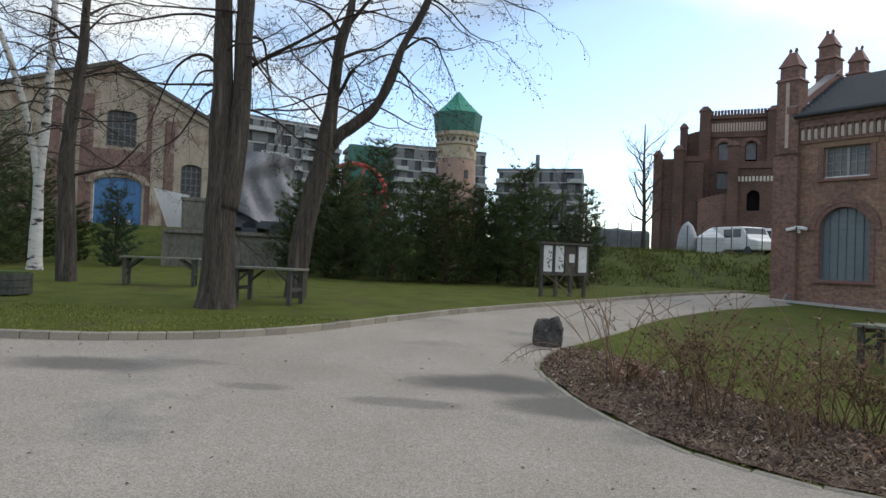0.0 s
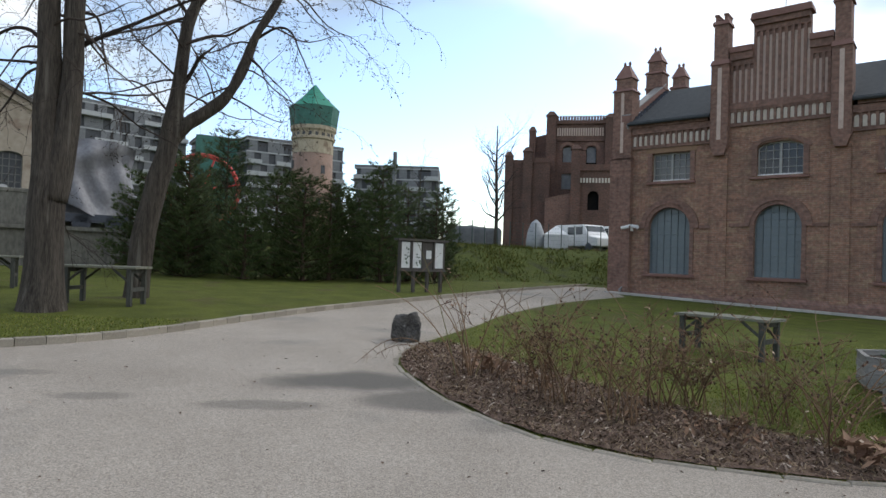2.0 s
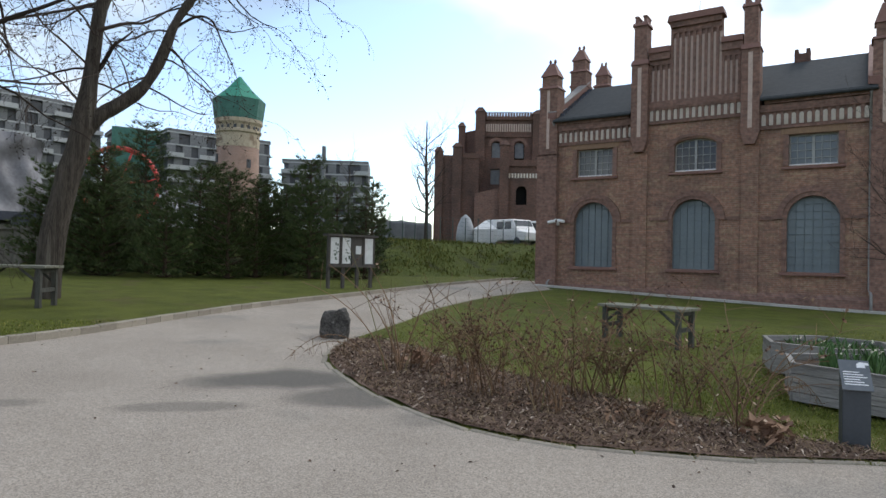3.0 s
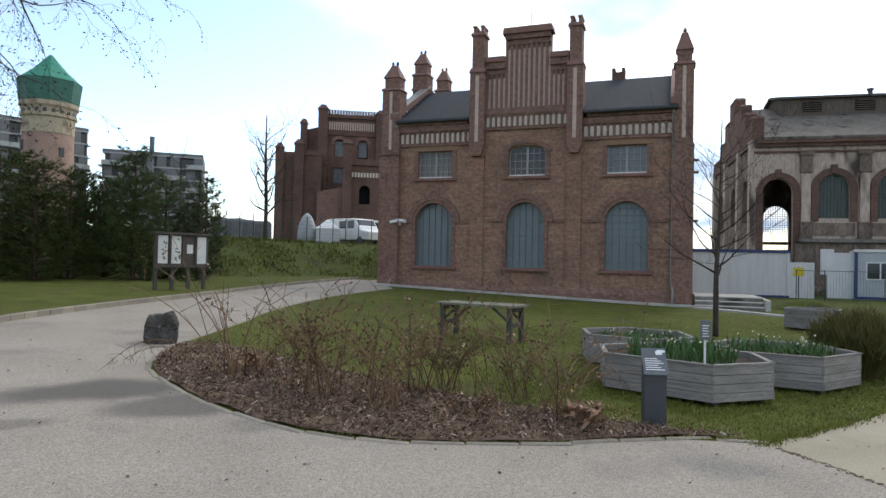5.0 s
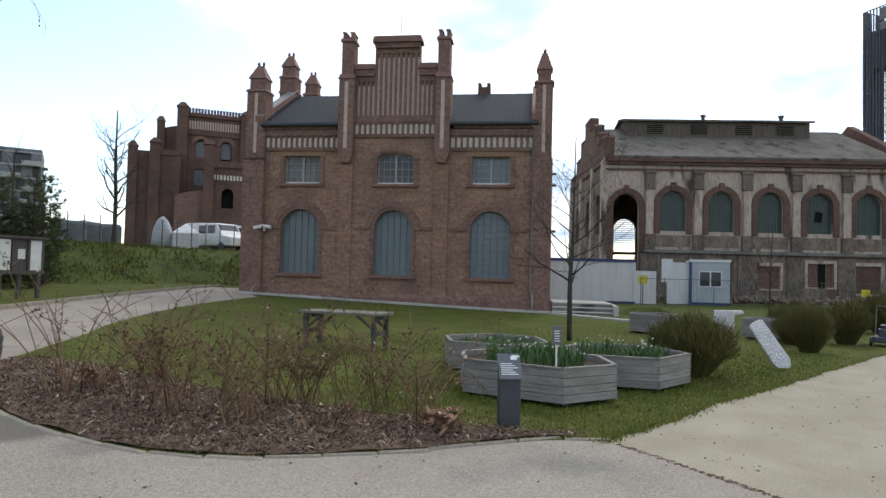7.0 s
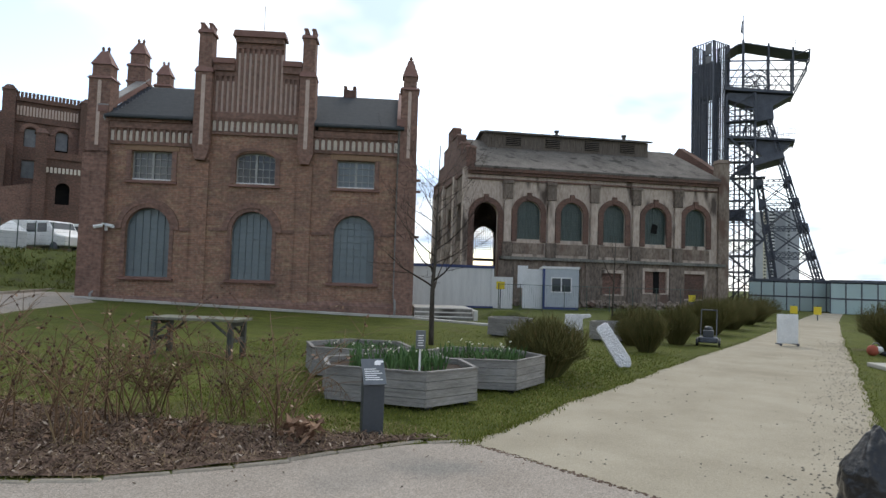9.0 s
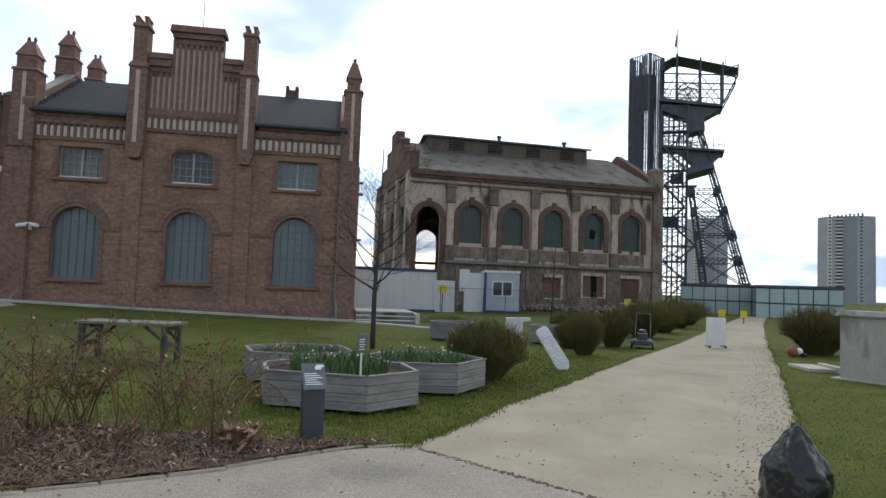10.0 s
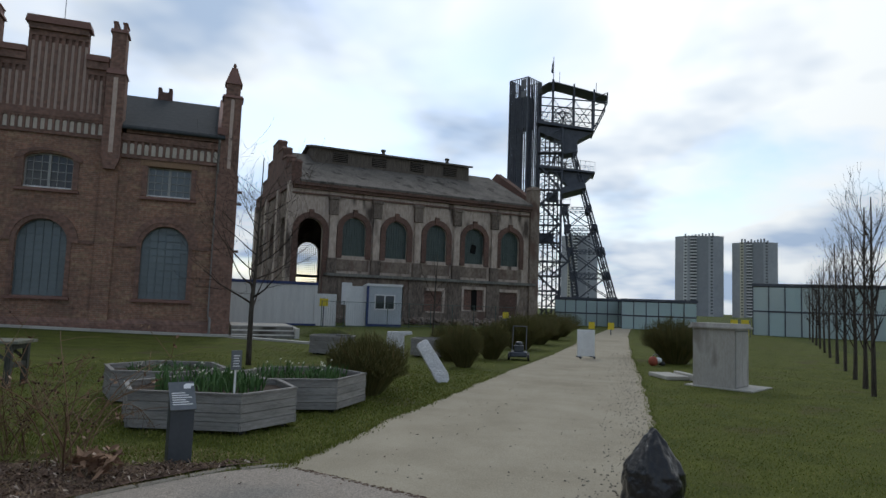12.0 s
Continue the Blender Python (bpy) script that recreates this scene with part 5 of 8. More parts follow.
part("letter_panel", Shape().box(0.35, 1.05, -1.32, -1.28, 24.4, 25.1).box(0.35, 1.05, -1.32, -1.28, 25.3, 26.4), M["raw_grey"], hf, "pale grey sign panels", m=cage)
# shaft tower with its landings and stairs
part("stair_tower", lattice((0.1, 0, 0.3), (0.1, 0, 21.0), 2.55, 2.55, 13, 0.075, 2.6, 2.6), steel, hf)
part("guide_post", Shape().box(-0.5, -0.34, -0.6, -0.44, 0.3, 21).box(0.5, 0.66, -0.6, -0.44, 0.3, 21).box(-0.05, 0.12, 0.5, 0.66, 0.3, 21).box(0.95, 1.08, 0.4, 0.55, 0.3, 21), steel, hf)
for z, x1 in ((3.0, 1.5), (5.0, 1.5), (6.5, 2.2), (8.5, 1.4), (10.4, 1.4), (12.6, 2.3), (14.2, 1.45), (18.2, 1.5)):
    land = Shape().box(-1.25, x1, -1.6, -0.5, z, z + 0.10)
    for j in range(6):
        x = -1.25 + (x1 + 1.25) * j / 5
        land.tube([(x, -1.58, z), (x, -1.58, z + 1.05)], 0.022, 3, cap=False)
    for q in (0.55, 1.05):
        land.tube([(-1.25, -1.58, z + q), (x1, -1.58, z + q)], 0.025, 3, cap=False)
    part("landing", land, steel, hf)
for a, z0, b, z1 in ((-1.0, 0.5, 1.3, 3.0), (1.3, 3.0, -0.9, 5.0), (0.4, 5.0, 2.2, 6.5), (2.2, 6.5, 0.2, 8.5), (-0.9, 8.5, 1.2, 10.4), (1.2, 10.4, -0.8, 12.6), (-0.8, 12.6, 1.2, 14.2), (1.2, 14.2, -0.9, 16.6)):
    fl = Shape().prism([(a, z0), (a, z0 + 0.22), (b, z1 + 0.22), (b, z1)], -1.75, -1.70).prism([(a, z0), (a, z0 + 0.22), (b, z1 + 0.22), (b, z1)], -1.05, -1.0)
    for j in range(9):
        t = (j + 0.5) / 9
        fl.box(a + (b - a) * t - 0.12, a + (b - a) * t + 0.12, -1.7, -1.05, z0 + (z1 - z0) * t + 0.08, z0 + (z1 - z0) * t + 0.11)
    fl.tube([(a, -1.72, z0 + 1.1), (b, -1.72, z1 + 1.1)], 0.03, 4, cap=False)
    part("stair_flight", fl, steel, hf)
part("machine_box", Shape().box(-1.0, 0.6, -1.3, 0.8, 8.7, 9.5).box(-0.2, 1.0, -1.0, 0.8, 13.2, 14.0), steel, hf)
# two raking legs, tied and cross-braced
for y in (-1.2, 1.6):
    part("inner_leg", lattice((3.45, y, 0.2), (1.75, y * 0.8, 12.8), 0.55, 0.42, 13, 0.036), steel, hf)
    part("raking_leg", lattice((7.65, y, 0.2), (2.45, y * 0.8, 18.9), 0.58, 0.30, 18, 0.038), steel, hf)
    ties = ((1.75, 4.3, 12.3, 0.14), (2.0, 4.95, 10.2, 0.30), (2.35, 5.7, 7.8, 0.13), (2.85, 6.3, 5.2, 0.30), (3.2, 7.1, 2.65, 0.10))
    for x0, x1, z, h in ties:
        tie = Shape().box(x0, x1, y - 0.05, y + 0.05, z + h - 0.06, z + h).box(x0, x1, y - 0.05, y + 0.05, z - h, z - h + 0.06)
        m_ = max(2, int((x1 - x0) / 0.45))
        for j in range(m_):
            xa, xb = x0 + (x1 - x0) * j / m_, x0 + (x1 - x0) * (j + 1) / m_
            tie.tube([(xa, y, z - h), (xb, y, z + h)], 0.03, 3, cap=False).tube([(xa, y, z + h), (xb, y, z - h)], 0.03, 3, cap=False)
        part("tie_beam", tie, steel, hf)
        part("gusset", Shape().prism([(x0 - 0.22, z - 0.38), (x0 + 0.25, z - 0.38), (x0 + 0.36, z), (x0 + 0.2, z + 0.38), (x0 - 0.22, z + 0.34)], y - 0.07, y + 0.07), steel, hf)
        part("gusset", Shape().prism([(x1 - 0.28, z - 0.38), (x1 + 0.36, z - 0.42), (x1 + 0.16, z + 0.42), (x1 - 0.24, z + 0.38), (x1 - 0.36, z)], y - 0.07, y + 0.07), steel, hf)
    for (xa, xb, za, _), (xc, xd, zc, _) in zip(ties, ties[1:]):
        part("brace", Shape().tube([(xa, y, za), (xd, y, zc)], 0.055, 4).tube([(xb, y, za), (xc, y, zc)], 0.055, 4), steel, hf)
    part("brace", Shape().tube([(4.9, y, 2.6), (3.9, y, 0.2)], 0.06, 4).tube([(5.4, y, 2.6), (7.4, y, 0.2)], 0.06, 4), steel, hf)
for z, x in ((2.65, 7.1), (5.2, 6.3), (7.8, 5.7), (10.2, 4.95), (12.3, 4.3)):
    part("cross_girder", Shape().box(x - 0.08, x + 0.08, -1.9, 1.9, z - 0.1, z + 0.1), steel, hf)
part("head_girder", Shape().prism([(1.3, 13.7), (3.9, 14.4), (3.75, 15.0), (1.3, 14.4)], -1.9, 1.9), steel, hf)
# decks with hopper-like undersides
part("deck_lower", Shape().prism([(-1.2, 16.7), (4.8, 16.0), (4.8, 16.2), (-1.2, 16.95)], -1.4, 1.8).prism([(0.4, 16.5), (4.6, 16.0), (3.5, 14.9), (2.7, 14.4), (1.9, 14.9)], -0.9, 0.9), steel, hf)
part("deck_upper", Shape().prism([(-1.3, 21.5), (4.6, 20.55), (4.6, 20.8), (-1.3, 21.85)], -1.4, 1.8).prism([(-1.1, 21.3), (4.5, 20.5), (2.9, 19.6), (1.5, 19.5), (-1.1, 20.6)], -1.0, 1.0).prism([(1.2, 19.5), (2.9, 19.6), (3.0, 18.4), (1.4, 18.1)], -1.2, 1.2), steel, hf)
arc_roof = [(-1.35, 25.35), (-0.9, 25.95), (-0.2, 26.35), (0.5, 26.4), (1.7, 26.05), (3.2, 25.6), (4.7, 25.15), (6.0, 24.78)]
part("canopy", Shape().prism([(x, z - 0.35) for x, z in arc_roof] + [(x, z - 0.45) for x, z in arc_roof[::-1]], -1.3, 1.6), steel, hf, "curved dark sheet roof")
for y in (-1.3, 1.6):
    fr = Shape()
    for pts, r in (([(4.6, 20.8), (5.95, 23.6), (5.98, 24.75)], 0.08), ([(4.62, 20.8), (4.6, 25.1)], 0.10), ([(2.53, 21.2), (2.5, 25.75)], 0.10), ([(0.3, 21.7), (0.27, 26.3)], 0.13), ([(-1.25, 21.8), (-1.35, 25.3)], 0.08), ([(-1.35, 24.4), (5.95, 23.65)], 0.08),
                   ([(-1.3, 22.75), (5.4, 22.2)], 0.05), ([(-1.2, 21.9), (0.3, 24.2)], 0.045), ([(0.3, 21.8), (2.5, 24.0)], 0.045), ([(2.5, 21.3), (4.6, 23.8)], 0.045), ([(4.6, 21.0), (2.5, 24.0)], 0.045), ([(2.5, 21.3), (0.3, 24.2)], 0.045), ([(4.6, 24.2), (5.9, 24.7)], 0.05)):
        fr.tube([(x, y, z) for x, z in pts], r, 5)
    part("cab_frame", fr, steel, hf)
    for x0, x1, za, zb in ((-1.2, 4.8, 16.95, 16.2), (-1.3, 4.6, 21.85, 20.8)):
        rail = Shape()
        for k in range(13):
            t = k / 12
            rail.tube([(x0 + (x1 - x0) * t, y, za + (zb - za) * t), (x0 + (x1 - x0) * t, y, za + (zb - za) * t + 1.0)], 0.022, 3, cap=False)
        for q in (0.5, 1.0):
            rail.tube([(x0, y, za + q), (x1, y, zb + q)], 0.025, 3, cap=False)
        part("railing", rail, steel, hf)
for x, zc, r in ((1.4, 22.2, 1.15), (1.7, 17.2, 1.35)):
    for y in (-0.8, 0.8):
        w = part("winding_wheel", Shape().tube([(x + r * math.cos(t), y, zc + r * math.sin(t)) for t in [2 * math.pi * k / 32 for k in range(33)]], 0.07, 5), steel, hf, "spoked winding wheel")
        for k in range(10):
            t = math.pi * k / 5
            part("spoke", Shape().tube([(x, y, zc), (x + r * math.cos(t), y, zc + r * math.sin(t))], 0.03, 4), steel, w)
part("flag_mast", Shape().tube([(0.28, 0, 26.3), (0.28, 0, 29.3)], 0.04, 5).prism([(0.02, 27.6), (0.22, 27.4), (0.24, 28.9), (0.12, 28.6)], -0.01, 0.01).tube([(0.95, 0, 26.2), (0.95, 0, 27.6)], 0.025, 4).tube([(4.9, 0, 25.0), (4.9, 0, 26.3)], 0.03, 4), steel, hf)

# tower blocks far off


def tower_block(az, dist, w, top, floors, pale, label):
    b = thing("tower_block", label, "building", facing(dist, az), "tower blocks")
    part("wall", Shape().slab([(-w / 2, 6), (-w * 0.32, 0), (w * 0.30, 0), (w / 2, 6), (w / 2, 26), (-w / 2, 26)], -4, top), M["hazy_grey"], b, "grey concrete panel walls paled by painted haze")
    part("dark_bay", Shape().box(-w * 0.04, w * 0.19, -0.5, 0.0, -4, top), M["hazy_dark"], b)
    part("bay", Shape().box(-w * 0.32, -w * 0.24, -0.8, -0.01, -4, top), M[pale], b)
    part("bay", Shape().box(w * 0.19, w * 0.30, -0.8, -0.01, -4, top), M["hazy_grey"], b)
    fh = top / floors
    bal = Shape().box(0, w * 0.13, -1.9, -0.02, 0, fh * 0.42).mesh("balcony", M["hazy_pale"])
    # dark box that paints the shade of the recess above each balcony
    gap = Shape().box(0, w * 0.13, -0.5, -0.015, fh * 0.42, fh).mesh("loggia_shade", M["far_dark"])
    win = Shape().box(0, w * 0.045, -0.95, -0.82, fh * 0.4, fh * 0.85).mesh("window", M["far_dark"])
    for i in range(floors):
        part("balcony", bal, None, b, m=pose(-w * 0.18, 0, i * fh))
        part("loggia_shade", gap, None, b, m=pose(-w * 0.18, 0, i * fh))
        part("window", win, None, b, m=pose(w * 0.235, 0, i * fh))
        part("window", win, None, b, m=pose(-w * 0.30, 0, i * fh))
    rnd = random.Random(int(az * 10))
    for k in range(9):
        x = (-0.3 + 0.07 * k) * w
        part("roof_box", Shape().box(x, x + 1.6, 3, 6, top, top + rnd.uniform(1.2, 4.2)), M["hazy_dark"], b)
    return b


tower_block(93.45, 660, 43.5, 75.5, 25, "hazy_pale", "tall grey panel-built tower block on the horizon")
tower_block(97.6, 660, 38.5, 69.0, 25, "hazy_yellow", "tall grey tower block with a yellow bay")
tower_block(83.7, 660, 36, 75.5, 25, "hazy_yellow", "pale tower block seen behind the headframe legs")

# glass museum pavilions


def pavilion(m, w, d, h, cols, label, pane="glass_teal"):
    p = thing("glass_pavilion", label, "pavilion", m, "glass pavilions")
    part("core", Shape().box(0.4, w - 0.4, 0.4, d - 0.4, -1.5, h - 0.2), M["raw_grey"], p, "pale frosted inner walls")
    part("roof_slab", Shape().box(-0.08, w + 0.08, -0.08, d, h, h + 0.22), M["steel_dark"], p)
    cw = w / cols
    pm = Shape().box(0.04, cw - 0.04, 0, 0.04, 0, h / 2 - 0.08).mesh("pane", M[pane])
    pm2 = Shape().box(0.04, cw - 0.04, 0, 0.04, 0, h / 2 - 0.08).mesh("pane", M["glass_pale"])
    for i in range(cols):
        for j in range(3):
            part("pane", pm if (i * 3 + j) % 4 else pm2, None, p, m=pose(i * cw, 0, (j - 1) * h / 2))
        part("mullion", Shape().box(i * cw - 0.04, i * cw + 0.04, -0.06, 0.06, -h / 2, h), M["steel_dark"], p)
    for j in range(2):
        part("transom", Shape().box(0, w, -0.05, 0.06, j * h / 2 - 0.06, j * h / 2 + 0.06), M["steel_dark"], p)
    return p


pavilion(facing(60, 97.55), 9.5, 8, 4.15, 8, "glass pavilion with steel mullions beyond the lawn")
pavilion(facing(63, 81.8) @ pose(0, 3, 0, 0, 0, 0), 8.2, 6, 2.65, 8, "low glass pavilion under the headframe", "glass_pale")
pavilion(facing(61, 87.4), 6.4, 8, 2.6, 6, "low pale glass museum roof light beyond the path", "glass_pale")

# ---- plants ----


def leafy(name, c1, c2, rough=0.8, c3=None):
    """Colours that change from piece to piece of one mesh."""
    m = bpy.data.materials.new(name)
    m.use_nodes = True
    n, l = m.node_tree.nodes, m.node_tree.links
    b = n["Principled BSDF"]
    b.inputs["Roughness"].default_value = rough
    b.inputs["Specular IOR Level"].default_value = 0.2
    g = n.new("ShaderNodeNewGeometry")
    r = n.new("ShaderNodeValToRGB")
    r.color_ramp.elements[0].color, r.color_ramp.elements[1].color = (*c1, 1), (*c2, 1)
    if c3:
        e = r.color_ramp.elements.new(0.9)
        e.color = (*c2, 1)
        r.color_ramp.elements[-1].color = (*c3, 1)
    l.new(g.outputs["Random Per Island"], r.inputs[0])
    l.new(r.outputs[0], b.inputs["Base Color"])
    return m


M["bark"] = mat("bark", (0.036, 0.030, 0.025), (0.115, 0.098, 0.082), 2.2, 0.95, 1.0, fine=5, bump_dist=0.05, stretch=(5, 5, 0.55), spots=((0.15, 0.135, 0.112), 1.3, 0.62))
M["twig"] = leafy("twig", (0.024, 0.018, 0.015), (0.062, 0.045, 0.035))
M["birch"] = mat("birch", (0.42, 0.40, 0.37), (0.62, 0.60, 0.57), 3.0, 0.9, 0.3, spots=((0.05, 0.045, 0.04), 2.4, 0.56), stretch=(1, 1, 2.5))
M["needles"] = leafy("needles", (0.026, 0.044, 0.014), (0.085, 0.112, 0.038), 0.7)
M["needles_pale"] = leafy("needles_pale", (0.020, 0.042, 0.024), (0.055, 0.085, 0.045), 0.7)
M["rose_stem"] = leafy("rose_stem", (0.080, 0.046, 0.028), (0.23, 0.145, 0.085), 0.75, (0.15, 0.15, 0.065))
M["hip"] = leafy("hip", (0.030, 0.016, 0.012), (0.085, 0.038, 0.026), 0.6)
M["dead_leaf"] = leafy("dead_leaf", (0.12, 0.065, 0.042), (0.32, 0.20, 0.13), 0.85, (0.62, 0.51, 0.40))
M["chips"] = leafy("chips", (0.042, 0.027, 0.020), (0.215, 0.145, 0.106), 0.9, (0.52, 0.43, 0.35))
M["broom"] = leafy("broom", (0.060, 0.062, 0.020), (0.145, 0.128, 0.045), 0.85, (0.17, 0.10, 0.045))
M["blade"] = leafy("blade", (0.090, 0.112, 0.018), (0.190, 0.205, 0.042), 0.8, (0.36, 0.29, 0.13))
M["straw"] = leafy("straw", (0.13, 0.085, 0.050), (0.34, 0.25, 0.14), 0.9, (0.50, 0.42, 0.30))
M["tussock"] = leafy("tussock", (0.055, 0.068, 0.012), (0.150, 0.155, 0.035), 0.9, (0.22, 0.185, 0.075))
M["bulb_leaf"] = leafy("bulb_leaf", (0.045, 0.105, 0.030), (0.10, 0.175, 0.060), 0.6)
M["petal"] = leafy("petal", (0.62, 0.60, 0.48), (0.80, 0.78, 0.66), 0.6)
M["pine_bark"] = mat("pine_bark", (0.045, 0.030, 0.022), (0.10, 0.07, 0.05), 4.0, 0.95, 0.6)


def branch(s, rnd, p, d, length, r, level, droop=0.05, kids=4, bend=0.22, tips=None, sides=5, up=0.0):
    """A crooked limb that sags and turns up again at its end, with side branches down to twigs."""
    n = 6 if level > 1 else 5
    pts, rad = [p.copy()], [r]
    q, v = p.copy(), d.normalized()
    sway = Vector((rnd.uniform(-1, 1), rnd.uniform(-1, 1), rnd.uniform(-0.5, 0.5)))
    for i in range(n):
        f = (i + 1) / n
        lift = up - droop * (2.6 if level < 2 else 1.2) * (1.0 if f < 0.65 else -0.9)
        v = (v + Vector((rnd.uniform(-bend, bend), rnd.uniform(-bend, bend), rnd.uniform(-bend, bend) * 0.7 + lift)) + sway * 0.12 * math.sin(6 * f)).normalized()
        q = q + v * (length / n)
        pts.append(q.copy())
        rad.append(r * (1 - 0.62 * f))
    s.tube(pts, rad, max(3, sides if level > 1 else 3), cap=level > 1)
    if level == 0:
        if tips is not None:
            tips.append((pts[-1], v))
        return
    for k in range(kids + (1 if level == 1 else 0)):
        t = rnd.uniform(0.18, 1.0) if k else 1.0
        i = min(n - 1, int(t * n))
        o = pts[i].lerp(pts[i + 1], t * n - i) if t < 1 else pts[-1]
        side = Vector((rnd.uniform(-1, 1), rnd.uniform(-1, 1), rnd.uniform(-0.6, 0.8)))
        w = (v * 0.55 + side).normalized() if t < 1 else (v + side * 0.3).normalized()
        branch(s, rnd, o, w, length * rnd.uniform(0.36, 0.66), max(rad[i] * 0.5, 0.0042), level - 1, droop, kids, bend * 1.15, tips, max(3, sides - 1), up)


def bough(s, rnd, line, r0, r1, gap, twig, tips, droop=0.12):
    """A long limb along a bent line of (x, z) before the trunk, set with twigs."""
    y = rnd.uniform(-0.15, 0.15)
    step_y = rnd.uniform(-0.25, 0.25)
    pts = spline([(x, y + step_y * k, z) for k, (x, z) in enumerate(line)], 4)
    k = len(pts) - 1
    s.tube(pts, [r0 + (r1 - r0) * i / k for i in range(k + 1)], 6)
    run = sum(math.dist(a, b) for a, b in zip(pts, pts[1:]))
    for j in range(max(3, int(run / gap))):
        i = rnd.randint(1, k)
        d = Vector(pts[i]) - Vector(pts[i - 1])
        w = d.normalized() * 0.5 + Vector((rnd.uniform(-1, 1), rnd.uniform(-1, 1), rnd.uniform(-0.8, 0.7)))
        branch(s, rnd, Vector(pts[i]), w, twig * rnd.uniform(0.5, 1.2), max(0.007, r1 * 0.5), 1, droop, 4, tips=tips)
    branch(s, rnd, Vector(pts[-1]), Vector(pts[-1]) - Vector(pts[-2]), twig, r1 * 0.9, 2, droop, 3, tips=tips)


def bare_tree(name, label, m, stems, limbs, seed, bark="bark", level=3, droop=0.05, kids=4, bud=0.03, up=0.0, sides=10, group="bare trees", boughs=()):
    """stems: lists of (x, y, z, radius); limbs: (start, direction, length, radius); boughs: (line, first radius, last radius)."""
    rnd = random.Random(seed)
    t = thing(name, label, "tree", m, group)
    tr = Shape()
    for stem in stems:
        pts = spline([q[:3] for q in stem], 4)
        rr = spline([(q[3],) for q in stem], 4)
        k0 = len(tr.v)
        tr.tube(pts, [q[0] for q in rr], sides)
        for i in range(k0, len(tr.v)):
            x, y, z = tr.v[i]
            k = noise.noise((x * 3, y * 3, z * 0.8)) * 0.05
            tr.v[i] = (x + k, y + k * 0.7, z)
    part("trunk", tr, M[bark], t, smooth=True)
    cr, tips = Shape(), []
    for p, d, ln, r in limbs:
        branch(cr, rnd, Vector(p), Vector(d), ln, r, level, droop, kids, tips=tips, up=up)
    for line, r0, r1 in boughs:
        bough(cr, rnd, line, r0, r1, 0.22, 0.75, tips, droop)
    for p, v in tips:
        if bud and rnd.random() < 0.8:
            a = v.orthogonal().normalized() * bud * 0.32
            b = v.cross(a)
            cr.add([p - v * bud * 0.3, p + a, p + b, p - a, p - b, p + v * bud], [(0, 2, 1), (0, 3, 2), (0, 4, 3), (0, 1, 4), (5, 1, 2), (5, 2, 3), (5, 3, 4), (5, 4, 1)])
    part("crown", cr, M["twig"], t)
    return t


def limbs_on(stem, z0, z1, n, length, r, rnd, flat=0.35, skip=None):
    """Side limbs spread up a stem."""
    out = []
    for k in range(n):
        z = z0 + (z1 - z0) * (k + rnd.random() * 0.7) / n
        for a, b in zip(stem, stem[1:]):
            if a[2] <= z <= b[2]:
                t = (z - a[2]) / (b[2] - a[2])
                p = [a[i] + (b[i] - a[i]) * t for i in range(4)]
                ang = k * 2.4 + rnd.uniform(-0.5, 0.5)
                out.append((p[:3], (math.cos(ang), math.sin(ang), flat + rnd.uniform(-0.15, 0.3)), length * rnd.uniform(0.7, 1.2), min(r, p[3] * 0.5)))
                break
    return out


rt = random.Random(5)
A1 = [(-1.06, 0, 0.1, 0.58), (-1.05, 0, 0.56, 0.42), (-1.04, 0, 1.3, 0.335), (-1.03, 0, 2.3, 0.315), (-1.04, 0, 3.23, 0.27), (-1.10, 0, 4.1, 0.215), (-1.09, 0, 5.23, 0.19), (-1.15, 0, 6.91, 0.165), (-1.15, 0.1, 9.0, 0.12), (-1.1, 0.2, 12.0, 0.05)]
A2 = [(-0.96, -0.03, 2.6, 0.27), (-0.88, -0.05, 3.27, 0.25), (-0.74, -0.06, 4.14, 0.215), (-0.71, -0.06, 5.27, 0.20), (-0.70, -0.06, 6.98, 0.185), (-0.55, -0.1, 9.0, 0.13), (-0.3, -0.2, 12.0, 0.05)]
limbsA = limbs_on(A1, 4.3, 11.5, 13, 2.4, 0.03, rt, 0.15) + limbs_on(A2, 4.4, 11.5, 13, 2.4, 0.03, rt, 0.15)
boughsA = [([(-1.2, 5.55), (-1.44, 5.8), (-1.76, 5.82), (-2.11, 5.56), (-2.34, 5.14), (-2.48, 4.8)], 0.042, 0.014), ([(-1.2, 5.43), (-1.53, 5.37), (-1.72, 5.05), (-2.01, 4.46)], 0.026, 0.010),
           ([(-1.2, 5.06), (-1.46, 4.91), (-1.70, 4.44), (-1.99, 4.02), (-2.39, 3.77)], 0.03, 0.010), ([(-0.62, 5.55), (-0.15, 5.82), (0.40, 6.11), (1.24, 6.62), (1.84, 6.78)], 0.05, 0.02),
           ([(-0.62, 6.2), (-0.33, 6.17), (-0.22, 5.61), (-0.12, 5.16)], 0.034, 0.012), ([(-0.85, 3.0), (-0.8, 2.6), (-0.72, 2.1), (-0.55, 1.9)], 0.012, 0.006)]
bare_tree("tree", "large bare double-stemmed tree with rough grey-brown bark", facing(14.0, -15), [A1, A2], limbsA, 11, level=3, droop=0.12, kids=3, bud=0.035, sides=14, boughs=boughsA)
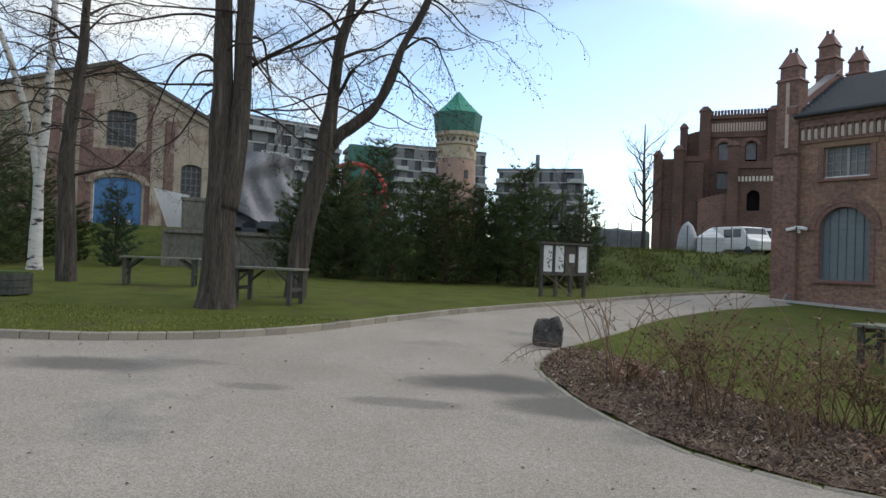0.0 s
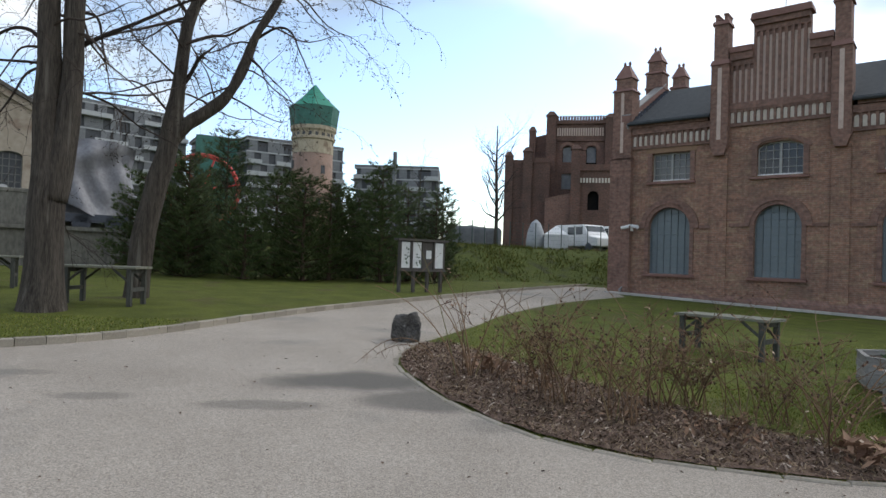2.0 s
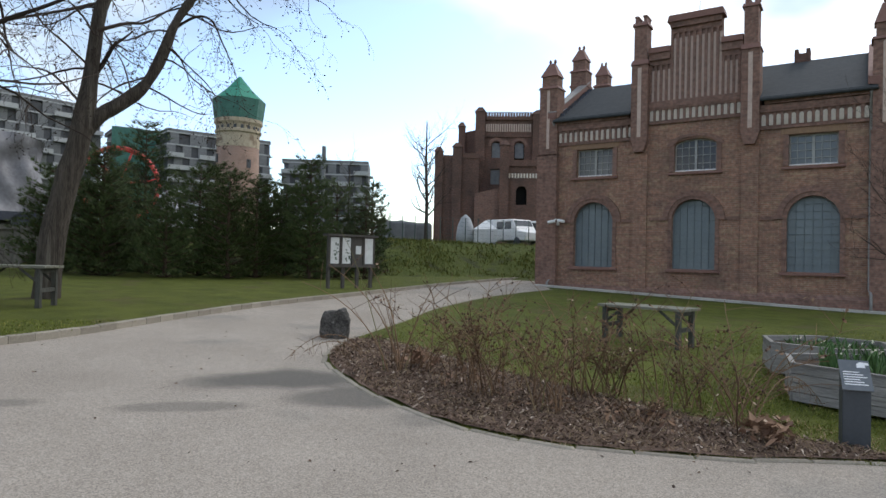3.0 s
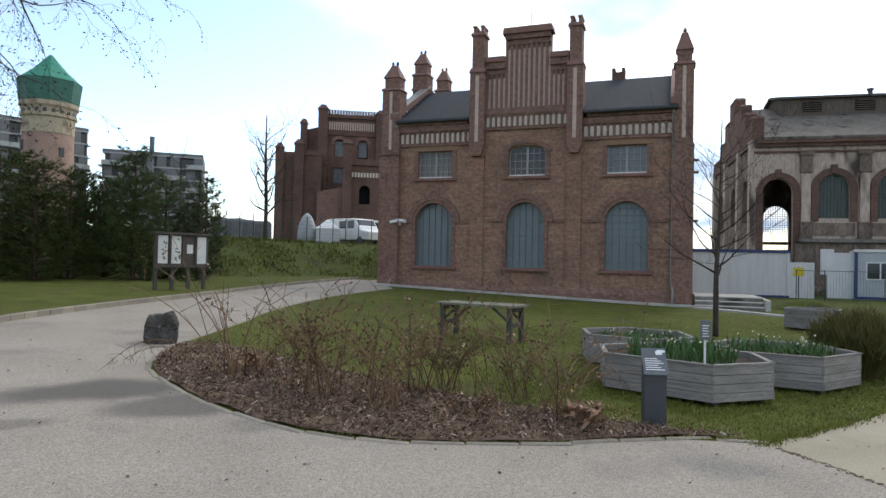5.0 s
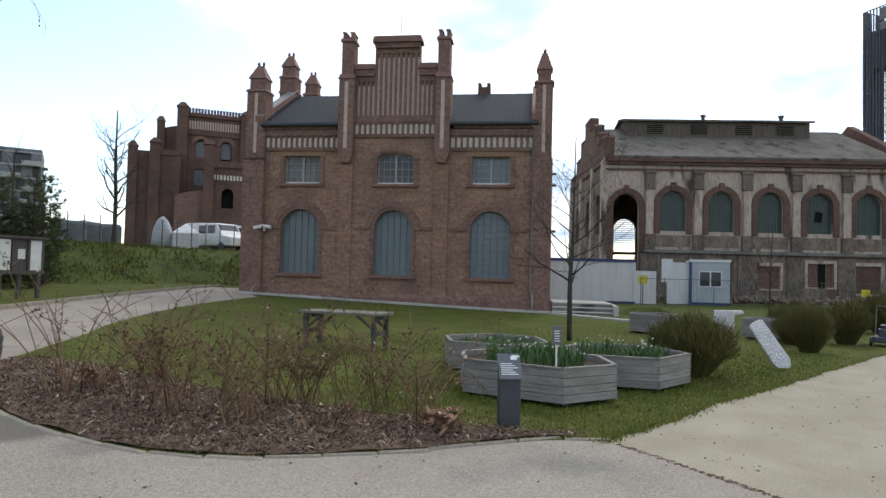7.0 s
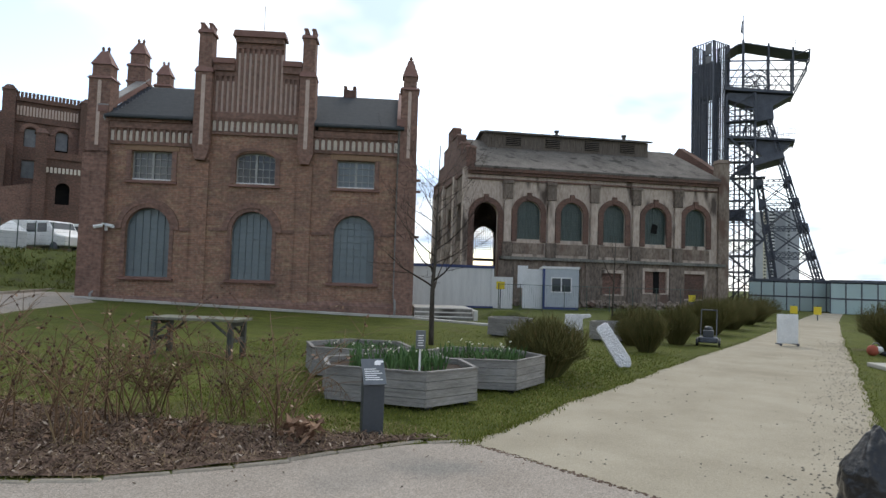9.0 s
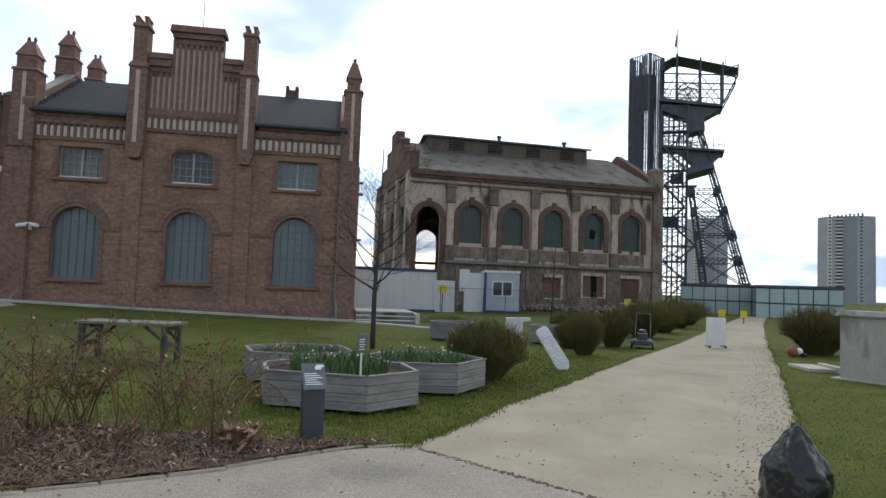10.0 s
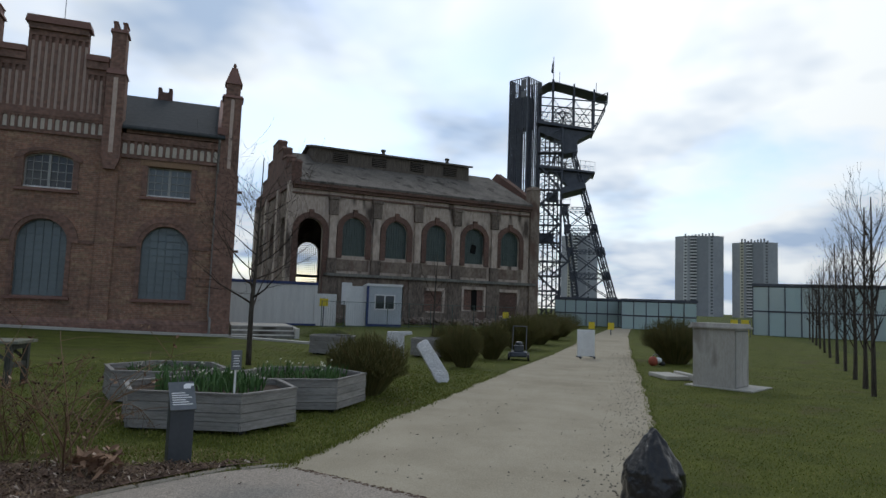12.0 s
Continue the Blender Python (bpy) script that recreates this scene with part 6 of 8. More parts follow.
B1 = [(-0.28, 0, 0.1, 0.42), (-0.25, 0, 0.5, 0.31), (-0.13, 0, 2.01, 0.27), (0.07, 0, 3.2, 0.265), (0.24, 0, 3.8, 0.25), (0.40, 0, 4.8, 0.215), (0.55, 0, 6.22, 0.155), (0.66, 0, 7.29, 0.125), (0.9, 0, 8.38, 0.11), (1.1, 0.2, 12, 0.04)]
B2 = [(0.36, 0, 4.35, 0.19), (0.72, 0, 4.83, 0.17), (1.14, 0, 5.17, 0.162), (1.65, 0, 5.71, 0.14), (1.94, 0, 6.28, 0.12), (2.20, -0.1, 7.10, 0.105), (2.54, -0.2, 7.78, 0.10), (2.91, -0.2, 8.62, 0.09), (3.6, -0.3, 10.2, 0.05)]
limbsB = limbs_on(B1, 5.4, 11.5, 13, 2.2, 0.028, rt, 0.1) + limbs_on(B2, 5.6, 10.0, 13, 1.9, 0.026, rt, -0.05)
limbsB += [((3.2, -0.2, 9.2), (1.0, 0, 0.15), 2.9, 0.035), ((3.5, -0.3, 9.7), (1.0, 0.1, -0.1), 2.6, 0.035), ((2.9, -0.2, 8.6), (1, 0.1, -0.2), 2.2, 0.03), ((3.0, -0.2, 8.9), (1, -0.3, 0.3), 3.0, 0.03)]
boughsB = [([(0.69, 7.5), (-0.19, 7.05), (-0.85, 6.74), (-1.5, 6.36)], 0.04, 0.02), ([(0.60, 5.8), (0.75, 6.05), (0.91, 6.39)], 0.06, 0.045), ([(0.60, 6.75), (1.2, 7.06), (1.62, 7.19), (2.18, 7.67)], 0.05, 0.02),
           ([(0.72, 7.55), (1.16, 8.12), (1.46, 8.45)], 0.06, 0.04), ([(0.68, 7.5), (0.32, 8.03), (-0.03, 8.27)], 0.045, 0.03), ([(2.26, 7.2), (2.76, 7.59), (3.13, 7.55), (3.37, 7.07), (3.7, 6.37)], 0.04, 0.010),
           ([(2.05, 6.7), (2.6, 6.19), (2.98, 5.79), (3.14, 5.44)], 0.02, 0.008), ([(1.38, 5.3), (1.17, 5.99), (0.99, 6.26)], 0.022, 0.010), ([(0.48, 5.9), (-0.02, 6.37), (-0.51, 6.81), (-0.81, 7.41)], 0.028, 0.012), ([(0.36, 5.0), (-0.26, 5.65), (-0.81, 5.74)], 0.032, 0.012)]
bare_tree("tree", "bare tree leaning out with a long forked limb and buds", facing(16.8, -12), [B1, B2], limbsB, 23, level=3, droop=0.16, kids=3, bud=0.06, sides=12, boughs=boughsB)
C1 = [(-0.08, 0, 0.3, 0.36), (-0.09, 0, 0.8, 0.29), (-0.14, 0, 2.27, 0.25), (-0.22, 0, 3.67, 0.22), (-0.19, 0, 4.82, 0.185), (-0.12, 0, 5.6, 0.175), (-0.02, 0, 6.39, 0.165), (0.07, 0, 7.57, 0.135), (0.10, 0, 8.74, 0.115), (0.3, 0, 13, 0.04)]
boughsC = [([(0.05, 6.6), (0.71, 6.99), (1.34, 7.38)], 0.05, 0.02), ([(0.0, 7.6), (-0.68, 8.1), (-1.39, 8.24)], 0.05, 0.02), ([(0.0, 7.65), (-0.53, 7.48), (-1.09, 7.03)], 0.035, 0.014), ([(0.12, 8.3), (0.64, 8.71), (1.13, 8.91)], 0.045, 0.02),
           ([(0.1, 7.8), (0.65, 8.4), (1.51, 8.43)], 0.035, 0.015), ([(-0.2, 3.66), (0.5, 3.89), (1.05, 4.06), (1.59, 4.72)], 0.05, 0.015), ([(-0.05, 6.3), (-0.56, 6.83), (-0.71, 7.33)], 0.035, 0.014)]
bare_tree("tree", "bare dark-barked tree on the lawn", facing(21.0, -30), [C1], limbs_on(C1, 4.5, 12.5, 22, 2.8, 0.028, rt, 0.25), 31, level=3, droop=0.13, kids=4, bud=0.045, sides=12, boughs=boughsC)
D1 = [(-0.25, 0, 0.5, 0.36), (-0.26, 0, 1.4, 0.24), (-0.26, 0, 3.38, 0.18), (-0.22, 0, 4.64, 0.16), (-0.10, 0, 6.59, 0.15), (-0.05, 0, 8.55, 0.135), (-0.03, 0, 10.51, 0.12), (0.1, 0, 14, 0.04)]
D2 = [(-0.25, 0, 3.9, 0.15), (-0.40, 0, 4.9, 0.13), (-0.69, 0, 6.2, 0.115), (-1.07, 0, 7.57, 0.11), (-1.6, 0, 9.08, 0.10), (-1.9, 0, 10.05, 0.09), (-2.4, 0, 13, 0.03)]
bare_tree("birch_tree", "white-barked birch with thin hanging twigs", facing(27, -31.8, 0.4 - 0.45), [D1, D2], limbs_on(D1, 5, 13, 20, 2.4, 0.034, rt) + limbs_on(D2, 5, 12.5, 16, 2.2, 0.032, rt), 41, bark="birch", level=3, droop=0.30, kids=4, bud=0, sides=10)
# young tree before the brick building
E1 = [(0, 0, 0.0, 0.07), (-0.01, 0, 1.5, 0.055), (0.06, 0, 2.2, 0.042), (0.10, 0, 3.4, 0.022), (0.14, 0, 5.2, 0.012)]
bare_tree("young_tree", "slim young bare tree on the lawn", pose(13.8, 9.32, rise(13.8, 9.32)), [E1], limbs_on(E1, 1.3, 4.4, 20, 1.55, 0.03, rt, 0.45), 53, level=2, droop=0.0, kids=4, bud=0.025, up=0.07, sides=8)
bare_tree("young_tree", "thin bare sapling near the derelict hall", facing(33, 71.3), [[(0, 0, 0, 0.05), (0.05, 0, 2.0, 0.04), (0.1, 0, 4.2, 0.012)]], [((0.03, 0, 1.4), (0.5, 0, 0.9), 1.4, 0.02), ((0.05, 0, 1.9), (-0.6, 0, 0.9), 1.5, 0.02), ((0.06, 0, 2.4), (0.5, 0.3, 0.9), 1.2, 0.015), ((0.08, 0, 3.0), (-0.5, -0.3, 0.9), 1.0, 0.012)], 57, level=2, kids=3, bud=0, up=0.05, sides=6)
F1 = [(0, 0, -0.3, 0.16), (0, 0, 2.5, 0.13), (-0.1, 0, 5.5, 0.09), (-0.1, 0, 8.4, 0.03)]
bare_tree("far_tree", "bare tree on the bank before the ruin", facing(45, 17.2, 2.95), [F1], limbs_on(F1, 1.6, 7.0, 20, 2.1, 0.075, rt, 0.75), 61, level=2, droop=0.0, kids=5, bud=0, up=0.05, sides=6)
for k, (az, d, z, hh) in enumerate(((10.3, 62, 2.5, 8.5), (4.5, 100, 0, 14.0), (2.6, 90, 0, 13))):
    bare_tree("far_tree", "thin bare tree rising behind the pines", facing(d, az, z), [[(0, 0, -0.5, 0.14), (0, 0, hh * 0.5, 0.09), (0.1, 0, hh, 0.02)]], limbs_on([(0, 0, 0, 0.14), (0, 0, hh, 0.05)], hh * 0.4, hh * 0.95, 12, 2.2, 0.03, rt, 0.9), 70 + k, level=1, kids=4, bud=0, up=0.08, sides=5)
# row of upright trees at the lawn's far edge
for k in range(11):
    t = (k / 10) ** 1.35
    x, y = 16.9 + 36 * t, -4.75 - 6.0 * t
    hh = 4.1 + rt.uniform(-0.3, 0.5)
    stem = [(0, 0, -0.2, 0.055), (rt.uniform(-0.06, 0.06), 0, 1.6, 0.042), (rt.uniform(-0.1, 0.1), 0, hh, 0.012)]
    bare_tree("hedge_tree", "slim bare upright tree in a row along the lawn", pose(x, y, rise(x, y) - 0.05, 0, 0, k * 50), [stem], limbs_on(stem, 0.9, hh * 0.85, 17, 1.05, 0.018, rt, 1.2), 90 + k, level=2 if k < 5 else 1, droop=-0.03, kids=3, bud=0.02 if k < 3 else 0, up=0.12, sides=6, group="row of bare trees")


def pine(m, label, height, radius, seed, tone="needles"):
    """A bushy young pine: trunk, whorls of boughs and needle tufts."""
    rnd = random.Random(seed)
    t = thing("pine_tree", label, "pine", m, "pines")
    part("trunk", Shape().tube([(0, 0, -0.2), (0.03, 0, height * 0.5), (0, 0, height * 0.97)], [0.10, 0.06, 0.015], 6), M["pine_bark"], t)
    bough, nd = Shape(), Shape()
    levels = int(height / 0.27)
    for i in range(levels):
        z = 0.15 + (height - 0.25) * i / levels
        f = 1 - z / height
        reach = radius * (0.26 + 0.80 * f ** 0.6) * (0.75 if f > 0.85 else 1)
        for k in range(7 if f > 0.3 else 5):
            a = k * 2 * math.pi / 6.5 + i * 1.3 + rnd.uniform(-0.35, 0.35)
            ln = reach * rnd.uniform(0.65, 1.18)
            rise_ = ln * rnd.uniform(0.15, 0.5)
            e = Vector((math.cos(a) * ln, math.sin(a) * ln, z + rise_))
            o = Vector((0, 0, z))
            mid = o.lerp(e, 0.55) - Vector((0, 0, 0.06 * ln))
            bough.tube([o, mid, e], [0.022, 0.015, 0.006], 3, cap=False)
            for j in range(max(5, int(ln * 12))):
                u = rnd.uniform(0.25, 1.0) if j else 1.0
                c = (o.lerp(mid, u / 0.55) if u < 0.55 else mid.lerp(e, (u - 0.55) / 0.45)) + Vector((rnd.uniform(-1, 1), rnd.uniform(-1, 1), rnd.uniform(-0.5, 0.8))) * 0.16 * (0.5 + ln * 0.5)
                for q in range(11):
                    d = (Vector((rnd.uniform(-1, 1), rnd.uniform(-1, 1), rnd.uniform(-0.3, 0.9))) + Vector((math.cos(a), math.sin(a), 0.7)) * 0.7).normalized() * rnd.uniform(0.15, 0.28)
                    w = d.orthogonal().normalized() * 0.011
                    nd.add([c - w, c + w, c + d], [(0, 1, 2)])
    part("bough", bough, M["pine_bark"], t)
    part("needle_crown", nd, M[tone], t, "dark green needle tufts")
    return t


for k, (x, d, hh, rr) in enumerate(((-7.6, 27.5, 4.1, 1.8), (-5.6, 26.0, 4.0, 1.8), (-4.7, 29, 4.9, 1.9), (-3.4, 25.6, 3.2, 1.7), (-2.4, 27.5, 3.8, 1.8), (-1.2, 25.8, 3.1, 1.6), (-0.2, 27.0, 3.9, 1.7), (1.0, 29.0, 3.3, 1.7), (1.9, 27.0, 3.8, 1.6),
                               (3.15, 28.5, 4.3, 1.8), (4.3, 27.6, 3.2, 1.5), (5.3, 32.0, 3.4, 1.3), (-6.6, 31, 3.6, 1.7), (0.3, 31, 3.4, 1.8), (-2.0, 31.5, 3.4, 1.8))):
    p = facing(27, 3) @ Vector((x, d - 27, 0))
    pine(pose(p.x, p.y, ground_height(p.x, p.y) - 0.05, 0, 0, k * 40), "dense dark green young pine beyond the lawn", hh * (0.92 + 0.3 * (k % 3) / 2) + 0.55, rr * 0.82, 200 + k)
for k, (az, d, hh, rr) in enumerate(((-27.0, 31, 3.6, 0.9), (-35.0, 31, 6.4, 2.1), (-37.5, 29, 5.5, 2.2), (-32.8, 34, 5.2, 1.7), (-30.0, 35, 3.0, 1.2), (-9.2, 27, 5.0, 1.6))):
    p = facing(d, az) @ Vector((0, 0, 0))
    pine(pose(p.x, p.y, ground_height(p.x, p.y) - 0.05, 0, 0, k * 70), ("thin blue-green pine by the terrace", "dark pine behind the birch", "dense dark green young pine beyond the lawn")[0 if k == 0 else 1 if k < 5 else 2], hh, rr, 240 + k, "needles_pale" if k == 0 else "needles")


def fan_bush(m, label, h, r, n, seed):
    """A broom-like bush of many fine upright shoots."""
    rnd = random.Random(seed)
    s = Shape()
    for k in range(n):
        a = rnd.uniform(0, 2 * math.pi)
        q = r * math.sqrt(rnd.random())
        rnd.random()
        p0 = Vector((math.cos(a) * q * 0.35, math.sin(a) * q * 0.35, 0))
        p2 = Vector((math.cos(a) * q * 1.15, math.sin(a) * q * 1.15, h * rnd.uniform(0.5, 1.0) * (1.08 - 0.35 * (q / r) ** 2)))
        p1 = p0.lerp(p2, 0.5) + Vector((0, 0, 0.12 * h)) + Vector((rnd.uniform(-0.06, 0.06), rnd.uniform(-0.06, 0.06), 0))
        s.tube([p0, p1, p2], [0.006, 0.005, 0.0025], 3, cap=False)
        for j in range(3):
            c = p1.lerp(p2, rnd.random())
            s.tube([c, c + Vector((rnd.uniform(-0.1, 0.1), rnd.uniform(-0.1, 0.1), rnd.uniform(0.06, 0.2)))], [0.004, 0.002], 3, cap=False)
    b = thing("shrub", label, "shrub", m, "broom shrubs")
    part("shoot_mass", s, M["broom"], b)
    return b


for k, (x, y, h, r, n) in enumerate(((11.0, 4.85, 1.06, 0.68, 2100), (16.9, 4.75, 1.1, 0.50, 1300), (20.0, 4.75, 1.12, 0.58, 1300), (25.2, 4.9, 1.35, 0.95, 1500), (29.0, 4.9, 1.3, 1.0, 1300), (33.5, 5.0, 1.4, 1.2, 1100), (37.5, 5.2, 1.4, 1.4, 900), (22.8, -0.75, 1.45, 1.0, 2300), (22.0, 6.6, 1.0, 0.8, 800), (18.4, 5.6, 0.8, 0.45, 600))):
    fan_bush(pose(x, y, rise(x, y), 0, 0, k * 33), "brownish-green broom shrub beside the gravel path", h, r, n, 300 + k)

# rose shrubs in the bed


def rose(m, label, stems, h, spread, seed, dense=1.0):
    rnd = random.Random(seed)
    t = thing("rose_shrub", label, "shrub", m, "bare rose shrubs")
    s, lv, hip = Shape(), Shape(), Shape()
    for k in range(stems):
        a = rnd.uniform(0, 2 * math.pi)
        ln = h * rnd.uniform(0.55, 1.1)
        d = Vector((math.cos(a) * spread * rnd.random(), math.sin(a) * spread * rnd.random(), 1)).normalized()
        p = Vector((rnd.uniform(-0.16, 0.16), rnd.uniform(-0.16, 0.16), -0.02))
        pts, rad = [p.copy()], [rnd.uniform(0.005, 0.009)]
        for i in range(7):
            d = (d + Vector((math.cos(a) * 0.07, math.sin(a) * 0.07, -0.05 - 0.03 * i * spread)) + Vector((rnd.uniform(-0.09, 0.09), rnd.uniform(-0.09, 0.09), 0))).normalized()
            p = p + d * ln / 7
            pts.append(p.copy())
            rad.append(rad[0] * (1 - 0.1 * i))
        s.tube(pts, rad, 4, cap=False)
        for j in range(int(rnd.randint(3, 9) * dense)):
            i = rnd.randint(2, 6)
            q = pts[i]
            e = Vector((rnd.uniform(-1, 1), rnd.uniform(-1, 1), rnd.uniform(0.0, 1.0))).normalized()
            l2 = ln * rnd.uniform(0.12, 0.3)
            m1 = q + e * l2 * 0.5 + Vector((0, 0, 0.02))
            m2 = q + e * l2
            s.tube([q, m1, m2], [0.004, 0.003, 0.002], 3, cap=False)
            for z in range(rnd.randint(0, 3)):
                c = m1.lerp(m2, rnd.random())
                s.tube([c, c + Vector((rnd.uniform(-1, 1), rnd.uniform(-1, 1), rnd.uniform(0, 1))) * 0.07], [0.0025, 0.0015], 3, cap=False)
                if rnd.random() < 0.35:
                    hip.lathe([(0.002, -0.011), (0.010, -0.005), (0.011, 0.004), (0.004, 0.012)], 6, m=Matrix.Translation(c))
                if rnd.random() < 0.35:
                    x = Vector((rnd.uniform(-1, 1), rnd.uniform(-1, 1), rnd.uniform(-1, 1))).normalized() * 0.022
                    y = x.orthogonal().normalized() * 0.014
                    lv.add([c, c + x + y, c + x * 2.2, c + x - y], [(0, 1, 2, 3)])
    part("cane", s, M["rose_stem"], t)
    if hip.v:
        part("rose_hip", hip, M["hip"], t, "shrivelled dark rose hips", kind="stuff")
    if lv.v:
        part("withered_foliage", lv, M["dead_leaf"], t, "withered brown leaves", kind="stuff")
    return t


roses = [(2.12, 8.07, 11, 1.35, 0.35, 0.5), (2.50, 8.2, 9, 0.95, 0.8, 0.8), (2.79, 7.32, 13, 1.0, 0.45, 1.6), (2.86, 6.78, 18, 1.05, 0.45, 2.0), (3.27, 5.98, 16, 1.08, 0.5, 1.6), (3.96, 6.49, 14, 1.05, 0.5, 1.3), (4.43, 6.59, 18, 0.85, 0.5, 2.0),
         (4.0, 5.42, 8, 0.35, 0.7, 1.0), (4.94, 5.86, 14, 0.85, 0.5, 1.5), (5.05, 5.25, 9, 1.5, 0.55, 0.7), (4.7, 5.0, 8, 1.1, 0.8, 0.8), (3.5, 6.9, 9, 0.9, 0.5, 1.2), (4.55, 5.9, 8, 1.1, 0.45, 0.9)]
for k, (x, y, n, h, sp, dn) in enumerate(roses):
    rose(pose(x, y, rise(x, y) + 0.05, 0, 0, k * 70), "bare thorny rose stems in the mulch bed" if h > 0.95 else "dense brown rose shrub with withered leaves", n, h * 1.32, sp, 400 + k, dn)
# long arching canes that hang over the planter and the road
for k, (x, y, dx, dy, ln) in enumerate(((4.9, 4.9, 0.75, 0.35, 2.3), (4.85, 4.8, 0.45, 0.7, 2.0), (2.0, 9.4, -0.8, -0.15, 1.4), (1.95, 9.2, -0.9, 0.3, 1.2), (5.0, 5.2, 0.8, 0.5, 2.6))):
    rc = random.Random(500 + k)
    s = Shape()
    p, d = Vector((0, 0, 0)), Vector((dx, dy, 1.5)).normalized()
    pts = [p.copy()]
    for i in range(14):
        d = (d + Vector((dx * 0.06, dy * 0.06, -0.16)) + Vector((rc.uniform(-0.05, 0.05), rc.uniform(-0.05, 0.05), 0))).normalized()
        p = p + d * ln / 14
        if p.z < 0.02:
            break
        pts.append(p.copy())
    s.tube(pts, [0.007 - 0.004 * i / len(pts) for i in range(len(pts))], 4, cap=False)
    for i in range(4, len(pts)):
        for j in range(3):
            s.tube([pts[i], pts[i] + Vector((rc.uniform(-0.15, 0.15), rc.uniform(-0.15, 0.15), rc.uniform(-0.25, 0.1)))], [0.003, 0.0015], 3, cap=False)
    solid("rose_cane", s, M["rose_stem"], "long arching bare rose cane", "shrub", pose(x, y, rise(x, y) + 0.05), "rose canes")


def inside(poly, x, y):
    c = False
    for (ax, ay), (bx, by) in zip(poly, poly[1:] + poly[:1]):
        if (ay > y) != (by > y) and x < (bx - ax) * (y - ay) / (by - ay) + ax:
            c = not c
    return c


rc = random.Random(77)
chips = Shape()
k = 0
while k < 15000:
    x, y = rc.uniform(1.3, 6.0), rc.uniform(3.5, 11.0)
    if not inside(mulch_poly, x, y):
        continue
    k += 1
    ln, w = rc.uniform(0.006, 0.036), rc.uniform(0.004, 0.012)
    m = pose(x, y, rise(x, y) + 0.048 + 0.03 * noise.noise((x * 2.5, y * 2.5, 0)) + rc.uniform(-0.01, 0.02), rc.uniform(-45, 45), rc.uniform(-45, 45), rc.uniform(0, 360))
    chips.add([(-ln, -w, 0), (ln, -w * 0.6, 0), (ln, w * 0.6, 0.004), (-ln, w, 0.003)], [(0, 1, 2, 3)], m)
solid("bark_chips", chips, M["chips"], "loose bark chips and twigs on the bed", "mulch", kind="stuff")
dl = Shape()
for cx, cy, n, sp in ((4.78, 4.62, 120, 0.2), (2.55, 8.45, 70, 0.25), (3.0, 7.4, 60, 0.5), (4.0, 5.4, 70, 0.5), (3.4, 6.2, 50, 0.6)):
    for k in range(n):
        x, y = rc.gauss(cx, sp * 0.6), rc.gauss(cy, sp * 0.6)
        ln = rc.uniform(0.03, 0.10) if sp < 0.3 else rc.uniform(0.02, 0.05)
        m = pose(x, y, rise(x, y) + 0.09 + rc.uniform(0, 0.16 if sp < 0.3 else 0.04), rc.uniform(-60, 60), rc.uniform(-60, 60), rc.uniform(0, 360))
        dl.add([(-ln, 0, 0), (-ln * 0.2, -ln * 0.4, 0.015), (ln, 0, 0.02), (-ln * 0.2, ln * 0.4, 0.015)], [(0, 1, 2, 3)], m)
solid("dry_leaves", dl, M["dead_leaf"], "curled dry leaves on the bed", "leaves", kind="stuff")
# grass blades where the camera is near
gb = Shape()


def blades(x0, x1, y0, y1, n, height, ok, off):
    k = 0
    while k < n:
        x, y = rc.uniform(x0, x1), rc.uniform(y0, y1)
        k += 1
        if not ok(x, y):
            continue
        if noise.noise((x * 0.9, y * 0.9, 5)) < -0.35 and rc.random() < 0.6:
            continue
        z = rise(x, y) + off
        h = height * rc.uniform(0.5, 1.4)
        a = rc.uniform(0, 2 * math.pi)
        w = 0.005 + 0.0005 * math.hypot(x, y)
        dx, dy = math.cos(a) * w, math.sin(a) * w
        gb.v += [(x - dx, y - dy, z - 0.01), (x + dx, y + dy, z - 0.01), (x + rc.uniform(-0.03, 0.03), y + rc.uniform(-0.03, 0.03), z + h)]
        gb.f.append((len(gb.v) - 3, len(gb.v) - 2, len(gb.v) - 1))


mid_poly = bed_line + rough_edge[1:] + [(62, 3.6), (62, 9), (21.6, 9.6), (21.4, 15.9)]
blades(5.0, 17.0, 3.3, 8.0, 62000, 0.030, lambda x, y: rc.random() < (17 - x) / 7 and rc.random() < (8 - y) / 1.5 and inside(mid_poly, x, y) and not inside(mulch_poly, x, y), 0.014)
blades(2.2, 13.0, 5.0, 15.0, 60000, 0.026, lambda x, y: rc.random() < (15 - math.hypot(x, y)) / 7 and inside(mid_poly, x, y) and not inside(mulch_poly, x, y), 0.014)
right_poly = rough_edge_r[1:] + [(5.2, -3.5), (4.5, -9), (80, -9), (80, 1.9)]
blades(6.0, 26.0, -9.0, 1.4, 150000, 0.020, lambda x, y: rc.random() < math.exp(-(x - 6) / 5.0) * 1.3 and inside(right_poly, x, y), 0.013)
blades(9.0, 24.0, 4.0, 12.0, 60000, 0.024, lambda x, y: rc.random() < math.exp(-(x - 9) / 5.0) and inside(mid_poly, x, y), 0.014)
kerb_poly = kerb_line + [(16, 36), (-30, 36), (-30, 9.6)]
blades(-8, 0, 9.0, 12.5, 14000, 0.03, lambda x, y: inside(kerb_poly, x, y), 0.10)
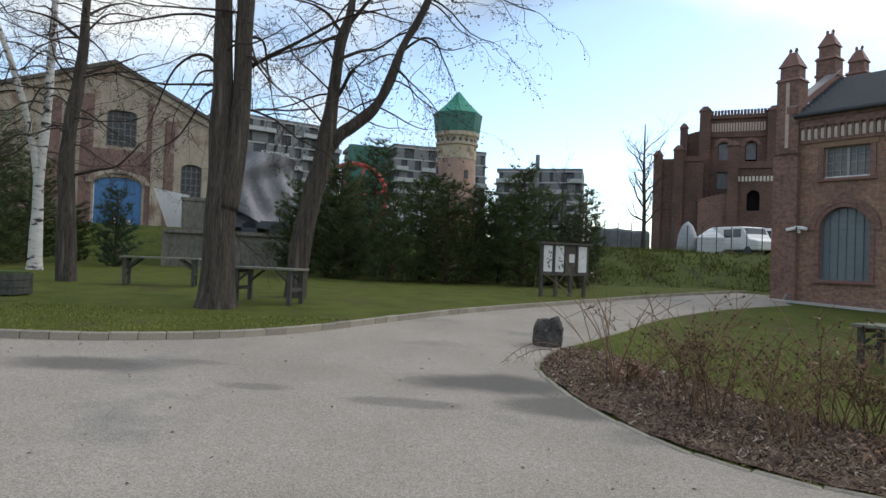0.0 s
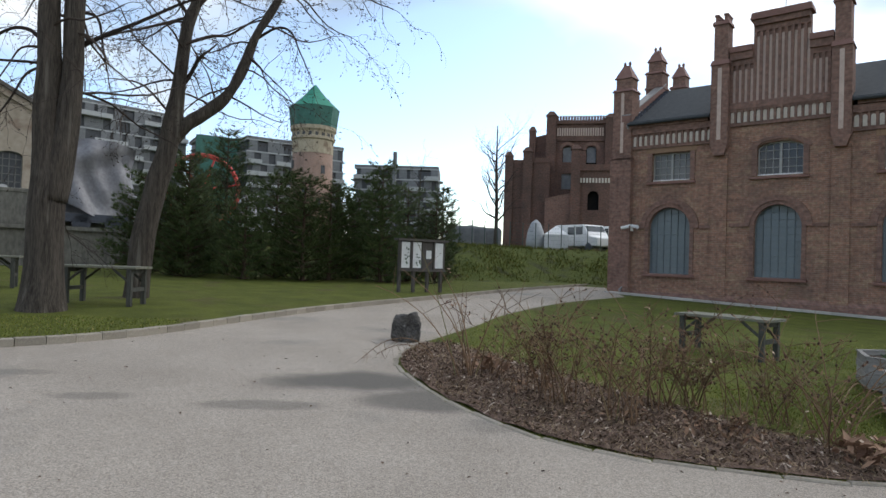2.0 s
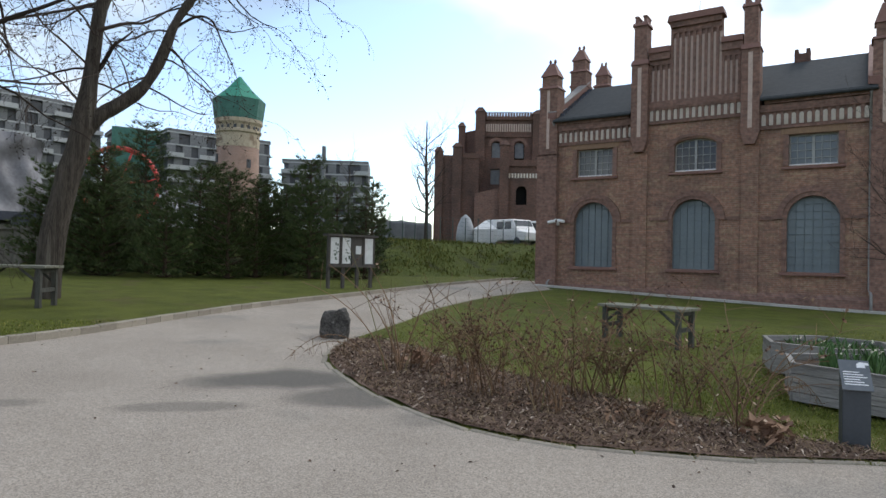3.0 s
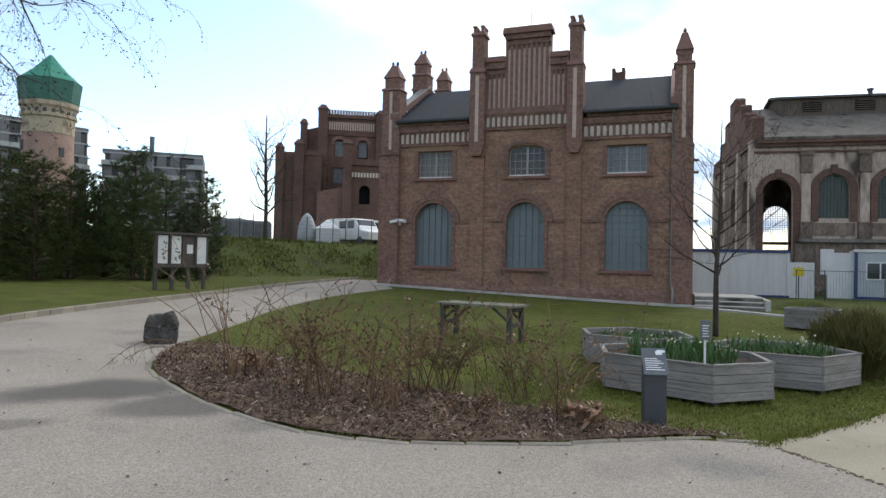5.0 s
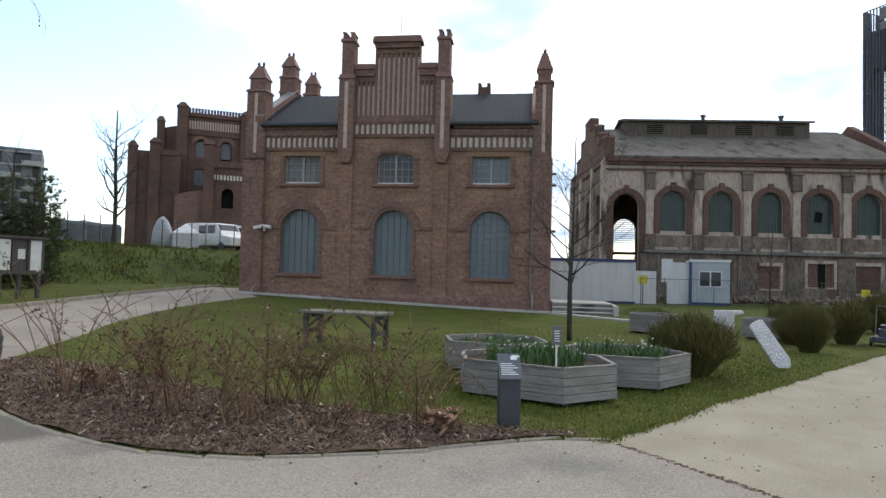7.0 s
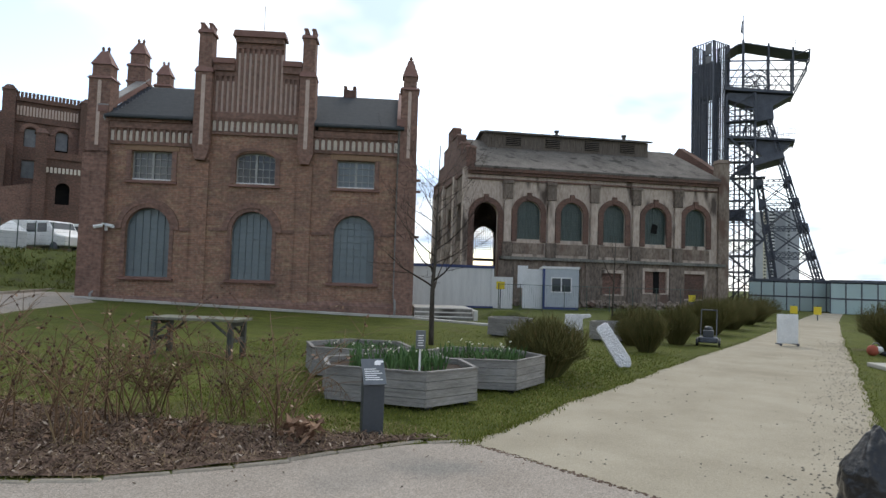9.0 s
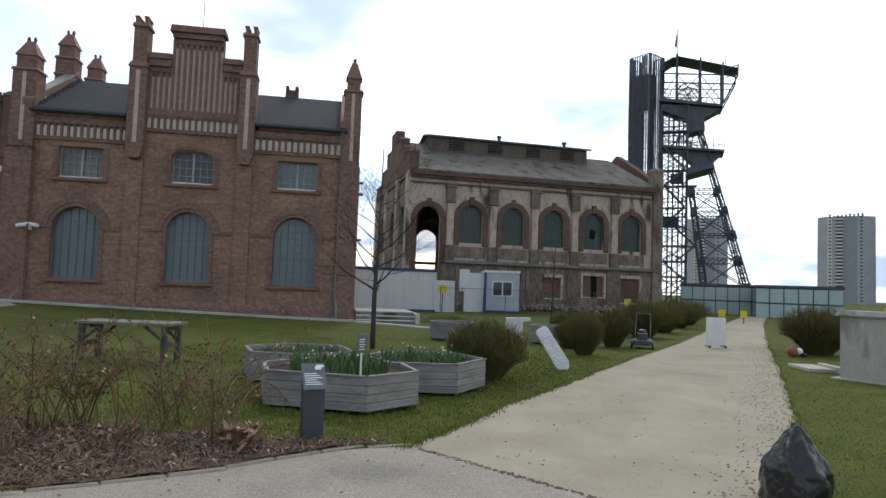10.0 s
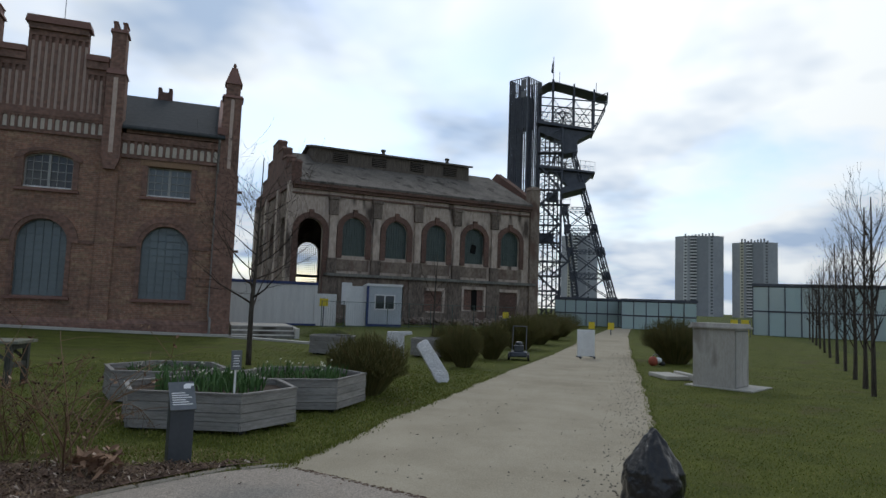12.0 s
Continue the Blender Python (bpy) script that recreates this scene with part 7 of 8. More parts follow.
for x, y in rough_edge + rough_edge_r:
    if 5.5 < x < 30:
        for k in range(26):
            px, py = x + rc.gauss(0, 0.12), y + rc.gauss(0, 0.05)
            h, a = rc.uniform(0.015, 0.06), rc.uniform(0, 6.28)
            z = rise(px, py) + 0.01
            gb.v += [(px - 0.006 * math.cos(a), py - 0.006 * math.sin(a), z), (px + 0.006 * math.cos(a), py + 0.006 * math.sin(a), z), (px + rc.uniform(-0.03, 0.03), py + rc.uniform(-0.03, 0.03), z + h)]
            gb.f.append((len(gb.v) - 3, len(gb.v) - 2, len(gb.v) - 1))


straw = Shape()
for k in range(16000):
    x, y = rc.uniform(1.6, 6.2), rc.uniform(3.6, 10.5)
    h = 0.6 + 0.6 * noise.noise((x * 1.3, y * 1.3, 9))
    near_bed = any(inside(mulch_poly, x - ox, y - oy) for ox, oy in ((0, 0), (0.45 * h, 0.2 * h), (0.9 * h, 0.35 * h), (0.2, -0.3)))
    if not near_bed or not inside(mid_poly, x, y):
        continue
    a, ln = rc.uniform(0, 6.283), rc.uniform(0.03, 0.10)
    z = rise(x, y) + (0.055 if inside(mulch_poly, x, y) else 0.03)
    dx, dy = math.cos(a), math.sin(a)
    straw.v += [(x - dy * 0.003, y + dx * 0.003, z), (x + dy * 0.003, y - dx * 0.003, z), (x + dx * ln, y + dy * ln, z + rc.uniform(0.0, 0.05))]
    straw.f.append((len(straw.v) - 3, len(straw.v) - 2, len(straw.v) - 1))


def raw_mesh(name, s, material):
    me = bpy.data.meshes.new(name)
    me.from_pydata(s.v, [], s.f)
    me.materials.append(material)
    return me


tus = Shape()
k = 0
while k < 26000:
    az, d = rc.uniform(6, 33), rc.uniform(28, 43)
    x, y = d * math.sin(radians(az)), d * math.cos(radians(az))
    k += 1
    if noise.noise((x * 0.5, y * 0.5, 2)) + 0.5 * noise.noise((x * 1.7, y * 1.7, 4)) < rc.uniform(-0.35, 0.25) or bank(x, y) < 0.08:
        continue
    z, h, a = ground_height(x, y) - 0.03, rc.uniform(0.06, 0.24), rc.uniform(0, 6.283)
    tus.v += [(x - 0.035 * math.cos(a), y - 0.035 * math.sin(a), z), (x + 0.035 * math.cos(a), y + 0.035 * math.sin(a), z), (x + rc.uniform(-0.12, 0.12), y + rc.uniform(-0.12, 0.12), z + h)]
    tus.f.append((len(tus.v) - 3, len(tus.v) - 2, len(tus.v) - 1))
tagged(new("dry_straw", raw_mesh("dry_straw", straw, M["straw"])), "dry straw and dead grass round the roses", "straw", kind="stuff")
tagged(new("tussock_grass", raw_mesh("tussock_grass", tus, M["tussock"])), "rough tussocky grass on the bank", "grass", kind="stuff")
tagged(new("grass_blades", raw_mesh("grass_blades", gb, M["blade"])), "short grass blades on the lawns", "grass", kind="stuff")

# ---- things near by ----
M["weathered_wood"] = mat("weathered_wood", (0.16, 0.15, 0.14), (0.33, 0.315, 0.295), 2.5, 0.9, 0.5, fine=7, stretch=(0.6, 6, 6), vary=0.16, spots=((0.10, 0.09, 0.08), 2.0, 0.62))
M["table_wood"] = mat("table_wood", (0.115, 0.115, 0.090), (0.25, 0.245, 0.20), 2.0, 0.9, 0.5, fine=7, stretch=(0.6, 5, 5), spots=((0.10, 0.115, 0.06), 2.0, 0.58))
M["table_leg"] = mat("table_leg", (0.045, 0.045, 0.040), (0.10, 0.10, 0.088), 3.0, 0.9, 0.4, fine=6, stretch=(5, 5, 0.6))
M["dark_stone"] = mat("dark_stone", (0.035, 0.033, 0.031), (0.115, 0.108, 0.10), 5.0, 0.9, 1.0, fine=5, bump_dist=0.03, spots=((0.20, 0.19, 0.18), 7.0, 0.62))
M["anthracite"] = mat("anthracite", (0.040, 0.046, 0.054), (0.055, 0.062, 0.072), 3.0, 0.5, 0.05)
M["plate_grey"] = mat("plate_grey", (0.10, 0.11, 0.12), (0.14, 0.15, 0.16), 3.0, 0.35, 0.05)
M["print_white"] = mat("print_white", (0.70, 0.70, 0.70), (0.80, 0.80, 0.80), 3.0, 0.6, 0.0)
M["soil"] = mat("soil", (0.035, 0.026, 0.020), (0.075, 0.056, 0.042), 8.0, 0.95, 0.8)
M["foil"] = mat("foil", (0.50, 0.49, 0.50), (0.72, 0.71, 0.72), 6.0, 0.35, 0.8, metal=0.6, fine=4, bump_dist=0.04)
M["bag_black"] = mat("bag_black", (0.008, 0.008, 0.009), (0.016, 0.016, 0.018), 5.0, 0.28, 0.6, fine=3, bump_dist=0.03)
M["poster"] = mat("poster", (0.50, 0.51, 0.50), (0.68, 0.69, 0.68), 3.0, 0.6, 0.0)
M["poster_mark"] = mat("poster_mark", (0.05, 0.07, 0.05), (0.14, 0.18, 0.13), 6.0, 0.7, 0.0)
M["board_frame"] = mat("board_frame", (0.045, 0.04, 0.036), (0.085, 0.075, 0.066), 4.0, 0.8, 0.3, stretch=(4, 4, 0.6))
M["box_concrete"] = mat("box_concrete", (0.33, 0.31, 0.28), (0.43, 0.41, 0.38), 1.5, 0.9, 0.2, fine=12, stretch=(1.5, 1.5, 0.5), spots=((0.25, 0.23, 0.205), 1.2, 0.60))
M["orange_red"] = mat("orange_red", (0.26, 0.055, 0.03), (0.36, 0.085, 0.045), 3.0, 0.7, 0.1)
M["moss"] = mat("moss", (0.05, 0.075, 0.025), (0.09, 0.12, 0.045), 6.0, 0.95, 0.6)

# carved stone by the kerb
st = Shape()
bm = bmesh.new()
bmesh.ops.create_icosphere(bm, subdivisions=4, radius=1.0)
for v in bm.verts:
    c = v.co.copy()
    q = Vector((max(-0.8, min(0.8, c.x * 1.15)), max(-0.75, min(0.75, c.y * 1.15)), max(-0.85, min(0.85, c.z * 1.2))))
    k = 1 + 0.10 * noise.noise(c * 2.2) + 0.05 * noise.noise(c * 5.5)
    sx = 0.29 * (1.06 if q.z < 0.2 else 1.0 - 0.25 * (q.z - 0.2))
    v.co = Vector((q.x * sx * k, q.y * 0.26 * k, (q.z + 0.85) * 0.275 * (1 + 0.10 * noise.noise(c * 1.7))))
    if q.x > 0.2 and q.z > 0.1:
        v.co.z += 0.03
me = bpy.data.meshes.new("carved_stone")
bm.to_mesh(me)
bm.free()
me.materials.append(M["dark_stone"])
tagged(new("carved_stone", me), "dark rough carved stone on the asphalt beside the kerb", "stone").matrix_basis = pose(1.87, 11.2, rise(1.87, 11.2) + 0.005, 0, 0, -12)

# notice board
p0, p1 = Vector((3.20, 21.06)), Vector((4.86, 21.76))
nb = thing("notice_board", "dark wooden notice board with four poster panels on posts", "notice board", pose(3.20, 21.06, rise(3.2, 21.06) + 0.06, 0, 0, 22.9))
NL = (p1 - p0).length
for k in range(4):
    x = 0.06 + (NL - 0.12) * k / 3
    part("post", Shape().box(x - 0.05, x + 0.05, 0.0, 0.10, -0.3, 1.78), M["board_frame"], nb, bevel=0.008)
part("back_panel", Shape().box(-0.03, NL + 0.03, -0.05, 0.0, 0.82, 1.75), M["board_frame"], nb)
part("cap", Shape().box(-0.10, NL + 0.10, -0.16, 0.16, 1.76, 1.83), M["board_frame"], nb)
part("lower_rail", Shape().box(-0.05, NL + 0.05, -0.09, -0.05, 0.74, 0.83), M["board_frame"], nb)
pw = NL / 4
rp = random.Random(9)
for k in range(4):
    part("divider", Shape().box(k * pw - 0.03, k * pw + 0.03, -0.10, -0.051, 0.80, 1.76), M["board_frame"], nb)
    if k == 2:
        part("poster", Shape().box(k * pw + 0.15, k * pw + 0.36, -0.062, -0.053, 1.18, 1.46), M["poster"], nb)
        continue
    po = part("poster", Shape().box(k * pw + 0.07, (k + 1) * pw - 0.06, -0.062, -0.053, 0.86, 1.72), M["poster"], nb)
    if k < 2:
        for j in range(9):
            x, z = k * pw + rp.uniform(0.18, 0.40), rp.uniform(0.92, 1.6)
            part("print_mark", Shape().box(x, x + rp.uniform(0.03, 0.09), -0.066, -0.0625, z, z + rp.uniform(0.03, 0.09)), M["poster_mark"], po)


def trestle_table(m, label, length, wide=0.75, high=0.74):
    t = thing("garden_table", label, "table", m, "garden tables")
    n = 4
    for k in range(n):
        y = -wide / 2 + wide * k / n
        part("plank", Shape().box(-length / 2, length / 2, y + 0.006, y + wide / n - 0.006, high - 0.05, high), M["table_wood"], t, bevel=0.006)
    for sx in (-1, 1):
        x = sx * (length / 2 - 0.14)
        for sy in (-1, 1):
            y = sy * (wide / 2 - 0.08)
            part("leg", Shape().box(x - 0.045, x + 0.045, y - 0.045, y + 0.045, -0.05, high - 0.05), M["table_leg"], t, bevel=0.006)
        part("cross_rail", Shape().box(x - 0.03, x + 0.03, -wide / 2 + 0.125, wide / 2 - 0.125, 0.28, 0.36), M["table_leg"], t)
        part("top_rail", Shape().box(x - 0.03, x + 0.03, -wide / 2 + 0.03, wide / 2 - 0.03, high - 0.14, high - 0.052), M["table_leg"], t)
        for sy in (-1, 1):
            part("brace", Shape().tube([(x, sy * (wide / 2 - 0.08), high - 0.34), (x - sx * 0.36, sy * (wide / 2 - 0.08), high - 0.06)], 0.03, 4), M["table_leg"], t)
    return t


trestle_table(pose(-7.9, 18.1, rise(-7.9, 18.1) + 0.10, 0, 0, 14), "weathered wooden trestle table on the lawn under trees", 2.05, 0.75, 0.80)
trestle_table(pose(-3.95, 14.75, rise(-3.95, 14.75) + 0.10, 0, 0, -14), "weathered wooden trestle table beside the tree trunk", 1.6, 0.75, 0.80)
trestle_table(pose(7.75, 10.45, rise(7.75, 10.45) + 0.014, 0, 0, -62), "mossy grey wooden table on the lawn by the roses", 1.75, 0.75, 0.72)

# mossy box at the lawn's edge
mb = thing("wooden_trough", "dark wooden trough with mossy top on the lawn", "trough", pose(-9.55, 13.6, rise(-9.5, 13.6) + 0.1, 0, 0, 3))
for k in range(3):
    part("plank", Shape().box(-0.7, 0.7, -0.35, -0.31, 0.02 + k * 0.15, 0.16 + k * 0.15), M["table_leg"], mb)
    part("plank", Shape().box(0.66, 0.70, -0.309, 0.35, 0.02 + k * 0.15, 0.16 + k * 0.15), M["table_leg"], mb)
part("soil", Shape().box(-0.68, 0.655, -0.305, 0.34, 0.0, 0.50), M["moss"], mb, "mossy soil")

# information post
ip = thing("information_post", "low dark grey metal information post with slanted plate", "sign post", pose(5.60, 4.42, rise(5.60, 4.42) + 0.01, 0, 0, -38))
part("body", Shape().prism([(-0.07, 0.0), (0.07, 0.0), (0.07, 0.72), (-0.07, 0.53)], -0.115, 0.115, Matrix(((0, 1, 0, 0), (1, 0, 0, 0), (0, 0, 1, 0), (0, 0, 0, 1)))), M["anthracite"], ip, bevel=0.006)
PL = pose(0, 0.0, 0.655, 51, 0, 0)
pl = part("plate", Shape().box(-0.125, 0.125, -0.16, 0.16, 0.0, 0.016), M["plate_grey"], ip, "grey printed plate", m=PL)
for k in range(6):
    part("text_bar", Shape().box(-0.10, 0.09 - 0.03 * (k % 3), -0.105 + k * 0.026, -0.095 + k * 0.026, 0.0165, 0.018), M["print_white"], pl)
part("emblem", Shape().slab([(0.02, 0.08), (0.09, 0.08), (0.09, 0.11), (0.12, 0.11), (0.12, 0.135), (0.05, 0.14), (0.02, 0.12)], 0.0165, 0.018), M["print_white"], pl)


def planter(x, y, turn, label, side=1.05, high=0.48, boards=4, long=None):
    """A six-sided planter of stacked boards; long: the length of two opposite sides. (x, y) is the middle."""
    t = thing("wooden_planter", label, "planter", pose(x, y, rise(x, y) + 0.014, 0, 0, turn), "wooden planters")
    h = (high - 0.05) / boards
    lengths = [side, side, long or side] * 2
    corners, p = [], Vector((0, 0))
    for k in range(6):
        corners.append(p.copy())
        p = p + Vector((math.cos(math.pi * k / 3), math.sin(math.pi * k / 3))) * lengths[k]
    mid = sum(corners, Vector((0, 0))) / 6
    corners = [c - mid for c in corners]
    for k in range(6):
        m = pose(corners[k].x, corners[k].y, 0, 0, 0, 60 * k)
        ln = lengths[k]
        for j in range(boards):
            a = 0.0 if j % 2 else 0.012
            part("board", Shape().box(-a, ln + a, 0.0, 0.045, 0.05 + j * h + 0.004, 0.05 + (j + 1) * h - 0.004), M["weathered_wood"], t, m=m)
        part("rim", Shape().box(-0.012, ln + 0.012, -0.012, 0.05, high, high + 0.022), M["weathered_wood"], t, m=m)
        part("foot", Shape().box(0.08, 0.2, 0.10, 0.2, -0.02, 0.05), M["table_leg"], t, m=m)
    part("soil", Shape().slab([(c.x * 0.94, c.y * 0.94) for c in corners], high - 0.14, high - 0.06), M["soil"], t, "dark soil")
    return t


PLANT = [(7.45, 5.51, -13.3, 0.93, 1.40), (9.45, 5.30, 1, 1.04, 1.04), (8.72, 7.35, -9, 0.97, 0.97)]
for k, (x, y, a, side, long) in enumerate(PLANT):
    planter(x, y, a, ("hexagonal grey wooden planter with daffodils", "hexagonal wooden planter with white flowering bulbs", "hexagonal wooden planter under a hanging rose")[k], side, long=long)
planter(18.1, 9.3, 20, "dark wooden planter on the far lawn", 0.75, 0.55)
planter(19.4, 6.5, 5, "grey wooden planter beside the broom shrubs", 0.7, 0.55)
planter(16.6, 7.6, 33, "low wooden planter with a tuft of grass", 0.7, 0.45)
rb = random.Random(88)
for x, y, n, hh, name in ((7.45, 5.51, 460, 0.30, "leek-green daffodil leaves"), (9.45, 5.30, 420, 0.24, "grey-green bulb leaves"), (8.72, 7.35, 160, 0.14, "sparse sprouting leaves")):
    s, fl = Shape(), Shape()
    for k in range(n):
        a, q = rb.uniform(0, 6.283), 0.70 * math.sqrt(rb.random())
        px, py = q * math.cos(a), q * math.sin(a)
        if noise.noise((px * 2.2 + x, py * 2.2, 1)) < -0.12 and n > 200:
            continue
        h = hh * rb.uniform(0.5, 1.15)
        b = rb.uniform(0, 6.283)
        lx, ly = rb.uniform(-0.1, 0.1), rb.uniform(-0.1, 0.1)
        w = 0.011
        s.add([(px - w * math.cos(b), py - w * math.sin(b), 0), (px + w * math.cos(b), py + w * math.sin(b), 0), (px + lx * 0.5 + w * math.cos(b), py + ly * 0.5 + w * math.sin(b), h * 0.65),
               (px + lx * 0.5 - w * math.cos(b), py + ly * 0.5 - w * math.sin(b), h * 0.65), (px + lx * 1.3, py + ly * 1.3, h)], [(0, 1, 2, 3), (3, 2, 4)])
    for k in range(int(n / 24)):
        a, q = rb.uniform(0, 6.283), 0.68 * math.sqrt(rb.random())
        px, py, h = q * math.cos(a), q * math.sin(a), hh * rb.uniform(0.75, 1.15)
        for j in range(6):
            t = j * math.pi / 3
            f = pose(px, py, h, 40, 0, rb.uniform(0, 20) + (205 if j else 205))
            fl.add([(0, 0, 0), (0.016 * math.cos(t - 0.5), 0.016 * math.sin(t - 0.5), 0.004), (0.036 * math.cos(t), 0.036 * math.sin(t), 0.008), (0.016 * math.cos(t + 0.5), 0.016 * math.sin(t + 0.5), 0.004)], [(0, 1, 2, 3)], f)
        fl.lathe([(0.006, 0), (0.011, 0.02)], 6, m=pose(px, py, h, 40, 0, 205))
    pln = thing("bulb_plants", name + " with white blooms in a planter" if n > 200 else name + " in a planter", "flowers", pose(x, y, rise(x, y) + 0.42))
    part("leaf_mass", s, M["bulb_leaf"], pln, "upright green leaves", kind="stuff")
    part("bloom_mass", fl, M["petal"], pln, "white blooms", kind="stuff")
sg = thing("plant_sign", "small grey plant sign on a white stick", "sign", pose(7.02, 4.82, 0.40, 0, 0, -35))
part("stick", Shape().box(-0.012, 0.012, 0, 0.012, 0, 0.66), M["white_paint"], sg)
pb = part("plate", Shape().box(-0.065, 0.065, -0.014, -0.001, 0.42, 0.66), M["plate_grey"], sg)
for k in range(5):
    part("text_bar", Shape().box(-0.04, 0.04 - 0.012 * (k % 2), -0.016, -0.0142, 0.46 + 0.032 * k, 0.472 + 0.032 * k), M["print_white"], pb)

# foil-covered slabs beside the shrubs
fo = Shape().prism([(-0.55, -0.10), (-0.5, -0.17), (0.42, -0.19), (0.56, -0.12), (0.60, 0.0), (0.56, 0.12), (0.42, 0.19), (-0.5, 0.17), (-0.55, 0.10)], 0.0, 0.07)
solid("foil_board", fo, M["foil"], "silver foil-wrapped board leaning beside a shrub", "board", facing(14.1, 71.8, 0.48) @ pose(0, 0, 0, -18, 57, 0) @ Matrix.Diagonal((0.92, 1, 0.85, 1)), bevel=0.02)
solid("foil_sheet", Shape().prism([(-0.28, 0), (0.25, 0), (0.22, 0.75), (0.45, 0.80), (0.42, 0.88), (-0.26, 0.86)], 0, 0.05), M["foil"], "upright sheet of creased silver foil by a planter", "sheet", pose(17.0, 6.75, rise(17, 6.7), 0, 0, -66), bevel=0.01)

# lawn mower
lm = thing("lawn_mower", "dark petrol lawn mower parked at the path's edge", "mower", pose(20.4, 3.95, rise(20.4, 3.95) + 0.012, 0, 0, 10))
part("deck", Shape().box(-0.35, 0.3, -0.26, 0.26, 0.10, 0.26), M["steel_dark"], lm, bevel=0.04)
part("engine", Shape().box(-0.22, 0.12, -0.15, 0.15, 0.26, 0.46).lathe([(0.12, 0.46), (0.12, 0.54), (0.06, 0.57)], 10), M["anthracite"], lm, bevel=0.02)
for x in (-0.3, 0.28):
    for y in (-0.3, 0.3):
        part("wheel", Shape().lathe([(0.11, -0.03), (0.11, 0.03)], 14, m=pose(x, y, 0.11, 90, 0, 0)), M["bag_black"], lm)
for y in (-0.22, 0.22):
    part("handle_tube", Shape().tube([(0.25, y, 0.25), (0.75, y, 0.75), (0.88, y, 1.02)], 0.014, 6), M["steel_dark"], lm)
part("handle_bar", Shape().tube([(0.88, -0.22, 1.02), (0.88, 0.22, 1.02)], 0.016, 6), M["steel_dark"], lm)

# white board on castors
wb = thing("display_board", "white blank display board on small castors on the path", "board", pose(22.65, 2.1, rise(22.6, 2.1) + 0.008, 0, 0, -50))
part("panel", Shape().box(-0.34, 0.34, -0.03, 0.03, 0.07, 0.97), M["white_paint"], wb, bevel=0.01)
for x in (-0.28, 0.28):
    part("castor", Shape().box(x - 0.04, x + 0.04, -0.12, 0.12, 0.04, 0.07).lathe([(0.035, -0.02), (0.035, 0.02)], 10, m=pose(x, -0.1, 0.035, 90, 0, 90)), M["steel_dark"], wb)

# concrete service cabinet on its slab
cb = thing("service_cabinet", "pale concrete service cabinet with overhanging lid on the lawn", "cabinet", pose(16.13, -1.84, rise(16, -1.8) + 0.01, 0, 0, -25))
part("body", Shape().box(0, 0.92, 0, 0.95, -0.05, 1.36), M["box_concrete"], cb, bevel=0.008)
lid = part("lid", Shape().box(-0.08, 1.0, -0.08, 1.03, 1.36, 1.41), M["box_concrete"], cb, "pale overhanging lid", bevel=0.008)
part("lid_top", Shape().taper(-0.05, 0.97, -0.05, 1.0, 1.41, 1.48, 0.96), M["box_concrete"], lid)
for xa, xb in ((0.05, 0.455), (0.465, 0.87)):
    part("door", Shape().box(xa, xb, -0.016, -0.001, 0.05, 1.30), M["box_concrete"], cb, "flush pale door leaf")
part("door_gap", Shape().box(0.03, 0.89, -0.004, -0.0005, 0.03, 1.32), M["frame_grey"], cb)
part("base_slab", Shape().box(-0.12, 1.25, -0.42, 1.1, -0.06, 0.03), M["concrete"], cb)
ls = solid("paving_lump", Shape().box(-0.55, 0.5, -0.30, 0.3, 0.0, 0.10).box(-0.75, 0.3, -0.45, -0.3, 0.0, 0.16), M["concrete"], "low concrete kerb slab on the lawn", "slab", pose(17.9, -0.45, rise(18, 0) + 0.01, 0, 0, 25), bevel=0.02)

# black refuse bag
bm = bmesh.new()
bmesh.ops.create_icosphere(bm, subdivisions=5, radius=1.0)
for v in bm.verts:
    c = v.co.copy()
    z = (c.z + 1) / 2
    fold = 0.075 * math.sin(7 * math.atan2(c.y, c.x) + 6 * z) * (0.3 + z) + 0.07 * noise.noise(c * 3.1) + 0.03 * noise.noise(c * 8)
    crease = -0.05 * math.exp(-((z - 0.42) / 0.035) ** 2) - 0.04 * math.exp(-((z - 0.18) / 0.03) ** 2)
    wr = (0.30 if z < 0.45 else 0.30 * max(0.03, 1 - ((z - 0.45) / 0.58) ** 1.15)) / max(0.35, math.sqrt(max(1 - c.z * c.z, 0.12)))
    k = wr * (1 + fold + crease)
    v.co = Vector((c.x * k, c.y * k * 0.85, 0.69 * z + 0.02 * noise.noise(c * 4)))
me = bpy.data.meshes.new("refuse_bag")
bm.to_mesh(me)
bm.free()
me.materials.append(M["bag_black"])
me.shade_smooth()
tagged(new("refuse_bag", me), "tied black plastic refuse bag on the path's edge", "bag").matrix_basis = pose(6.30, -0.12, 0.0, 0, 0, 25)
rd = thing("leaf_blower", "red and white petrol leaf blower lying on the grass", "leaf blower", pose(21.3, -0.15, rise(21.3, -0.15) + 0.015, 0, 0, -65) @ Matrix.Scale(0.78, 4))
part("housing", Shape().lathe([(0.05, -0.13), (0.15, -0.11), (0.19, -0.02), (0.18, 0.08), (0.06, 0.13)], 14, m=pose(-0.10, 0, 0.19, 90, 0, 0)), M["orange_red"], rd, "orange-red engine housing", smooth=True)
part("tank", Shape().lathe([(0.05, -0.12), (0.11, -0.10), (0.12, 0.06), (0.04, 0.12)], 12, m=pose(0.12, 0, 0.22, 90, 35, 0)), M["white_paint"], rd, "white plastic tank", smooth=True)
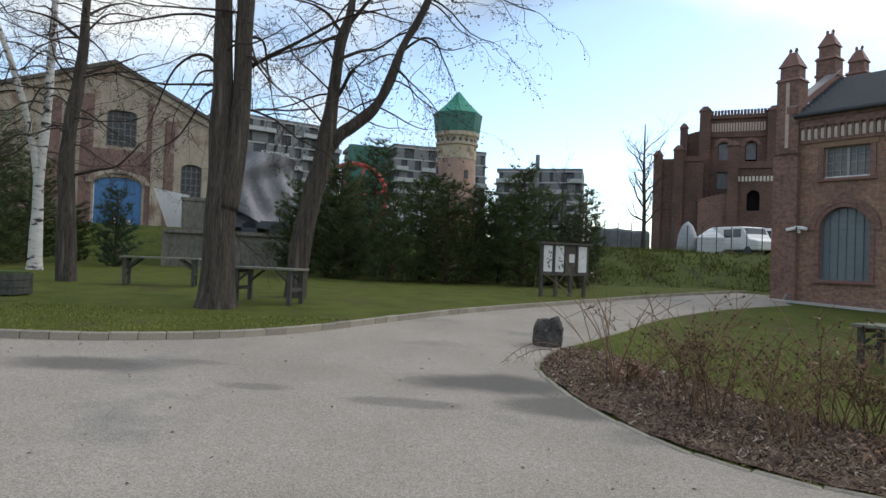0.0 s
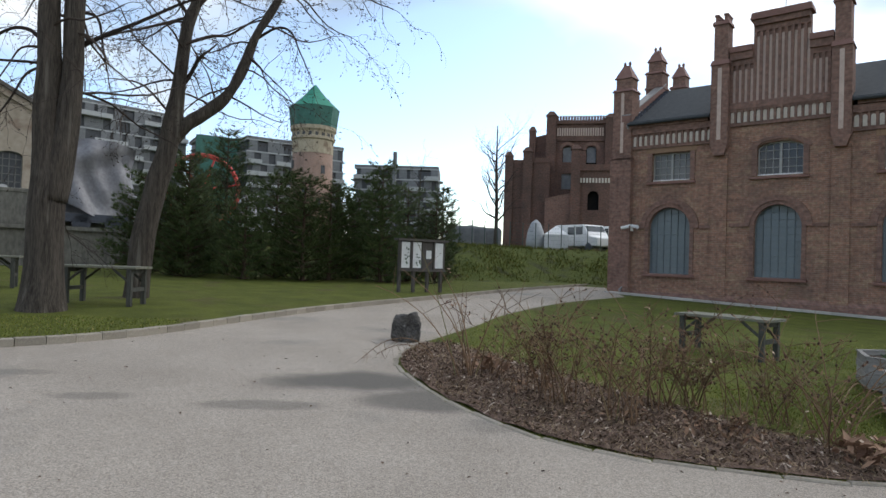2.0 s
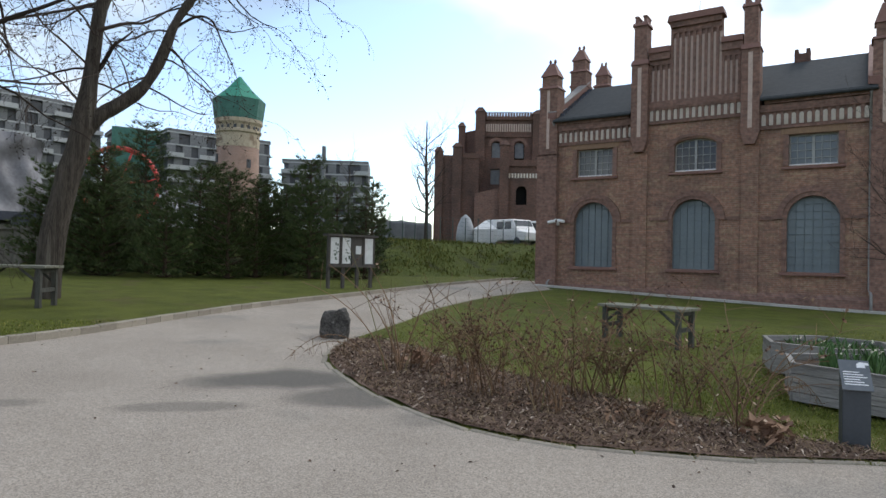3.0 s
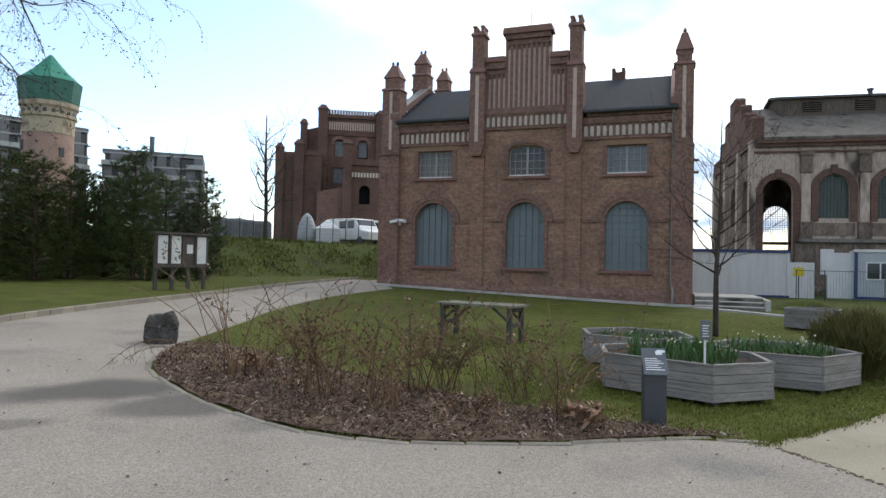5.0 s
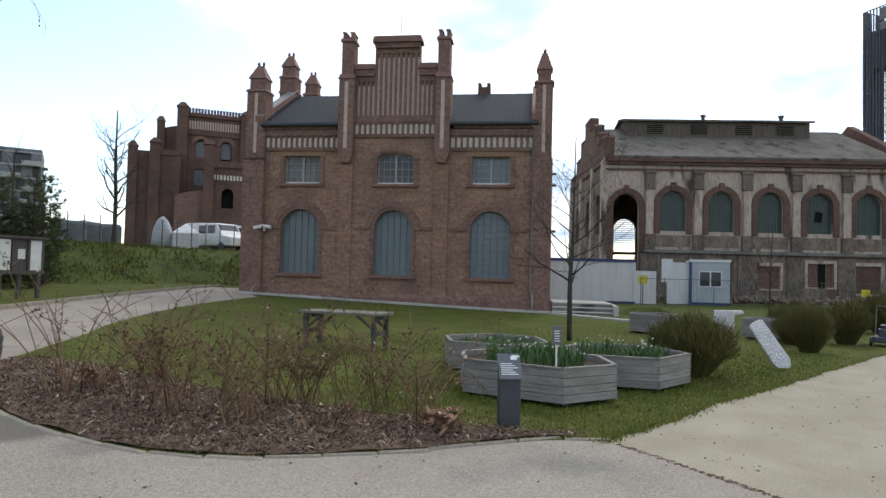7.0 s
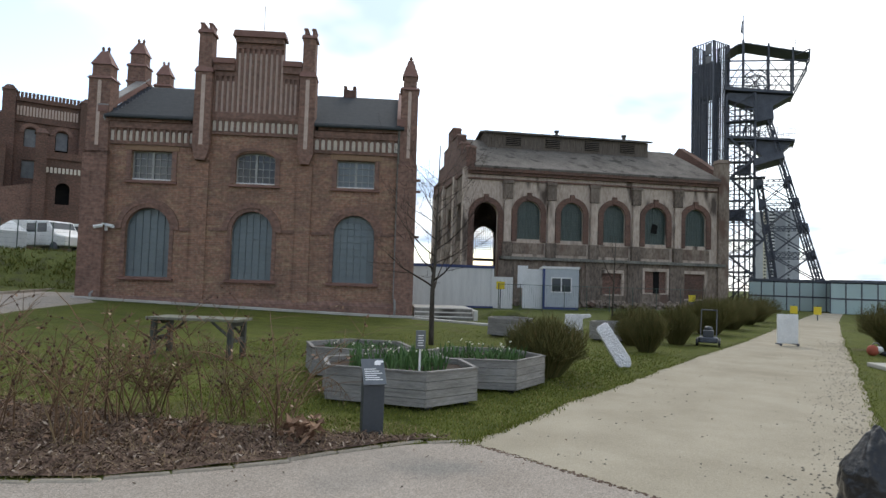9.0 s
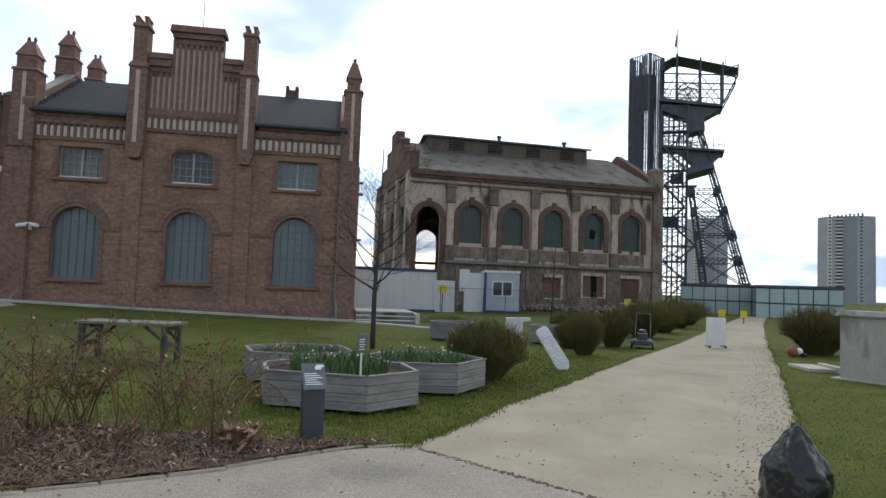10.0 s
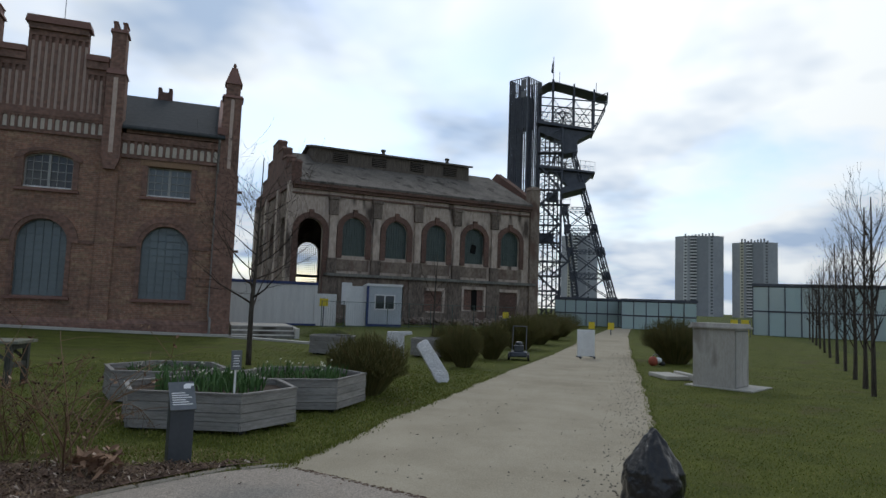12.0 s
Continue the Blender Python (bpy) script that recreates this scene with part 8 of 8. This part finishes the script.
part("handle", Shape().tube([(-0.12, 0, 0.36), (-0.05, 0, 0.45), (0.08, 0, 0.45), (0.14, 0, 0.33)], 0.02, 6), M["frame_grey"], rd, smooth=True)
part("nozzle", Shape().tube([(0.14, 0, 0.14), (0.27, 0, 0.09), (0.38, 0, 0.09)], [0.09, 0.085, 0.07], 10), M["bag_black"], rd, "black nozzle", smooth=True)

# site container, cabin and fence before the hall
sc = thing("site_container", "long white site container with a blue roof edge", "container", pose(35.9, 19.9, 0.1, 0, 0, -47.1))
part("body", Shape().box(-9.5, 0, 0, 2.4, 0.12, 2.5), M["sheet_white"], sc)
part("roof_edge", Shape().box(-9.55, 0.05, -0.05, 2.45, 2.5, 2.68), M["dark_blue"], sc, "dark blue roof edge")
part("base_rail", Shape().box(-9.5, 0, -0.02, 2.42, 0.0, 0.12), M["dark_blue"], sc)
part("corner_post", Shape().box(-0.14, 0.03, -0.04, 0.15, 0.12, 2.5), M["sheet_white"], sc)
part("hoarding", Shape().box(0.05, 1.3, 0.1, 0.16, 0.0, 2.0), M["sheet_white"], sc, "white hoarding sheet")
oc = thing("site_cabin", "pale grey site cabin with a white window", "cabin", pose(39.0, 17.9, 0.15, 0, 0, -62))
part("body", Shape().box(0, 2.3, 0, 4.6, 0.1, 2.6), M["grey_paint"], oc, bevel=0.02)
part("roof_edge", Shape().box(-0.05, 2.35, -0.05, 4.65, 2.6, 2.75), M["white_paint"], oc)
part("base_rail", Shape().box(0, 2.3, -0.02, 4.6, -0.1, 0.1), M["dark_blue"], oc)
part("corner_post", Shape().box(-0.03, 0.12, -0.03, 0.12, 0.1, 2.6), M["dark_blue"], oc)
wf = part("window", pierced(Shape(), 0.5, 1.85, 1.05, 2.05, -0.05, -0.001, [(0.57, 1.14, 1.12, 1.98, 0), (1.21, 1.78, 1.12, 1.98, 0)]), M["white_paint"], oc, "white window frame")
for x in (0.57, 1.21):
    part("pane", Shape().box(x, x + 0.57, -0.02, -0.001, 1.12, 1.98), M["pane_dark"], wf)
part("side_sheet", Shape().box(-1.35, -0.05, 0.3, 0.36, -0.05, 2.55), M["white_paint"], oc, "white side sheet")
ff = thing("site_fence", "grey mesh site fence before the hall", "fence")
for k in range(9):
    p = facing(37.5 + k * 1.1, 61.5 + k * 1.9) @ Vector((0, 0, 0))
    q = facing(37.5 + (k + 1) * 1.1, 61.5 + (k + 1) * 1.9) @ Vector((0, 0, 0))
    panel = part("fence_post", Shape().tube([(p.x, p.y, 0.05), (p.x, p.y, 1.7)], 0.025, 5), M["wire"], ff)
    for z in (0.2, 1.65):
        part("fence_rail", Shape().tube([(p.x, p.y, z), (q.x, q.y, z)], 0.015, 4), M["wire"], panel)
    w = Shape()
    for j in range(1, 10):
        r_ = p.lerp(q, j / 10)
        w.tube([(r_.x, r_.y, 0.2), (r_.x, r_.y, 1.65)], 0.005, 3, cap=False)
    part("wire_mesh", w, M["wire"], panel, "thin wire mesh", kind="stuff")
for az, d, z, w in ((61.65, 38.4, 1.35, 0.5), (77.6, 47, 0.85, 0.45), (85.0, 44, 0.45, 0.40), (86.6, 44, 0.45, 0.40)):
    s = thing("warning_sign", "yellow warning sign on a thin post", "sign", facing(d, az), "warning signs")
    part("post", Shape().box(-0.03, 0.03, 0, 0.04, 0, z + 0.5), M["steel_dark"], s)
    part("plate", Shape().box(-w / 2, w / 2, -0.03, 0, z, z + 0.45), M["yellow_paint"], s)
for az in (96.2, 97.0):
    s = thing("banner", "yellow banner with a dark ring on a pole", "banner", facing(52, az), "banners")
    part("cloth", Shape().box(-0.24, 0.24, -0.02, 0, 0.2, 1.35), M["yellow_paint"], s)
    part("ring", Shape().ring(0, 0.78, 0.12, 0.19, -0.03, -0.021, 0, 2 * math.pi), M["steel_dark"], s)
    part("pole", Shape().box(0.32, 0.36, -0.03, 0.0, -0.2, 1.45), M["steel_dark"], s)
solid("white_tarpaulin", Shape().slab([(-1.3, 0), (-0.6, -0.4), (0.9, -0.4), (1.3, 0.1), (0.4, 0.7), (-0.8, 0.6)], 0.0, 0.35), M["white_paint"], "crumpled white tarpaulin lying on the lawn", "tarpaulin", pose(31.5, -2.0, rise(31, -2) + 0.01, 0, 0, -80), bevel=0.15)
rub = Shape()
for k in range(420):
    t = rb.random()
    p = HB @ Vector((12.5 + 17.5 * t, -0.6 - 2.6 * rb.random(), 0))
    a = rb.uniform(0.05, 0.24)
    rub.taper(-a, a, -a * 0.7, a * 0.7, 0, a * 1.2, 0.6, pose(p.x, p.y, 0.08 + rb.uniform(0, 0.35), rb.uniform(-30, 30), rb.uniform(-30, 30), rb.uniform(0, 360)))
solid("rubble", rub, M["plaster_dirty"], "heap of broken brick and plaster at the hall's foot", "rubble", kind="stuff")
hill = Shape().taper(-1.3, 1.3, -1.0, 1.0, 0, 0.5, 0.35)
solid("earth_mound", hill, M["grass_far"], "small grassy mound beside the steps", "mound", BR @ pose(4.9, 1.2, 0.0), bevel=0.2)
# litter on the road and path
lit = Shape()
for k in range(420):
    x, y = rb.uniform(-7, 14), rb.uniform(2.2, 13)
    if inside(kerb_line + [(16, 36), (-30, 36), (-30, 9.6)], x, y) or inside(mid_poly, x, y):
        continue
    a = rb.uniform(0.008, 0.028)
    lit.add([(-a, 0, 0), (0, -a * 0.6, 0.006), (a, 0, 0.002), (0, a * 0.6, 0.008)], [(0, 1, 2, 3)], pose(x, y, rise(x, y) + 0.016, rb.uniform(-25, 25), rb.uniform(-25, 25), rb.uniform(0, 360)))
solid("leaf_litter", lit, M["chips"], "scattered dry leaves and twigs on the asphalt", "leaves", kind="stuff")
crumb, weed = Shape(), Shape()
for k in range(420):
    t = rb.random()
    x, y = 5.98 - 0.62 * t + rb.gauss(0, 0.022), 3.3 - 2.7 * t
    a = rb.uniform(0.004, 0.013)
    crumb.taper(-a, a, -a, a, 0, a * 0.7, 0.6, pose(x, y, rise(x, y) + 0.010, rb.uniform(-15, 15), 0, rb.uniform(0, 360)))
    if noise.noise((t * 14, 0, 3)) > 0.05:
        h, a = rb.uniform(0.008, 0.035), rb.uniform(0, 6.283)
        weed.add([(x - 0.004, y, rise(x, y) + 0.008), (x + 0.004, y, rise(x, y) + 0.008), (x + 0.02 * math.cos(a), y + 0.02 * math.sin(a), rise(x, y) + h)], [(0, 1, 2)])
solid("joint_crumbs", crumb, M["mulch"], "dark soil crumbs in the joint before the gravel", "soil", kind="stuff")
solid("joint_weeds", weed, M["blade"], "small weeds in the joint before the gravel", "weeds", kind="stuff")
stones = Shape()
for k in range(1100):
    x = 6.2 + 20 * rb.random() ** 1.6
    edge = -0.1 + 0.05 * max(0, x - 9)
    y = edge + abs(rb.gauss(0, 0.35)) if k % 6 else rb.uniform(edge, 3.4)
    a = rb.uniform(0.004, 0.014)
    stones.taper(-a, a, -a * 0.8, a * 0.8, 0, a * 0.9, 0.5, pose(x, y, rise(x, y) + 0.006, rb.uniform(-15, 15), 0, rb.uniform(0, 360)))
solid("loose_stones", stones, M["kerb_stone"], "loose stones and crumbs along the gravel path", "stones", kind="stuff")
